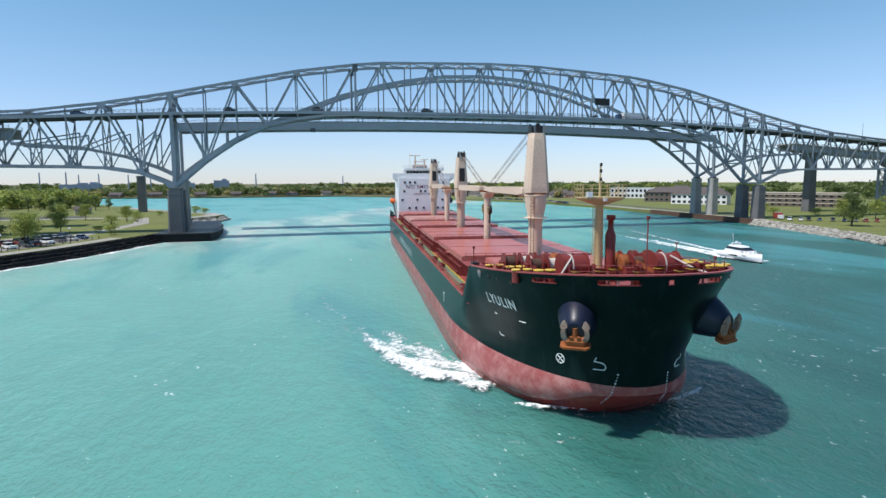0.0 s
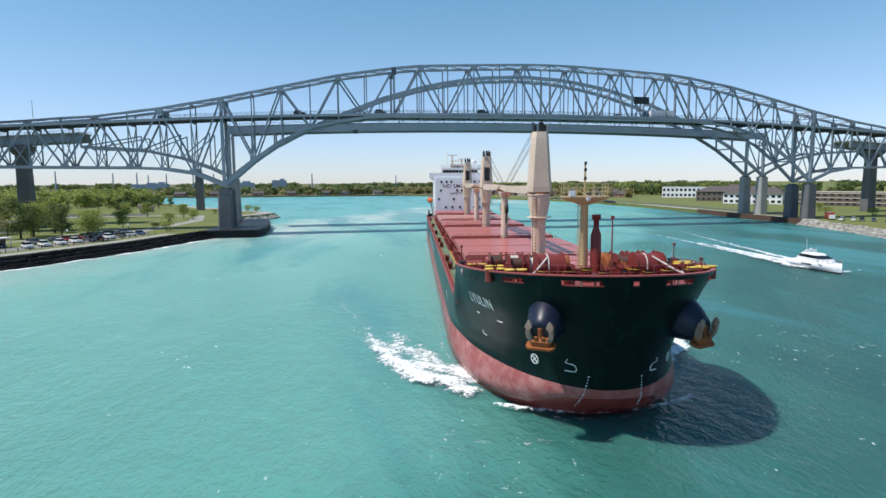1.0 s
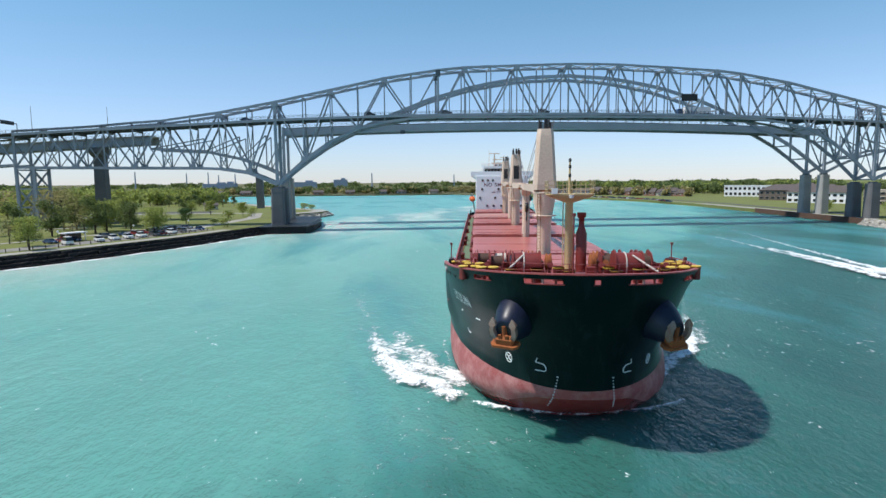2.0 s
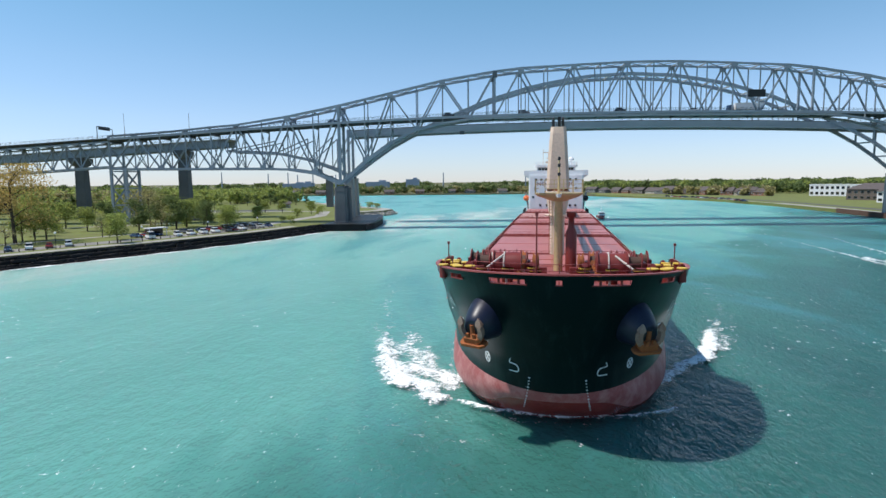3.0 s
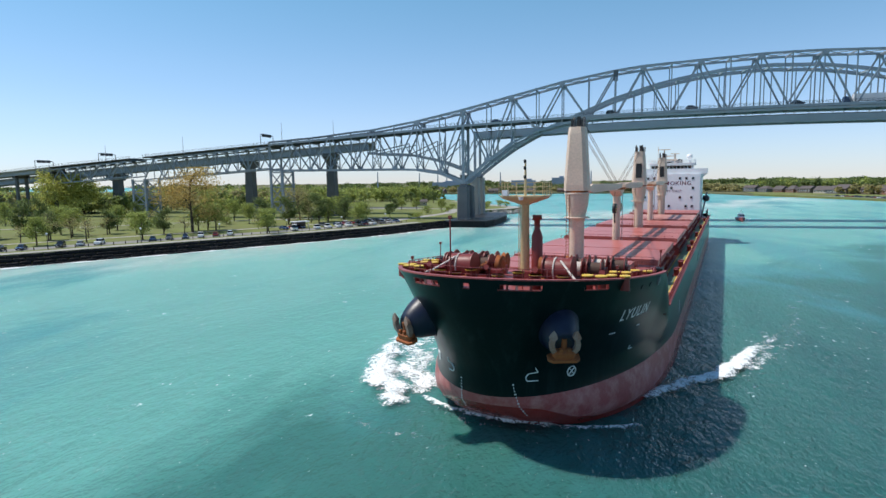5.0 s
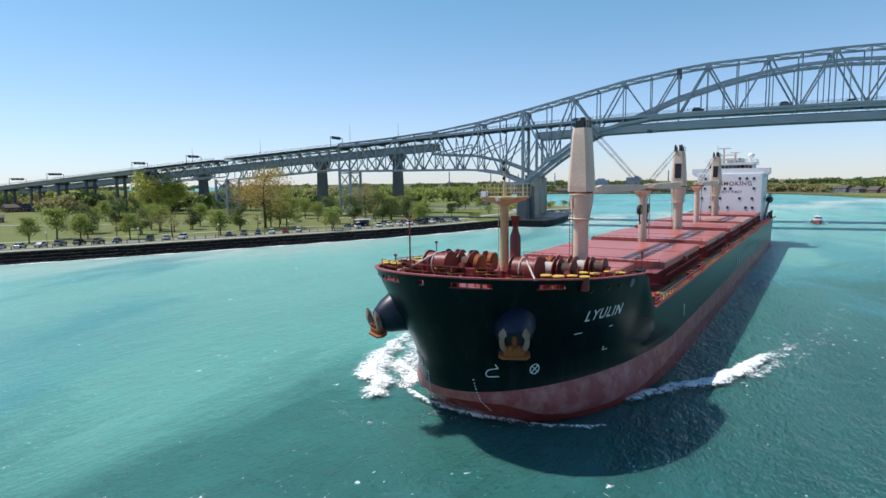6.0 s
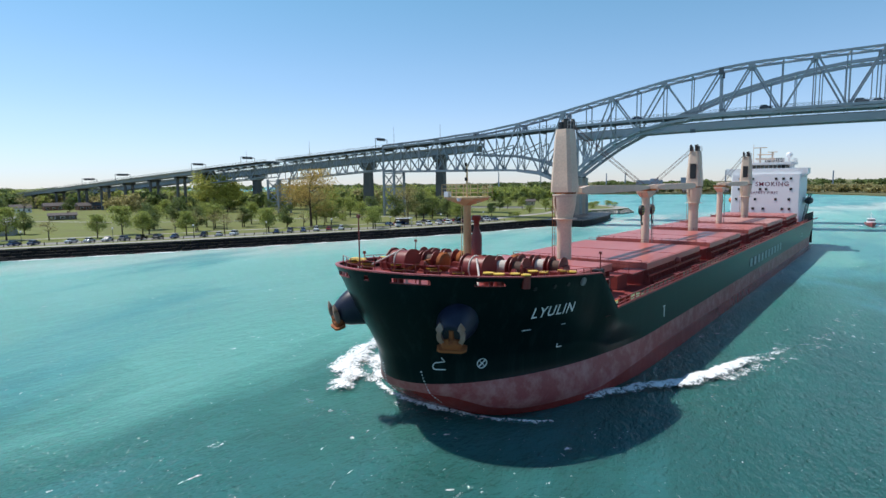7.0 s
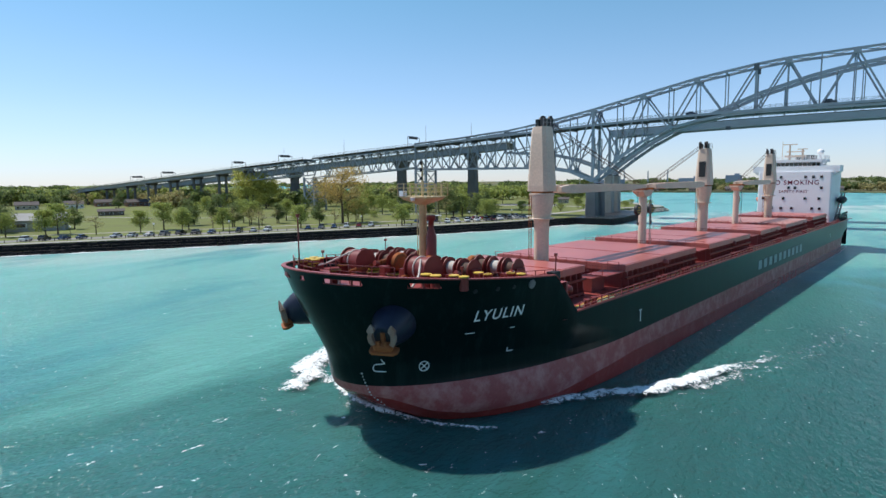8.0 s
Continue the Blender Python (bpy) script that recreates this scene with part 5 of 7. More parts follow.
# deckhouse
hs = Shape().loft([octo(0, 172.5, z, 9.1, 7.5, 0.25) for z in (8.0, 22.0)], smooth=False)
house = part("deckhouse", hs, WHITE, ship, "white five-storey deckhouse with small windows")
FRONT = 165.0
for z in (11.8, 14.6, 17.6, 20.6):
    xs = {11.8: (-5.2, -2.9, -0.2, 4.8, 6.6), 14.6: (-7.6, -2.4, 3.0, 6.4), 17.6: (-6.9, -1.2, 0.4, 6.8), 20.6: (-6.7, -4.9, -3.2, 2.9, 4.8, 6.7)}[z]
    for x in xs:
        w = part("window", Shape().box((x, FRONT - 0.03, z), (0.72, 0.1, 0.78)), GREYMETAL, house)
        part("pane", Shape().box((x, FRONT - 0.09, z), (0.55, 0.06, 0.62)), GLASS, w)
wing = Shape().box((0, 168.2, 22.35), (21.6, 5.0, 0.7))
wing.loft([octo(0, 168.2, z, a, 2.3, 0.2) for z, a in ((20.9, 9.2), (22.0, 10.7))], smooth=False)
part("bridge_wing", wing, WHITE, house)
part("wing_bulwark", Shape().box((0, 165.75, 23.2), (21.6, 0.12, 1.0)).box((-10.75, 168.2, 23.2), (0.12, 5.0, 1.0)).box((10.75, 168.2, 23.2), (0.12, 5.0, 1.0)), WHITE, house)
wh = part("wheelhouse", Shape().loft([octo(0, 170, z, 6.9, 3.6, 0.8) for z in (22.7, 23.6)], smooth=False).loft([octo(0, 170, z, 7.2, 3.9, 0.8) for z in (24.75, 25.5)], smooth=False).loft([octo(0, 170, z, 6.5, 3.2, 0.8) for z in (23.6, 24.76)], smooth=False), WHITE, house)
for i in range(11):
    x = -5.5 + i * 1.1
    part("bridge_window", Shape().box((x, 166.62, 24.15), (0.92, 0.1, 0.95)), GLASS, wh)
part("top_railing", Shape().rail([(-7, 166.3, 25.5), (7, 166.3, 25.5), (7, 173, 25.5), (-7, 173, 25.5)], 1.0, 1.2, 0.04, 3), WHITE, house)
rm = Shape().box((-1.0, 170.5, 26.6), (5.0, 2.5, 0.5)).tube((-2.5, 170.5, 25.5), (-2.5, 170.5, 30.0), 0.3, 0.2, 10).tube((0.8, 170.5, 25.5), (0.8, 170.5, 28.6), 0.25, n=10).box((-2.5, 170.3, 30.0), (3.8, 0.25, 0.25)).box((0.8, 170.3, 28.6), (2.6, 0.25, 0.25)).box((-1, 170.5, 27.9), (4.4, 0.9, 0.25)).tube((-4.4, 170.5, 25.5), (-4.4, 170.5, 31.0), 0.08, n=6)
part("radar_mast", rm, CREAM, house, "cream radar mast with scanner bars")
part("radome", Shape().lathe((5.2, 170.5, 25.5), [(0.3, 0), (0.3, 1.3), (0.75, 1.5), (0.95, 2.1), (0.75, 2.7), (0.1, 2.95)], 16), WHITE, house)
part("funnel", Shape().loft([octo(0, 180, z, 2.4, 2.8, 0.6) for z in (22, 27)], smooth=False), HULL, house)
for side in (-1, 1):
    bt = Shape().loft([[(side * 10.4 + math.cos(t * math.pi / 6) * 1.1 * k, 175 + d, 14.0 + math.sin(t * math.pi / 6) * 1.1 * k) for t in range(12)] for d, k in ((-3.6, 0.15), (-2.8, 0.8), (0, 1.0), (2.8, 0.8), (3.6, 0.15))])
    part("lifeboat", bt, ORANGE if side < 0 else BLACK, house, "covered lifeboat on its davit")
    part("davit", Shape().beam((side * 9.2, 172.5, 8), (side * 10.6, 172.5, 16), 0.4, 0.4).beam((side * 9.2, 177.5, 8), (side * 10.6, 177.5, 16), 0.4, 0.4), GREYMETAL, house)
    part("side_gallery", Shape().rail([(side * 10.9, 163, 8), (side * 10.9, 182, 8)], 2.4, 1.2, 0.06, 4), BLACK, house)


lettering("safety_sign", "NO SMOKING", 1.75, LETTERRED, house, "maroon safety lettering", lambda x, y: Vector((x, FRONT - 0.03, 18.5 + y)))
lettering("safety_sign", "SAFETY FIRST", 1.05, LETTERRED, house, "maroon safety lettering", lambda x, y: Vector((x, FRONT - 0.03, 16.2 + y)))


# ---- bow wave, wakes: rigid foam that travels with the hulls ----
def foam_band(s, pts, wide, count, rise, rng, size=(0.1, 0.5)):
    """A ribbon of foam along a line of (x, y, strength); the cover thins out to its edges."""
    path = []
    for a, b in zip(pts, pts[1:]):
        n = max(2, int(math.hypot(b[0] - a[0], b[1] - a[1]) / 0.6))
        path += [tuple(a[k] + (b[k] - a[k]) * i / n for k in range(3)) for i in range(n)]
    path.append(pts[-1])
    cols = 13
    vs, cover = [], []
    for i, (x, y, k) in enumerate(path):
        a, b = path[max(0, i - 3)], path[min(len(path) - 1, i + 3)]
        d = Vector((b[0] - a[0], b[1] - a[1])).normalized()
        wob = noise.noise((x * 0.35, y * 0.35, 1.7))
        for c in range(cols):
            u = (c / (cols - 1) - 0.5) * 2
            o = (u * (0.6 + 0.6 * k) + wob * 0.5) * wide
            px, py = x - d.y * o, y + d.x * o
            fade = (1 - u * u) * min(1, i / 4, (len(path) - 1 - i) / 4)
            lump = 0.5 + 0.5 * noise.noise((px * 1.3, py * 1.3, 3.1))
            vs.append((px, py, 0.05 + rise * k * fade ** 1.5 * (0.35 + 0.65 * lump)))
            cover.append(-0.35 + fade * (0.62 + 0.36 * min(1.5, k)))
    n = len(path)
    s.add(vs, [(r_ * cols + c, (r_ + 1) * cols + c, (r_ + 1) * cols + c + 1, r_ * cols + c + 1) for r_ in range(n - 1) for c in range(cols - 1)], True)
    s.cover += cover


def foam_obj(name, s, label):
    ob = obj(name, s, FOAM)
    at = ob.data.attributes.new("cover", "FLOAT", "POINT")
    at.data.foreach_set("value", s.cover)
    return tagged(ob, label, "foam", kind="stuff")


rng = random.Random(4)


def foam_piece(bands, label):
    s = Shape()
    s.cover = []
    for pts, wide, rise in bands:
        foam_band(s, pts, wide, 0, rise, rng)
    return foam_obj("bow_wave", s, label)


# the crest along the stem, from bow to bow
front = foam_piece((
    ([(-10.8, 11.4, 0.8), (-8.0, 9.2, 1.1), (-4.6, 8.2, 1.1), (0, 7.8, 1.05), (3.4, 8.0, 1.0), (6.6, 8.9, 0.9), (9.8, 10.8, 0.8), (12.2, 13.4, 0.5)], 0.7, 0.7),
    ([(-9, 9.2, 0.35), (-3, 7.0, 0.4), (4, 6.9, 0.35), (9, 8.6, 0.3)], 1.4, 0.06),
    ([(-19, 7, 0.15), (-12, 3, 0.25), (-2, 1.5, 0.2), (8, 2, 0.1)], 3.0, 0.05)), "white foam crest against the ship's stem")
# the breaking crest that rolls away from the starboard bow
STB = [(-7.6, 8.6, 0.8), (-10.6, 9.6, 1.1), (-14.2, 12.6, 1.3), (-17.2, 16.6, 1.3), (-19.4, 21.8, 1.1), (-21.2, 27, 0.9), (-22.8, 33, 0.5), (-24.6, 42, 0.25)]
starboard_crest = foam_piece((
    ([(x, y, k * 0.95) for x, y, k in STB], 2.8, 0.6),
    ([(x, y, k) for x, y, k in STB], 0.9, 0.7),
    ([(x + 2.4, y + 2.6, k * 0.85) for x, y, k in STB[1:7]], 3.2, 0.15),
    ([(-8.6, 10.2, 0.8), (-11.5, 14.5, 0.9), (-14, 21, 0.8), (-16, 29, 0.5)], 2.0, 0.08),
    ([(-24, 30, 0.3), (-27, 46, 0.35), (-31, 74, 0.2)], 4.0, 0.05)), "white breaking crest off the starboard bow")
port_crest = foam_piece((
    ([(8.6, 16.2, 0.7), (11.4, 20.6, 1.0), (13.5, 24.6, 1.1), (16.6, 28.0, 1.3), (18.6, 34, 1.4), (20.2, 40, 1.0), (22.6, 46, 0.5), (25, 56, 0.3)], 1.6, 0.55),
    ([(17.0, 30, 0.5), (19.6, 33, 0.8), (21.2, 38, 0.75), (22.2, 43, 0.5), (21.6, 54, 0.3)], 2.2, 0.3),
    ([(18, 20, 0.2), (25, 50, 0.35), (30, 90, 0.15)], 4.0, 0.05)), "white breaking crest off the port bow")
hull_foam = foam_piece([([(side * 12.0, 34, 0.2), (side * 12.5, 60, 0.3), (side * 12.6, 110, 0.3), (side * 12.2, 165, 0.6), (side * 11, 184, 0.8)], 0.7, 0.06) for side in (-1, 1)]
                       + [([(-9.6, 14.5, 0.4), (-11.4, 21, 0.6), (-12.7, 30, 0.45), (-13.0, 42, 0.25)], 0.6, 0.1)], "thin foam sliding along the ship's sides")


# ---- boats ----
def boat_hull(length, beam, free, draft=0.5, n=15):
    """Hull rings from stern to stem, along -y."""
    rings = []
    for i in range(n):
        u = i / (n - 1)
        w = beam / 2 * (1 - max(0, (u - 0.45) / 0.55) ** 2.2)
        y = length / 2 - length * u
        top = free * (1 + 0.35 * u * u)
        w = max(w, 0.04)
        rings.append([(-w, y, top), (-w * 0.92, y, top * 0.45), (-w * 0.6, y, 0.02), (0, y, -draft), (w * 0.6, y, 0.02), (w * 0.92, y, top * 0.45), (w, y, top)])
    return rings


yacht = thing("motor_yacht", "white motor yacht with dark windows speeding on the river", "boat")
hullr = boat_hull(15.5, 4.6, 1.75)
part("hull", Shape().loft(hullr), WHITE, yacht)
part("keel_band", Shape().loft([[(p[0] * 1.01, p[1], p[2] * 0.14) for p in r] for r in hullr[:]]), BLACK, yacht, "black bottom band")
part("cabin", Shape().loft([octo(0, y, z, a, b, 0.4) for z, a, b, y in ((1.7, 2.0, 4.6, 0.6), (2.7, 1.85, 4.0, 0.9), (3.5, 1.55, 2.5, 1.5), (3.7, 1.4, 2.3, 1.6))], smooth=False), WHITE, yacht)
part("windscreen", Shape().loft([octo(0, y, z, a, b, 0.4) for z, a, b, y in ((2.72, 1.86, 3.95, 0.85), (3.38, 1.62, 2.75, 1.35))], smooth=False), GLASS, yacht, "dark wraparound cabin glass")
for sd in (-1, 1):
    part("hull_window", Shape().box((sd * 2.16, 0.8, 1.25), (0.12, 3.4, 0.38)), GLASS, yacht)
part("radar_arch", Shape().box((0, 2.4, 4.25), (2.6, 0.5, 0.2)).box((-1.2, 2.6, 3.9), (0.2, 0.6, 0.8)).box((1.2, 2.6, 3.9), (0.2, 0.6, 0.8)).lathe((0, 2.4, 4.35), [(0.3, 0), (0.35, 0.2), (0.1, 0.4)], 12), WHITE, yacht)
part("aerial", Shape().tube((-0.9, 2.5, 4.2), (-0.9, 2.9, 7.0), 0.03, n=6), WHITE, yacht)
part("bow_rail", Shape().rail([(-2.0, -2.5, 2.05), (-1.5, -5.2, 2.2), (-0.5, -7.2, 2.3), (0.5, -7.2, 2.3), (1.5, -5.2, 2.2), (2.0, -2.5, 2.05)], 0.6, 1.2, 0.025, 2), GREYMETAL, yacht)
yw = Shape()
yw.cover = []
rng = random.Random(9)
foam_band(yw, [(-2.4, -3, 0.6), (-3.2, 4, 1.2), (-2.5, 16, 1.2), (-1.5, 40, 0.9), (0, 90, 0.5), (2, 140, 0.25)], 1.8, 1500, 0.7, rng, (0.15, 0.7))
foam_band(yw, [(2.4, -3, 0.6), (3.2, 4, 1.2), (3.5, 16, 1.2), (7, 40, 0.9), (14, 90, 0.6), (22, 140, 0.2)], 1.8, 1500, 0.7, rng, (0.15, 0.7))
foam_band(yw, [(0, 8, 1.2), (0.4, 22, 1.3), (1.5, 60, 0.8)], 3.0, 900, 0.5, rng, (0.15, 0.6))
foam_band(yw, [(2.2, -6.5, 0.6), (3.8, -5, 0.8), (5.0, -2.5, 0.5)], 1.0, 160, 0.8, rng, (0.1, 0.4))
foam_band(yw, [(-2.4, -7.2, 0.7), (0, -8.4, 1.0), (2.4, -7.2, 0.9), (3.6, -4.5, 0.7)], 0.9, 0, 1.1, rng)
yacht_wake = foam_obj("yacht_wake", yw, "long white wake foam trailing the motor yacht")

pilot = thing("pilot_boat", "small red-hulled workboat with white cabin on the river", "boat")
pr = boat_hull(11.0, 3.8, 1.5)
part("hull", Shape().loft(pr), OXIDE, pilot, "dark red hull")
part("rub_rail", Shape().loft([[(p[0] * 1.03, p[1], 1.35 + p[2] * 0.12 if p[2] > 1 else 1.2 + p[2] * 0.1) for p in r] for r in pr]), BLACK, pilot)
part("cabin", Shape().loft([octo(0, y, z, a, b, 0.25) for z, a, b, y in ((1.5, 1.4, 2.4, 0.4), (3.4, 1.25, 2.0, 0.6))], smooth=False), WHITE, pilot)
part("window_band", Shape().loft([octo(0, 0.55, z, a, b, 0.25) for z, a, b in ((2.5, 1.36, 2.26), (3.1, 1.32, 2.14))], smooth=False), GLASS, pilot)
part("mast", Shape().tube((0, 0.8, 3.4), (0, 0.8, 6.2), 0.08, 0.04, 8).box((0, 0.8, 5.0), (1.2, 0.12, 0.12)), WHITE, pilot)
pw = Shape()
pw.cover = []
foam_band(pw, [(-2.0, -4.5, 0.8), (-3.4, 0, 1.0), (-5, 8, 0.7), (-8, 22, 0.3)], 1.0, 300, 0.6, rng, (0.12, 0.5))
foam_band(pw, [(2.0, -4.5, 0.8), (3.4, 0, 1.0), (5, 8, 0.7), (8, 22, 0.3)], 1.0, 300, 0.6, rng, (0.12, 0.5))
foam_band(pw, [(0, 6, 1.0), (0, 20, 0.6), (0, 45, 0.2)], 2.0, 300, 0.2, rng, (0.12, 0.5))
pilot_wake = foam_obj("workboat_wake", pw, "white bow foam and wake of the workboat")


# ---- sea walls and rip-rap ----
def stone_mesh(name, size, seed, mat):
    r = random.Random(seed)
    x, y, z = (d / 2 for d in size)
    rings = []
    for h, k in ((-z, 0.92), (-z * 0.5, 1.0), (z * 0.55, 0.98), (z, 0.8)):
        rings.append([(px * k + r.uniform(-0.1, 0.1) * x, py * k + r.uniform(-0.12, 0.12) * y, h + r.uniform(-0.1, 0.1) * z) for px, py in ((-x, -y * 0.7), (-x * 0.8, -y), (x * 0.8, -y), (x, -y * 0.7), (x, y * 0.7), (x * 0.8, y), (-x * 0.8, y), (-x, y * 0.7))])
    me = Shape().loft(rings, smooth=False).mesh(name)
    me.materials.append(mat)
    return me


BLOCKS = [stone_mesh("wall_stone", (2.5 + 0.25 * (i % 3), 1.3, 0.92), i, ROCKDARK) for i in range(6)]
RUBBLE = [stone_mesh("pale_stone", (1.5, 1.2, 0.95), 20 + i, ROCKPALE) for i in range(6)]
wall = thing("sea_wall", "dark wet stone block sea wall stepped down to the water", "sea wall")
r = random.Random(3)
count = 0
rest = Shape()
for course, (off, z) in enumerate(((-0.35, 2.42), (-1.25, 1.55), (-2.3, 0.68), (-3.2, 0.0))):
    for x, y, a in along(WALL_L[1:10], 2.72, off, True, course * 1.3):
        near = -112 < y < 0 and course < 3
        if near and count < 300:
            b = new("stone", BLOCKS[r.randrange(6)])
            b.parent = wall
            b.matrix_basis = pose(x + r.uniform(-0.15, 0.15), y + r.uniform(-0.15, 0.15), z + r.uniform(-0.1, 0.1), r.uniform(-4, 4), r.uniform(-4, 4), math.degrees(a) + r.uniform(-5, 5))
            count += 1
        else:
            ca, sa = math.cos(a), math.sin(a)
            zz = z + r.uniform(-0.12, 0.12)
            k = len(rest.v)
            me = BLOCKS[r.randrange(6)]
            rest.add([(x + v.co.x * ca - v.co.y * sa, y + v.co.x * sa + v.co.y * ca, zz + v.co.z) for v in me.vertices], [tuple(p.vertices) for p in me.polygons])
tagged(part("stone_courses", rest, ROCKDARK, wall), kind="stuff")
for nm, line, offs, left, lab in (("rip_rap", RIGHT[7:11], (0.3, -0.8, -2.0, -3.2), True, "pale limestone rip-rap on the lower bank"), ("spit_rocks", SPIT[0:5], (0.3, -0.9, -2.2), True, "pale stone rubble round the point")):
    rr = thing(nm, lab, "rocks")
    n = 0
    more = Shape()
    for c, off in enumerate(offs):
        for x, y, a in along(line, 1.45, off if nm != "rip_rap" else off, left, c * 0.5):
            z = 1.9 - c * 0.62 + r.uniform(-0.2, 0.2)
            if n < 260:
                b = new("rock", RUBBLE[r.randrange(6)])
                b.parent = rr
                b.matrix_basis = pose(x + r.uniform(-0.4, 0.4), y + r.uniform(-0.4, 0.4), z, r.uniform(-25, 25), r.uniform(-25, 25), r.uniform(0, 360)) @ Matrix.Scale(r.uniform(0.7, 1.35), 4)
                n += 1
strip("spit_beach", SPIT[0:6], 0.0, 9.0, 3.03, PAVING, "pale stony track along the point", "ground")
strip("dock_apron", RIGHT[4:8], 0.5, 9.0, 2.03, PAVING, "pale concrete dockside apron", "path")
strip("river_drive", RIGHT[1:7], 16, 24, 2.03, ASPHALT, "grey riverside drive", "road")
strip("river_footpath", RIGHT[1:7], 1.0, 4.0, 2.05, PAVING, "pale riverside footpath", "path")


surf = Shape()
surf.cover = []
foam_band(surf, [(x, y, 0.9 + 0.35 * math.sin(i * 1.9)) for i, (x, y, a) in enumerate(along(WALL_L[1:10], 5.0, 5.3, False))], 2.3, 0, 0.08, random.Random(2))
foam_obj("surf_line", surf, "white lapping foam along the stone wall")


strip("park_road", [(-32, -22), (-29, 2), (-21, 52), (-28, 96), (-52, 104), (-100, 100)], -3.2, 3.2, 3.0, PAVING, "pale paved road through the park by the pier", "road", lift=0.03)
strip("car_park", [(-140, 120), (-95, 116), (-58, 118)], -9, 9, 3.0, ASPHALT, "grey asphalt car park among the trees", "car park", lift=0.05)
strip("park_path", [(-345, -150), (-285, -104), (-196, -90), (-148, -62), (-122, -28), (-70, 6)], -1.6, 1.6, 3.0, PAVING, "pale footpath across the lawn", "path", lift=0.06)

# ---- trees ----
def tree_base(label, h, w, leaf, leaves, seed, bare=0.3, size=(0.28, 0.6), category="tree", drop=0.0):
    """One tree: tapered trunk, limbs, and a crown of many small leaf sprays with gaps."""
    r = random.Random(seed)
    t = thing("tree", label, category, "park trees", at=pose(0, 0, -500))
    tr = Shape()
    lean = (r.uniform(-0.03, 0.03) * h, r.uniform(-0.03, 0.03) * h)
    tr.tube((0, 0, -0.3), (lean[0] * 0.5, lean[1] * 0.5, h * 0.35), h * 0.022 + 0.06, h * 0.016 + 0.03, 8)
    tr.tube((lean[0] * 0.5, lean[1] * 0.5, h * 0.35), (lean[0], lean[1], h * 0.82), h * 0.016 + 0.03, 0.03, 7)
    tips = []
    nl = 9 + int(h / 3)
    for i in range(nl):
        u = r.uniform(bare, 0.78)
        a = 2 * math.pi * (i * 0.382 + r.uniform(-0.05, 0.05))
        base = Vector((lean[0] * u, lean[1] * u, h * u))
        reach = w * 0.5 * (1.05 - 0.75 * abs((u - bare) / (0.85 - bare) - 0.3)) * r.uniform(0.7, 1.05)
        tip = base + Vector((math.cos(a) * reach, math.sin(a) * reach, h * r.uniform(0.08, 0.22) - drop * reach))
        mid = base.lerp(tip, 0.5) + Vector((0, 0, h * 0.03))
        tr.tube(base, mid, h * 0.007 + 0.02, h * 0.005 + 0.015, 5, False)
        tr.tube(mid, tip, h * 0.005 + 0.015, 0.015, 5, False)
        tips += [(tip, 1.0), (mid, 0.8), (base.lerp(tip, 0.75), 0.9)]
        for _ in range(2):
            tw = tip + Vector((r.uniform(-1, 1), r.uniform(-1, 1), r.uniform(-0.3, 0.8))) * (0.12 * w)
            tr.tube(base.lerp(tip, 0.6), tw, 0.02 + h * 0.002, 0.01, 4, False)
            tips.append((tw, 0.8))
    tips.append((Vector((lean[0], lean[1], h * 0.9)), 0.9))
    tips.append((Vector((lean[0], lean[1], h * 0.8)), 1.0))
    part("trunk", tr, BARK, t)
    cr = Shape()
    for _ in range(leaves):
        c, k = tips[r.randrange(len(tips))]
        sp = 0.13 * w * k + 0.12
        p = c + Vector((r.gauss(0, sp), r.gauss(0, sp), r.gauss(0, sp * 0.75)))
        p.z = min(p.z, h)
        s = r.uniform(*size)
        n = Vector((r.gauss(0, 1), r.gauss(0, 1), r.gauss(0.5, 1))).normalized()
        a = n.cross(Vector((r.gauss(0, 1), r.gauss(0, 1), r.gauss(0, 1)))).normalized()
        b = n.cross(a)
        cr.add([p - a * s * 0.5, p + b * s * 0.36, p + a * s * 0.5 + n * s * 0.12, p - b * s * 0.36], [(0, 1, 2, 3)])
    part("crown", cr, leaf, t)
    return t


GREEN = [tree_base("young round-headed tree in fresh green leaf on the park lawn", 9.0, 6.0, LEAF, 2600, 11, 0.22), tree_base("leafy green park tree beside the road", 10.5, 7.0, LEAF, 3000, 12, 0.22), tree_base("dense dark green park tree on grass", 10.5, 6.6, LEAF_DARK, 3000, 13, 0.18)]
SPARSE = [tree_base("thin olive tree with sparse spring leaves by the road", 7.5, 5.0, LEAF_OLIVE, 420, 14, 0.3, (0.2, 0.4)), tree_base("spreading olive tree with half-open spring leaves", 15.0, 15.0, LEAF_OLIVE, 2600, 15, 0.15, (0.3, 0.6))]
WILLOW = tree_base("tall broad yellow-green willow tree", 29.0, 20.0, LEAF_WILLOW, 7500, 16, 0.2, (0.6, 1.3), drop=0.25)
GOLD = tree_base("big old tree with bare limbs and golden new leaves", 27.0, 22.0, LEAF_GOLD, 7500, 17, 0.16, (0.35, 0.75))
CONIFER = tree_base("dark narrow conifer in a row", 9.0, 4.5, LEAF_DARK, 1500, 18, 0.08, (0.3, 0.6))
SHRUB = tree_base("low rounded green garden shrub", 3.6, 4.6, LEAF, 700, 19, 0.05, (0.25, 0.5), "shrub")


def plant(base, x, y, z=3.0, k=1.0, turn=None):
    t = copy_thing(base, pose(x, y, z, 0, 0, r.uniform(0, 360) if turn is None else turn))
    t.scale = (k, k, k)
    return t


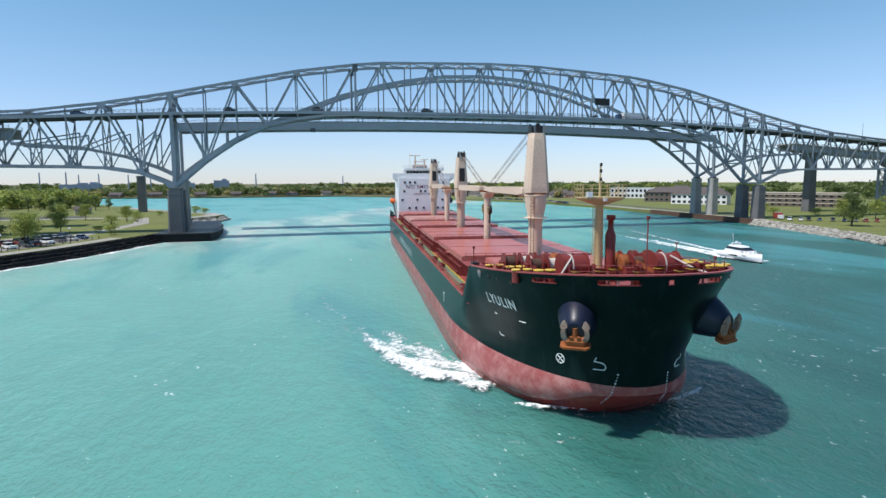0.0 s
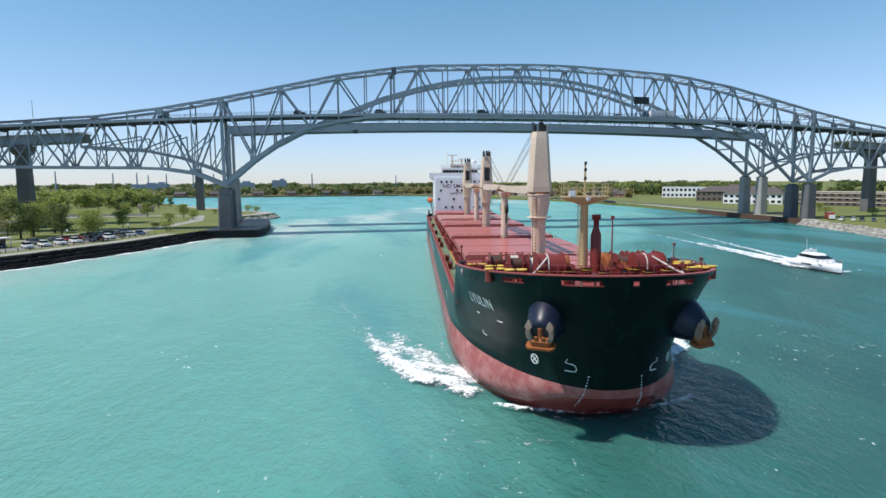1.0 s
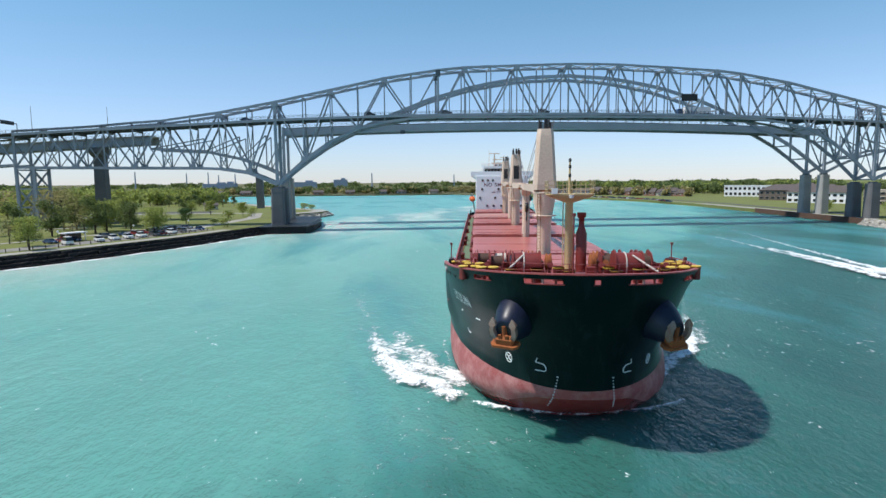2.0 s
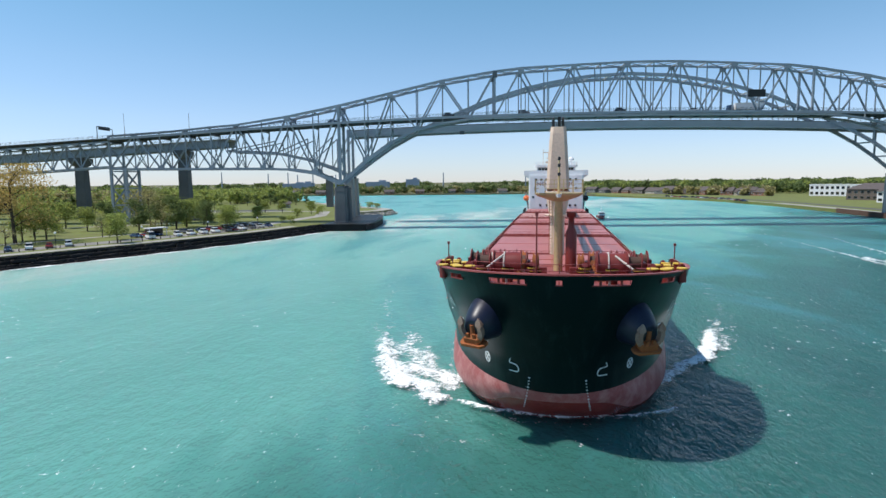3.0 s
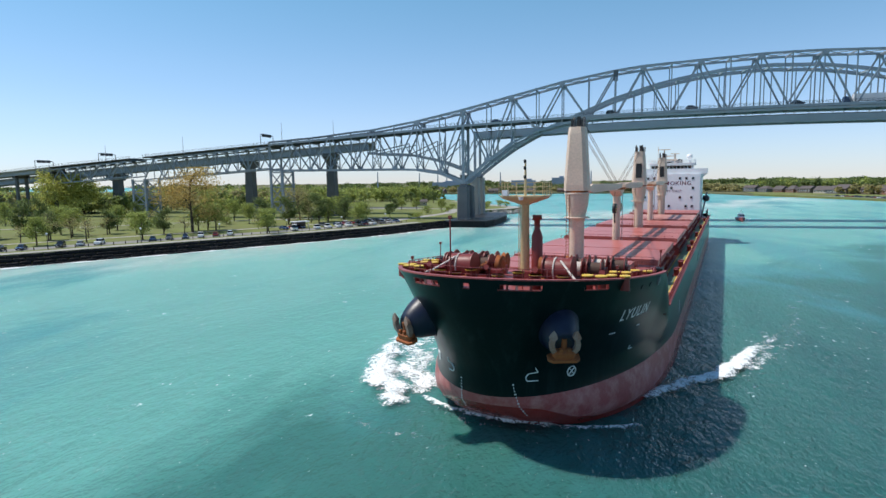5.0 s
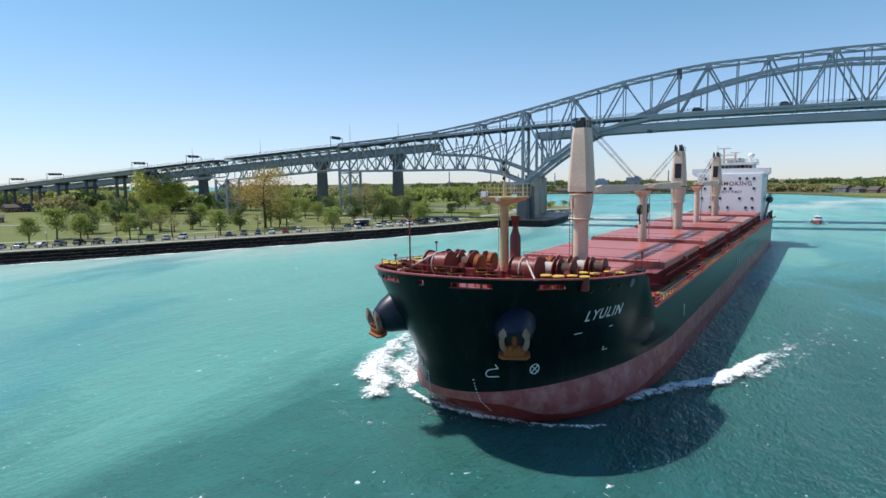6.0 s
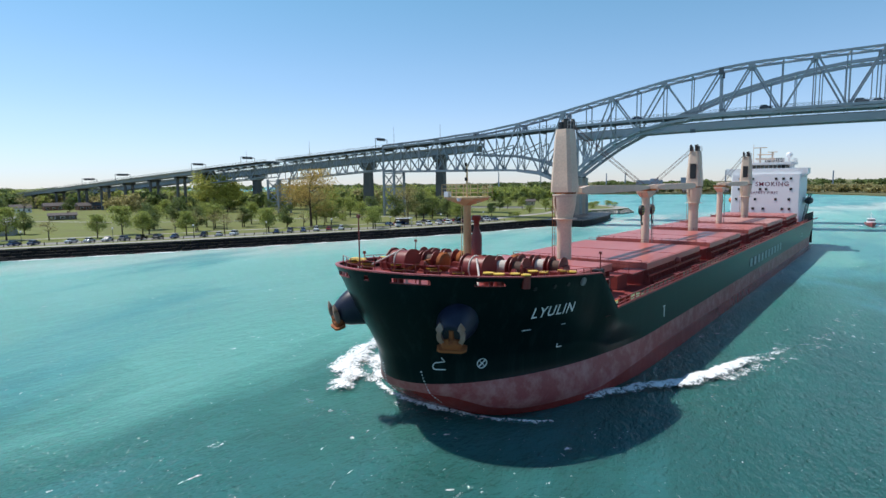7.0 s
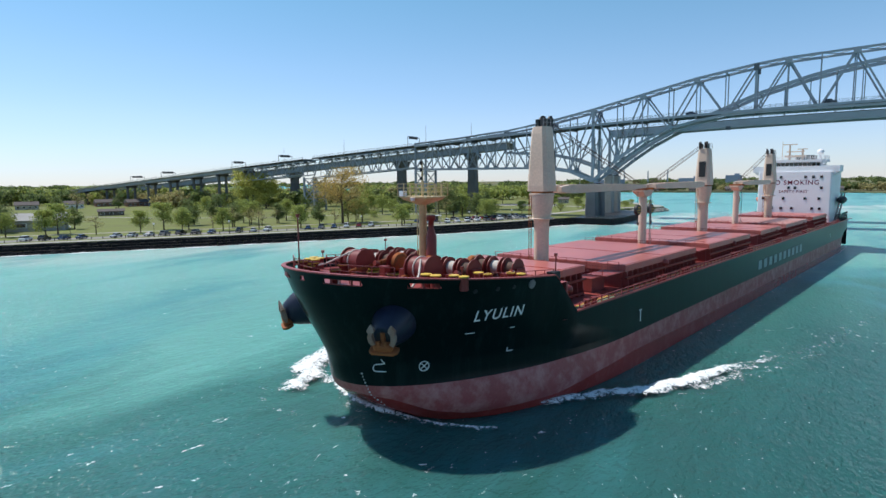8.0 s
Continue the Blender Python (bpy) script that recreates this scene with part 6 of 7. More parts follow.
r = random.Random(8)
plant(GOLD, -84, -80, k=0.88)
plant(WILLOW, -240, 2, k=0.93)
plant(WILLOW, -228, 8, k=0.86)
plant(SPARSE[1], -79, -9)
plant(SPARSE[1], -108, 40, k=1.1)
for x, y, b, k in ((-132, -175, 0, 1.05), (-120, -149, 0, 0.9), (-110, -139, 1, 0.85), (-136, -118, 2, 1.05), (-80.5, -108.5, 0, 1.0), (-51.5, -82, 1, 0.85), (-108, -20, 1, 1.0), (-49, -23, 2, 1.0), (-34.2, -42.2, 1, 0.9), (-57.7, -6, 2, 1.0),
                   (-57.3, -72, 0, 0.9), (-111, -91, 2, 0.85), (-117, -101, 1, 0.95), (-89, -89, 2, 0.9), (-37, -31, 0, 1.0), (-61, 87, 1, 0.75), (-51, 87, 0, 0.85), (-40, 10, 0, 0.75), (-60, 71, 2, 0.75), (-100, -129, 0, 0.95), (-112, -114, 2, 0.9),
                   (-76, 30, 1, 1.0), (-90, 66, 2, 1.0), (-30, 70, 0, 0.8), (-332, -75, 2, 1.0), (-330, -35, 2, 1.0), (-200, -60, 1, 1.0), (-215, -30, 2, 1.1), (-180, 5, 0, 1.1), (-150, 20, 1, 1.2), (-165, -20, 2, 0.9), (-130, -2, 0, 1.1)):
    plant(GREEN[b], x, y, k=k)
for x, y, k in ((-129, -160, 1.0), (-111, -107, 1.1), (-99, -77, 0.9), (-77, -93, 0.95), (-106, -105, 0.9), (-110, -93, 1.0), (-55, -52, 0.8), (-93, -118, 1.1), (-68, -62, 0.9), (-45, -12, 0.9), (-85, -70, 1.1), (-120, -60, 1.0), (-62, -30, 1.0), (-317, -70, 1.9)):
    plant(SPARSE[0], x, y, k=k)
for off, step in ((40, 13.0), (62, 15.0)):
    for x, y, a in along(WALL_L[1:9], step, off, True, 4.0):
        if r.random() < 0.8:
            plant(r.choice(GREEN + SPARSE[:1]), x + r.uniform(-7, 7), y + r.uniform(-7, 7), k=r.uniform(0.8, 1.25))
for i in range(9):
    plant(CONIFER, -112 + i * 5.5 + r.uniform(-1, 1), 205 + r.uniform(-6, 6), k=r.uniform(0.8, 1.1))
for x, y in ((-14, 122), (-6, 132), (-1, 128), (-10, 100), (-22, 112), (-30, 95), (-16, 140), (-20, -8), (-26, 2), (-30, 40), (-24, 62), (-60, -18), (-100, -40), (-95, -44), (-112, -66)):
    plant(SHRUB, x, y, k=r.uniform(0.7, 1.4))
for x, y, k in ((262, -52, 1.35), (274, -60, 1.2), (285, -30, 1.0), (300, -48, 1.3), (330, -70, 1.4), (318, -20, 0.9)):
    plant(GREEN[1 if k < 1.3 else 2], x, y, 2.0, k)
for x, y in ((296, 20), (305, 45), (312, 8), (330, 60), (322, 96), (300, 70)):
    plant(SHRUB, x, y, 2.0, r.uniform(0.9, 1.5))


def woods(name, spots, label, leaves=130, z0=3.0, big=1.0):
    """Many distant trees as one growth: each a trunk and a ragged crown of sprays."""
    s, tk = Shape(), Shape()
    rr = random.Random(len(spots) + 7)
    for x, y, h, w in spots:
        tk.tube((x, y, z0 - 0.5), (x, y, z0 + h * 0.6), 0.25, 0.12, 5, False)
        lobes = [(Vector((x + rr.gauss(0, w * 0.2), y + rr.gauss(0, w * 0.2), z0 + h * rr.uniform(0.3, 0.85))), rr.uniform(0.16, 0.28)) for _ in range(9)]
        for _ in range(leaves):
            c, k = lobes[rr.randrange(9)]
            p = c + Vector((rr.gauss(0, w * k * 0.6), rr.gauss(0, w * k * 0.6), rr.gauss(0, h * 0.1)))
            q = rr.uniform(0.9, 2.1) * big
            n = Vector((rr.gauss(0, 1), rr.gauss(0, 1), rr.gauss(0.6, 1))).normalized()
            a = n.cross(Vector((rr.gauss(0, 1), rr.gauss(0, 1), rr.gauss(0, 1)))).normalized()
            b = n.cross(a)
            s.add([p - a * q * 0.5, p + b * q * 0.4, p + a * q * 0.5, p - b * q * 0.4], [(0, 1, 2, 3)])
    return s, tk


def wood(name, spots, leaf, label, leaves=130, z0=3.0):
    s, tk = woods(name, spots, label, leaves + 90, z0, 3.6 if name == "skyline_woods" else 1.5 if leaves < 112 else 1.15)
    w = obj(name, s, leaf)
    tagged(w, label, "woods", kind="stuff")
    part("trunks", tk, BARK, w)


r = random.Random(21)


def belt(n, line, depth, h, w):
    out = []
    for _ in range(n):
        u = r.random() * (len(line) - 1)
        i = min(int(u), len(line) - 2)
        a, b = line[i], line[i + 1]
        f = u - i
        k = r.random()
        out.append((a[0] + (b[0] - a[0]) * f + r.gauss(0, 1) * 4 + depth[0] * k, a[1] + (b[1] - a[1]) * f + r.gauss(0, 1) * 4 + depth[1] * k, r.uniform(*h), r.uniform(*w)))
    return out


wood("park_woods", belt(210, [(-420, -10), (-330, 60), (-240, 100), (-170, 110), (-110, 120)], (-60, 120), (10, 16), (8, 12)), LEAF, "belt of fresh green spring woods behind the park")
wood("park_woods", belt(110, [(-430, -20), (-330, 40), (-250, 80), (-170, 85), (-120, 92)], (-40, 90), (8, 14), (7, 11)), LEAF_OLIVE, "belt of olive budding woods behind the park")
wood("park_woods", belt(90, [(-540, -200), (-470, -60), (-420, 0), (-340, 40)], (-50, 40), (10, 16), (8, 12)), LEAF_DARK, "dark green woods behind the houses")
wood("park_woods", belt(120, [(-640, -320), (-540, -140), (-480, -40), (-430, 20)], (-90, 70), (11, 17), (9, 13)), LEAF, "fresh green woods behind the houses")
wood("park_trees", belt(40, [(-290, -30), (-262, 10), (-235, 40), (-160, 66), (-100, 58)], (-30, 25), (8, 14), (7, 11)), LEAF, "scattered fresh green trees at the back of the park", 131)
wood("park_trees", belt(24, [(-300, -20), (-260, 20), (-180, 60), (-120, 40)], (-30, 25), (8, 13), (7, 10)), LEAF_DARK, "scattered darker trees at the back of the park", 131)
wood("park_trees", belt(22, [(-300, -30), (-290, -10), (-200, 55), (-110, 70)], (-20, 25), (9, 14), (8, 11)), LEAF_OLIVE, "scattered olive trees at the back of the park", 131)
wood("point_woods", belt(120, [(-160, 190), (-100, 225), (-80, 270), (-130, 350), (-220, 420)], (-60, 30), (8, 14), (7, 10)), LEAF, "green woods on the point", 112)
wood("far_woods", belt(230, [(-700, 760), (-330, 670), (-120, 658), (60, 650), (160, 652)], (0, 70), (8, 14), (10, 15)), LEAF_DARK, "dark green woods along the far bank", 90, 1.6)
wood("far_woods", belt(130, [(-300, 672), (0, 658), (180, 652), (235, 600)], (0, 45), (7, 12), (9, 13)), LEAF_OLIVE, "olive spring woods along the far bank", 90, 1.6)
wood("east_woods", belt(170, [(240, 640), (330, 560), (400, 500), (470, 440), (560, 400)], (70, 70), (10, 17), (10, 14)), LEAF, "green trees behind the riverside houses", 110, 2.0)
wood("east_woods", belt(190, [(250, 620), (360, 520), (470, 400), (560, 300), (620, 160), (640, 40)], (50, 40), (10, 17), (10, 14)), LEAF_DARK, "dark green trees behind the riverside houses", 110, 2.0)
wood("east_woods", belt(60, [(520, 90), (540, 0), (500, -80)], (50, -20), (13, 19), (10, 14)), LEAF, "green trees behind the car park", 110, 2.0)
wood("east_woods", belt(40, [(300, 455), (340, 400), (372, 350)], (10, 8), (6, 11), (6, 9)), LEAF_OLIVE, "small garden trees between the riverside houses", 110, 2.0)
wood("skyline_woods", belt(260, [(-2600, 300), (-1600, 1100), (-700, 1500), (200, 1500), (900, 1200), (1500, 600)], (0, 200), (11, 19), (30, 46)), LEAF_DARK, "low dark woods on the skyline", 100, 2.0)


# ---- buildings ----
def house(x, y, turn, w, d, h, roof_h, wall_mat, roof_mat, label, z=3.0, windows=4, storeys=1, hip=False):
    b = thing("house", label, "house", "houses", at=pose(x, y, z, 0, 0, turn))
    part("wall", Shape().box((0, 0, h / 2 - 0.5), (w, d, h + 1.0)), wall_mat, b)
    e, k = 0.5, (w * 0.28 if hip else 0)
    X, Y = w / 2 + e, d / 2 + e
    rf = Shape().add([(-X, -Y, h), (X, -Y, h), (X, Y, h), (-X, Y, h), (-X + k, 0, h + roof_h), (X - k, 0, h + roof_h), (-X, -Y, h - 0.25), (X, -Y, h - 0.25), (X, Y, h - 0.25), (-X, Y, h - 0.25)],
                     [(0, 1, 5, 4), (2, 3, 4, 5), (1, 2, 5), (3, 0, 4), (6, 7, 1, 0), (7, 8, 2, 1), (8, 9, 3, 2), (9, 6, 0, 3), (9, 8, 7, 6)])
    part("roof", rf, roof_mat, b)
    for s in range(storeys):
        for i in range(windows):
            xx = -w / 2 + w * (i + 0.5) / windows
            zz = h * (s + 0.55) / storeys
            wn_ = part("window", Shape().box((xx, -d / 2 - 0.04, zz), (w / windows * 0.5, 0.1, h / storeys * 0.42)), WHITE, b)
            part("pane", Shape().box((xx, -d / 2 - 0.1, zz), (w / windows * 0.42, 0.06, h / storeys * 0.34)), GLASS, wn_)
    part("chimney", Shape().box((w * 0.2, 0.4, h + roof_h * 0.9), (0.8, 0.8, 1.6)), BRICKRED, b)
    return b


r = random.Random(5)
for x, y, w, m in ((-392, -66, 14, TAN), (-376, -42, 12, WHITE), (-390, -10, 16, BRICKRED), (-366, 0, 15, BRICKRED), (-355, 20, 13, TAN), (-410, -95, 14, TAN)):
    house(x, y, 62 + r.uniform(-15, 15), w, 9, 3.6, 2.4, m, ROOF, "low gabled house among trees behind the park")
house(-253, -84, 60, 13, 7, 2.6, 1.3, PANELBROWN, ROOF, "low open park shelter with a shingled roof", windows=3)
house(-176, -163, 58, 30, 12, 4.2, 2.6, CONCRETE_PALE, CONCRETE_PALE, "long pale metal-roofed boathouse near the wall", windows=3)
house(-68, 150, 20, 8, 6, 3.0, 1.6, TAN, ROOF, "small tan kiosk on the point", windows=2)
house(-80, 20, 40, 16, 6, 2.6, 0.8, CONCRETE, CONCRETE, "low grey utility building under the bridge", windows=3)
for i in range(17):
    u = i / 16
    x, y = lerp(u, [(0, 250), (0.5, 312), (1, 372)]), lerp(u, [(0, 585), (0.5, 455), (1, 372)])
    house(x + r.uniform(-6, 6), y + r.uniform(-6, 6), -62 + r.uniform(-14, 14), r.uniform(13, 19), 11, r.uniform(3.4, 5.6), r.uniform(3, 4.6), r.choice([TAN, BRICKRED, PANELBROWN, CONCRETE]), ROOF, "gabled riverside house with a brown shingle roof", 2.0, 4, 1, r.random() < 0.5)
for i in range(12):
    x = -380 + i * 46 + r.uniform(-10, 10)
    house(x, 648 + r.uniform(-4, 8), r.uniform(-15, 15), r.uniform(12, 18), 10, 3.6, 3.2, r.choice([TAN, WHITE, BRICKRED, CONCRETE]), ROOF, "distant bankside house among trees", 1.6, 3)


def block(name, label, x, y, turn, w, d, h, mat, storeys, bays, flat=True, z=2.0, band=None, roof=ROOF):
    b = thing(name, label, "building", at=pose(x, y, z, 0, 0, turn))
    part("wall", Shape().box((0, 0, h / 2 - 0.5), (w, d, h + 1)), mat, b)
    if flat:
        part("parapet", Shape().box((0, 0, h + 0.25), (w + 0.6, d + 0.6, 0.5)), band or mat, b)
    else:
        X, Y, k = w / 2 + 0.8, d / 2 + 0.8, w * 0.16
        part("roof", Shape().add([(-X, -Y, h), (X, -Y, h), (X, Y, h), (-X, Y, h), (-X + k, 0, h + 5), (X - k, 0, h + 5)], [(0, 1, 5, 4), (2, 3, 4, 5), (1, 2, 5), (3, 0, 4), (3, 2, 1, 0)]), roof, b)
    for s in range(storeys):
        for i in range(bays):
            xx = -w / 2 + w * (i + 0.5) / bays
            zz = h * (s + 0.5) / storeys
            w_ = part("window", Shape().box((xx, -d / 2 - 0.05, zz), (w / bays * 0.6, 0.12, h / storeys * 0.5)), GREYMETAL, b)
            part("pane", Shape().box((xx, -d / 2 - 0.12, zz), (w / bays * 0.52, 0.06, h / storeys * 0.42)), GLASS, w_)
    return b


block("office_building", "white two-storey flat-roofed office building", 431, 337, -40, 52, 18, 11.0, WHITE, 2, 12)
block("brick_hall", "brown brick gabled hall beside the office", 462, 300, -40, 18, 14, 9, BRICKRED, 2, 3, False)
block("hotel", "long hotel with pale ground floor and dark hipped roof", 395, 215, -52, 62, 20, 8.5, PANELBROWN, 2, 14, False)
block("hotel_wing", "pale hotel wing with large windows", 372, 165, -52, 42, 16, 8.0, WHITE, 2, 10, False)
block("car_park_building", "long brown banded flat-roofed building behind the piers", 408, 108, -62, 74, 24, 9.5, PANELBROWN, 3, 16, True, 2.0, TAN)
for dx in range(3):
    tagged(part("band", Shape().box((0, -12.1, 2.6 + dx * 3.1), (74, 0.3, 0.7)), TAN, bpy.data.objects["car_park_building"]))
house(430, -20, -70, 26, 12, 5, 4, TAN, ROOF, "tan gabled house behind trees", 2.0, 5)
# far industry on the skyline
for x, y, w, h in ((-150, 1300, 60, 26), (-60, 1320, 34, 34), (-330, 1250, 44, 24), (-420, 1500, 70, 22)):
    f = thing("far_works", "pale blue-grey distant industrial block on the skyline", "building", at=pose(x, y, 1.6))
    h *= 0.72
    part("wall", Shape().box((0, 0, h / 2 - 1), (w, 30, h + 2)).box((w * 0.2, 0, h + 2), (w * 0.3, 14, 4)), SMOKE_BLUE, f)
for x, y, h in ((-470, 1600, 70), (-440, 1600, 60), (-520, 1560, 66), (-300, 1500, 58), (-250, 1520, 62), (-640, 1500, 72), (20, 1400, 60), (-380, 1550, 62), (260, 1500, 54)):
    f = thing("far_chimney", "thin distant factory chimney", "chimney", "far chimneys", at=pose(x, y, 1.6))
    part("shaft", Shape().tube((0, 0, -1), (0, 0, h * 0.7), 2.2, 1.4, 10), SMOKE_BLUE, f)
f = thing("point_tower", "slim grey concrete tower on the point behind the bridge", "tower", at=pose(-39.3, 165, 3.0))
part("shaft", Shape().box((0, 0, 10.5), (4.4, 4.4, 22)), CONCRETE, f)
part("cap", Shape().box((0, 0, 21.7), (5.0, 5.0, 0.5)), CONCRETE, f)


# ---- parked cars and street furniture ----
def car_base(mat, kind, label, seed):
    c = thing("parked_car", label, "car", "parked cars", at=pose(0, 0, -480))
    L, Wd, top = {"sedan": (4.6, 1.8, 1.45), "suv": (4.7, 1.9, 1.75), "van": (5.4, 2.0, 2.4)}[kind]
    prof = {"sedan": [(-2.3, 0.35), (-2.3, 0.75), (-1.3, 0.92), (1.5, 0.95), (2.25, 0.85), (2.3, 0.35)], "suv": [(-2.35, 0.4), (-2.3, 0.95), (-1.2, 1.05), (2.2, 1.1), (2.35, 0.95), (2.35, 0.4)], "van": [(-2.7, 0.4), (-2.65, 1.0), (-1.9, 1.25), (2.6, 1.3), (2.7, 1.0), (2.7, 0.4)]}[kind]
    part("body", Shape().loft([[(x, y * (0.94 if z > 0.8 else 1.0), z) for x, z in prof] for y in (-Wd / 2, -Wd / 2 + 0.08, Wd / 2 - 0.08, Wd / 2)], smooth=False), mat, c)
    a, b = {"sedan": (-1.1, 1.55), "suv": (-1.0, 2.2), "van": (-1.75, 2.62)}[kind]
    zb = 0.93 if kind == "sedan" else 1.06 if kind == "suv" else 1.28
    part("cabin_glass", Shape().loft([[(a, -Wd / 2 + 0.1, zb), (b, -Wd / 2 + 0.1, zb), (b, Wd / 2 - 0.1, zb), (a, Wd / 2 - 0.1, zb)], [(a + 0.6, -Wd / 2 + 0.25, top - 0.06), (b - 0.4, -Wd / 2 + 0.25, top - 0.06), (b - 0.4, Wd / 2 - 0.25, top - 0.06), (a + 0.6, Wd / 2 - 0.25, top - 0.06)]], smooth=False), GLASS, c)
    part("roof", Shape().box(((a + b) / 2 + 0.1, 0, top - 0.03), (b - a - 1.0, Wd - 0.5, 0.07)), mat, c)
    for x in (-L * 0.31, L * 0.31):
        for y in (-Wd / 2 + 0.1, Wd / 2 - 0.1):
            part("wheel", Shape().tube((x, y - 0.11, 0.33), (x, y + 0.11, 0.33), 0.33, n=14), BLACK, c)
    for y in (-0.6, 0.6):
        part("headlight", Shape().box((-L / 2 + 0.02, y, 0.68), (0.08, 0.35, 0.16)), WHITE, c)
    return c


CARBASE = [car_base(CARS[0], "sedan", "parked silver saloon car", 1), car_base(CARS[1], "suv", "parked black sports utility car", 2), car_base(CARS[2], "suv", "parked white sports utility car", 3), car_base(CARS[3], "sedan", "parked red saloon car", 4), car_base(CARS[4], "sedan", "parked dark blue saloon car", 5), car_base(CARS[5], "suv", "parked grey sports utility car", 6), car_base(CARS[2], "van", "parked white panel van", 7)]
r = random.Random(15)
for i, (x, y, a) in enumerate(along(WALL_L[2:9], 5.0, 12.2, True, 1.0)):
    if r.random() < (0.8 if y < -60 else 0.9):
        copy_thing(CARBASE[r.choice([0, 0, 1, 1, 2, 2, 3, 4, 5, 5, 6] if i % 9 == 0 else [0, 0, 1, 2, 2, 2, 3, 4, 5])], pose(x, y, 3.02, 0, 0, math.degrees(a) + r.choice([0, 180]) + r.uniform(62, 74)))
for i, (x, y, a) in enumerate(along(WALL_L[6:9], 3.6, 20.5, True, 1.0)):
    if r.random() < 0.7:
        copy_thing(CARBASE[r.randrange(6)], pose(x, y, 3.02, 0, 0, math.degrees(a) + 90 + r.uniform(-6, 6)))
for i, (x, y, a) in enumerate(along([(268, 215), (277, 262), (270, 320), (258, 360)], 4.2, -9.0, True)):
    if r.random() < 0.55:
        copy_thing(CARBASE[r.randrange(6)], pose(x, y, 2.03, 0, 0, math.degrees(a) + 80))
for i in range(12):
    copy_thing(CARBASE[r.randrange(6)], pose(268 + i * 3.4, -16 - i * 2.8 + r.uniform(-1, 1), 2.03, 0, 0, 40 + r.uniform(-8, 8)))
van = thing("box_truck", "red and white parked food truck by the pier", "truck", at=pose(272, -6, 2.0, 0, 0, 60))
part("box", Shape().box((0, 0, 1.9), (6.5, 2.4, 2.6)), CARS[3], van)
part("cab", Shape().box((-4.0, 0, 1.4), (1.6, 2.2, 1.7)), WHITE, van)
for x in (-3.8, 2.0):
    for y in (-1.1, 1.1):
        part("wheel", Shape().tube((x, y - 0.12, 0.42), (x, y + 0.12, 0.42), 0.42, n=12), BLACK, van)
bol = thing("kerb_post", "short dark timber post along the parking road", "bollard", "kerb posts", at=pose(0, 0, -470))
part("post", Shape().tube((0, 0, -0.2), (0, 0, 0.85), 0.13, 0.12, 8).tube((0, 0, 0.85), (0, 0, 0.93), 0.12, 0.05, 8), BARK, bol)
for x, y, a in along(WALL_L[2:9], 3.3, 7.6):
    copy_thing(bol, pose(x, y, 3.02))
lp = thing("park_lamp", "dark park lamp post with a round white globe", "lamp post", "park lamps", at=pose(0, 0, -460))
part("pole", Shape().tube((0, 0, -0.2), (0, 0, 4.2), 0.09, 0.06, 8), BLACK, lp)
part("globe", Shape().lathe((0, 0, 4.2), [(0.08, 0), (0.25, 0.12), (0.3, 0.32), (0.2, 0.52), (0.05, 0.6)], 12), WHITE, lp)
for x, y, a in along(WALL_L[2:9], 24, 5.8, True, 6):
    copy_thing(lp, pose(x, y, 3.02))
shl = thing("shuttle_shelter", "white flat-roofed park pavilion beside the road", "shelter", at=pose(-52, -58, 3.0, 0, 0, 58))
part("roof", Shape().box((0, 0, 2.7), (7.0, 3.0, 0.3)), WHITE, shl)
part("back_wall", Shape().box((0, 1.2, 1.25), (6.4, 0.15, 2.5)), PANELBROWN, shl)
for x in (-3, 3):
    part("post", Shape().box((x, -1.2, 1.3), (0.15, 0.15, 2.6)), WHITE, shl)


# ---- traffic on the truss bridge ----
def truck(label, mat):
    t = thing("bridge_truck", label, "truck")
    part("trailer", Shape().box((1.5, 0, 2.5), (12.0, 2.5, 2.8)), mat, t)
    part("cab", Shape().loft([octo(-6.6, 0, z, a, 1.2, 0.2) for z, a in ((0.6, 1.3), (1.8, 1.3), (3.0, 1.0))], smooth=False), CARS[4], t)
    for x in (-6.4, -3.2, 4.5, 6.2):
        for y in (-1.1, 1.1):
            part("wheel", Shape().tube((x, y - 0.14, 0.5), (x, y + 0.14, 0.5), 0.5, n=12), BLACK, t)
    return t


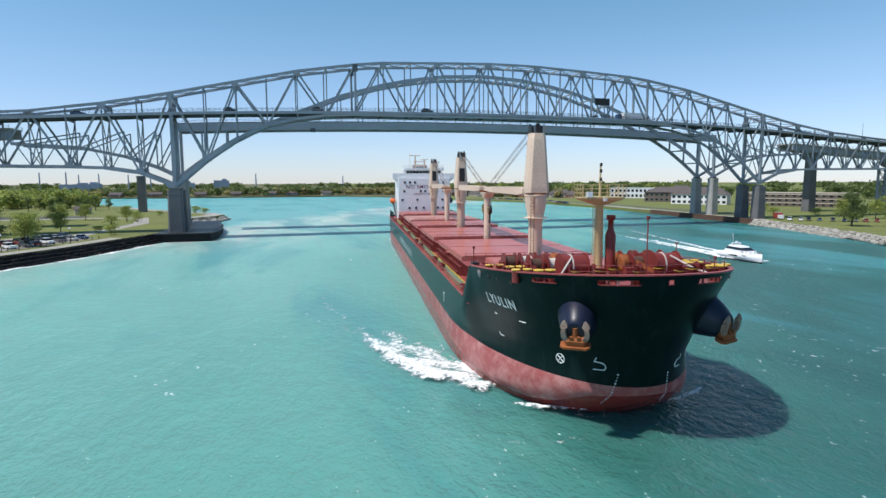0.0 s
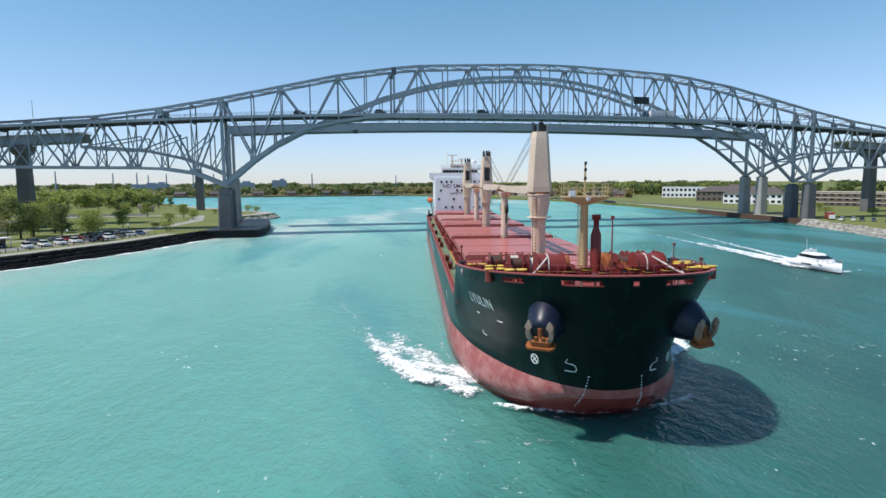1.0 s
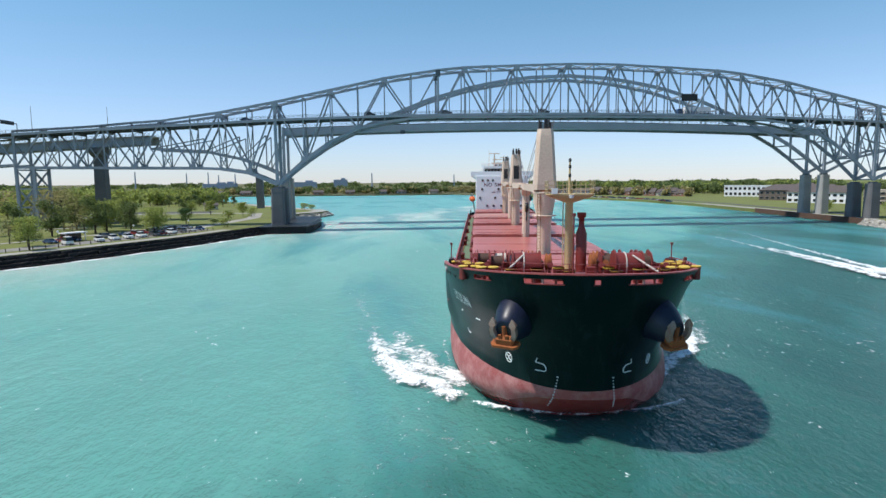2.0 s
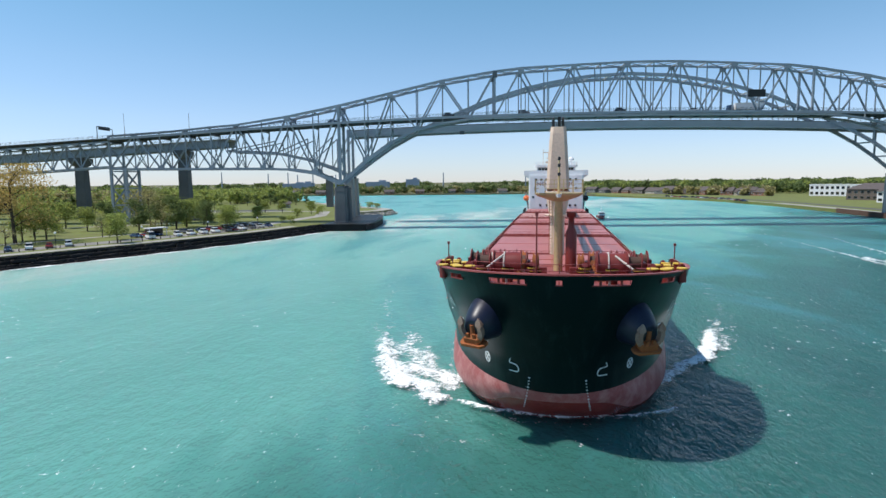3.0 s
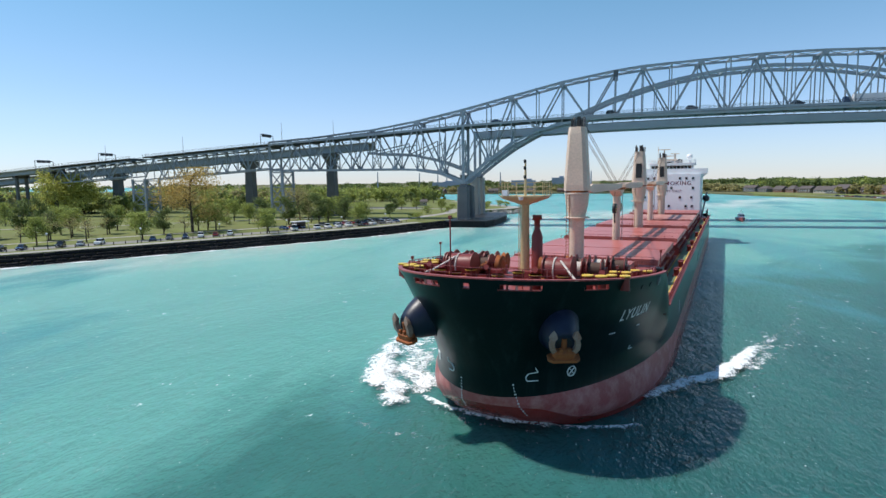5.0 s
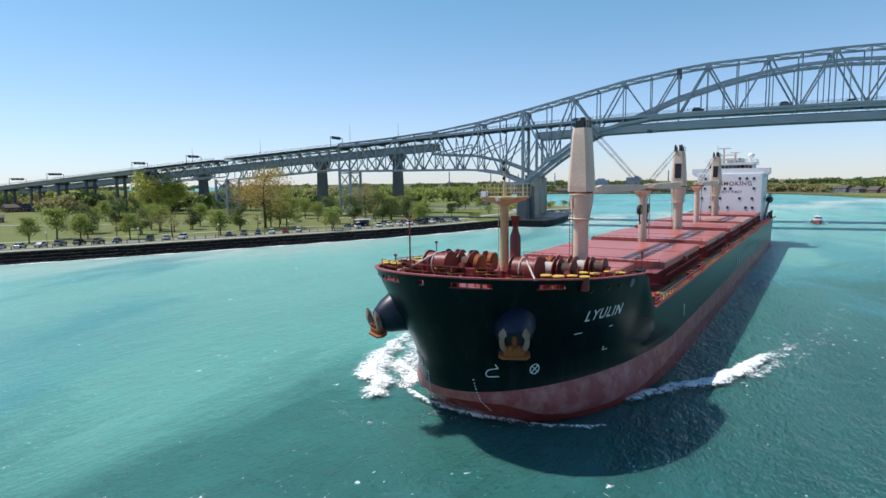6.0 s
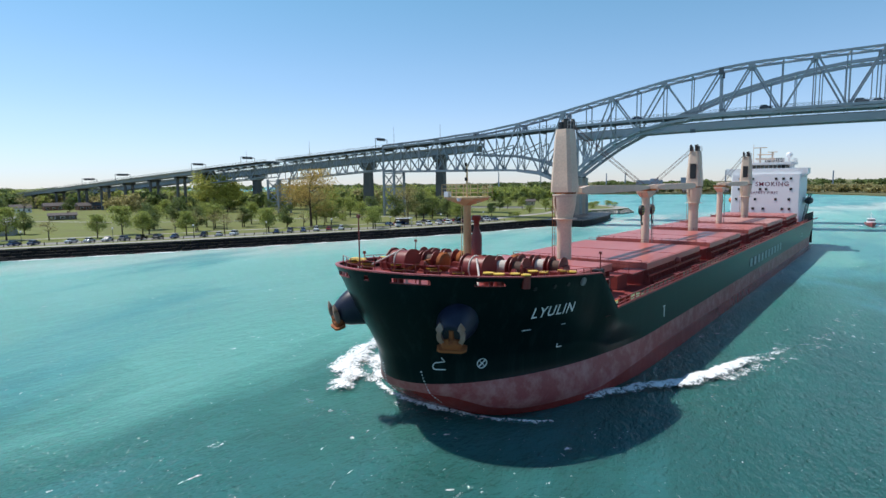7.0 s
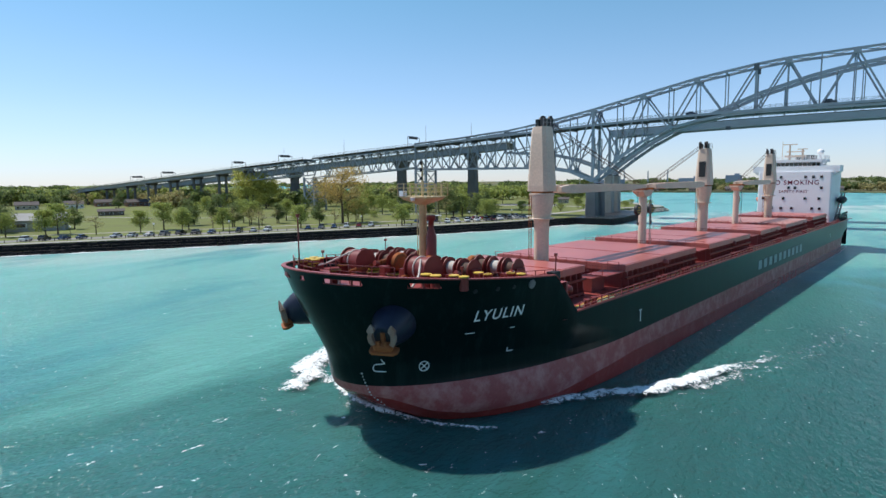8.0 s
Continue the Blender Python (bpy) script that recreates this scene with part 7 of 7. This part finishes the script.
traffic = []
for k, (x0, v, y, base) in enumerate(((20, 9, 2.8, 1), (52, 9, 2.8, 5), (96, 8, 2.8, 1), (176, -8, 7.6, 2), (-30, 9, 2.8, 4))):
    c = copy_thing(CARBASE[base], pose(x0, y, road_z(x0)))
    c.name = "bridge_car"
    c["label"] = "car driving across the truss bridge"
    c["group"] = "cars on the bridge"
    traffic.append((c, x0, v, y))
tk_ = truck("white articulated lorry crossing the bridge", WHITE)
traffic.append((tk_, 196, -7, 7.6))
for b in GREEN + SPARSE + [WILLOW, GOLD, CONIFER, SHRUB] + CARBASE + [bol, lp]:
    for o in (*b.children_recursive, b):
        bpy.data.objects.remove(o)


# ---- what moves ----
def ship_pose(t):
    turn = radians(-9.815 - 0.2214 * (t - 4))
    way = radians(-9.815 - 0.1107 * (t - 4))
    run, drift = 5.455 * (t - 4), 0.08 * (t - 4)
    x = 55.271 + math.sin(way) * run + math.cos(way) * drift
    y = -219.787 - math.cos(way) * run + math.sin(way) * drift
    return pose(x, y, 0, 0, 0, math.degrees(turn))


def motions():
    ts = (0, 2, 4, 6, 8)
    walk(ship, [(t, ship_pose(t)) for t in ts])
    # each crest slides a little along the hull as it breaks
    for o, slip in ((front, (0.6, 0.3, 0, -0.2, -0.5)), (starboard_crest, (7.0, 3.2, 0, -1.6, -3.0)), (port_crest, (0, 0, 0, 0, 0)), (hull_foam, (0, 0, 0, 0, 0))):
        walk(o, [(t, ship_pose(t) @ pose(0, d, 0)) for t, d in zip(ts, slip)])
    for o in (yacht, yacht_wake):
        walk(o, [(t, pose(150.5 - 2.4 * t, -110 - 17.3 * t, 0, 0, 0, -8)) for t in ts])
    for o in (pilot, pilot_wake):
        walk(o, [(t, pose(127.5 - 0.4 * t, 76.5 - 6.5 * t, 0, 0, 0, -3)) for t in ts])
    for c, x0, v, y in traffic:
        walk(c, [(t, pose(x0 + v * t, y, road_z(x0 + v * t) + 0.02, 0, 0, 180 if v > 0 else 0)) for t in ts])


motions()
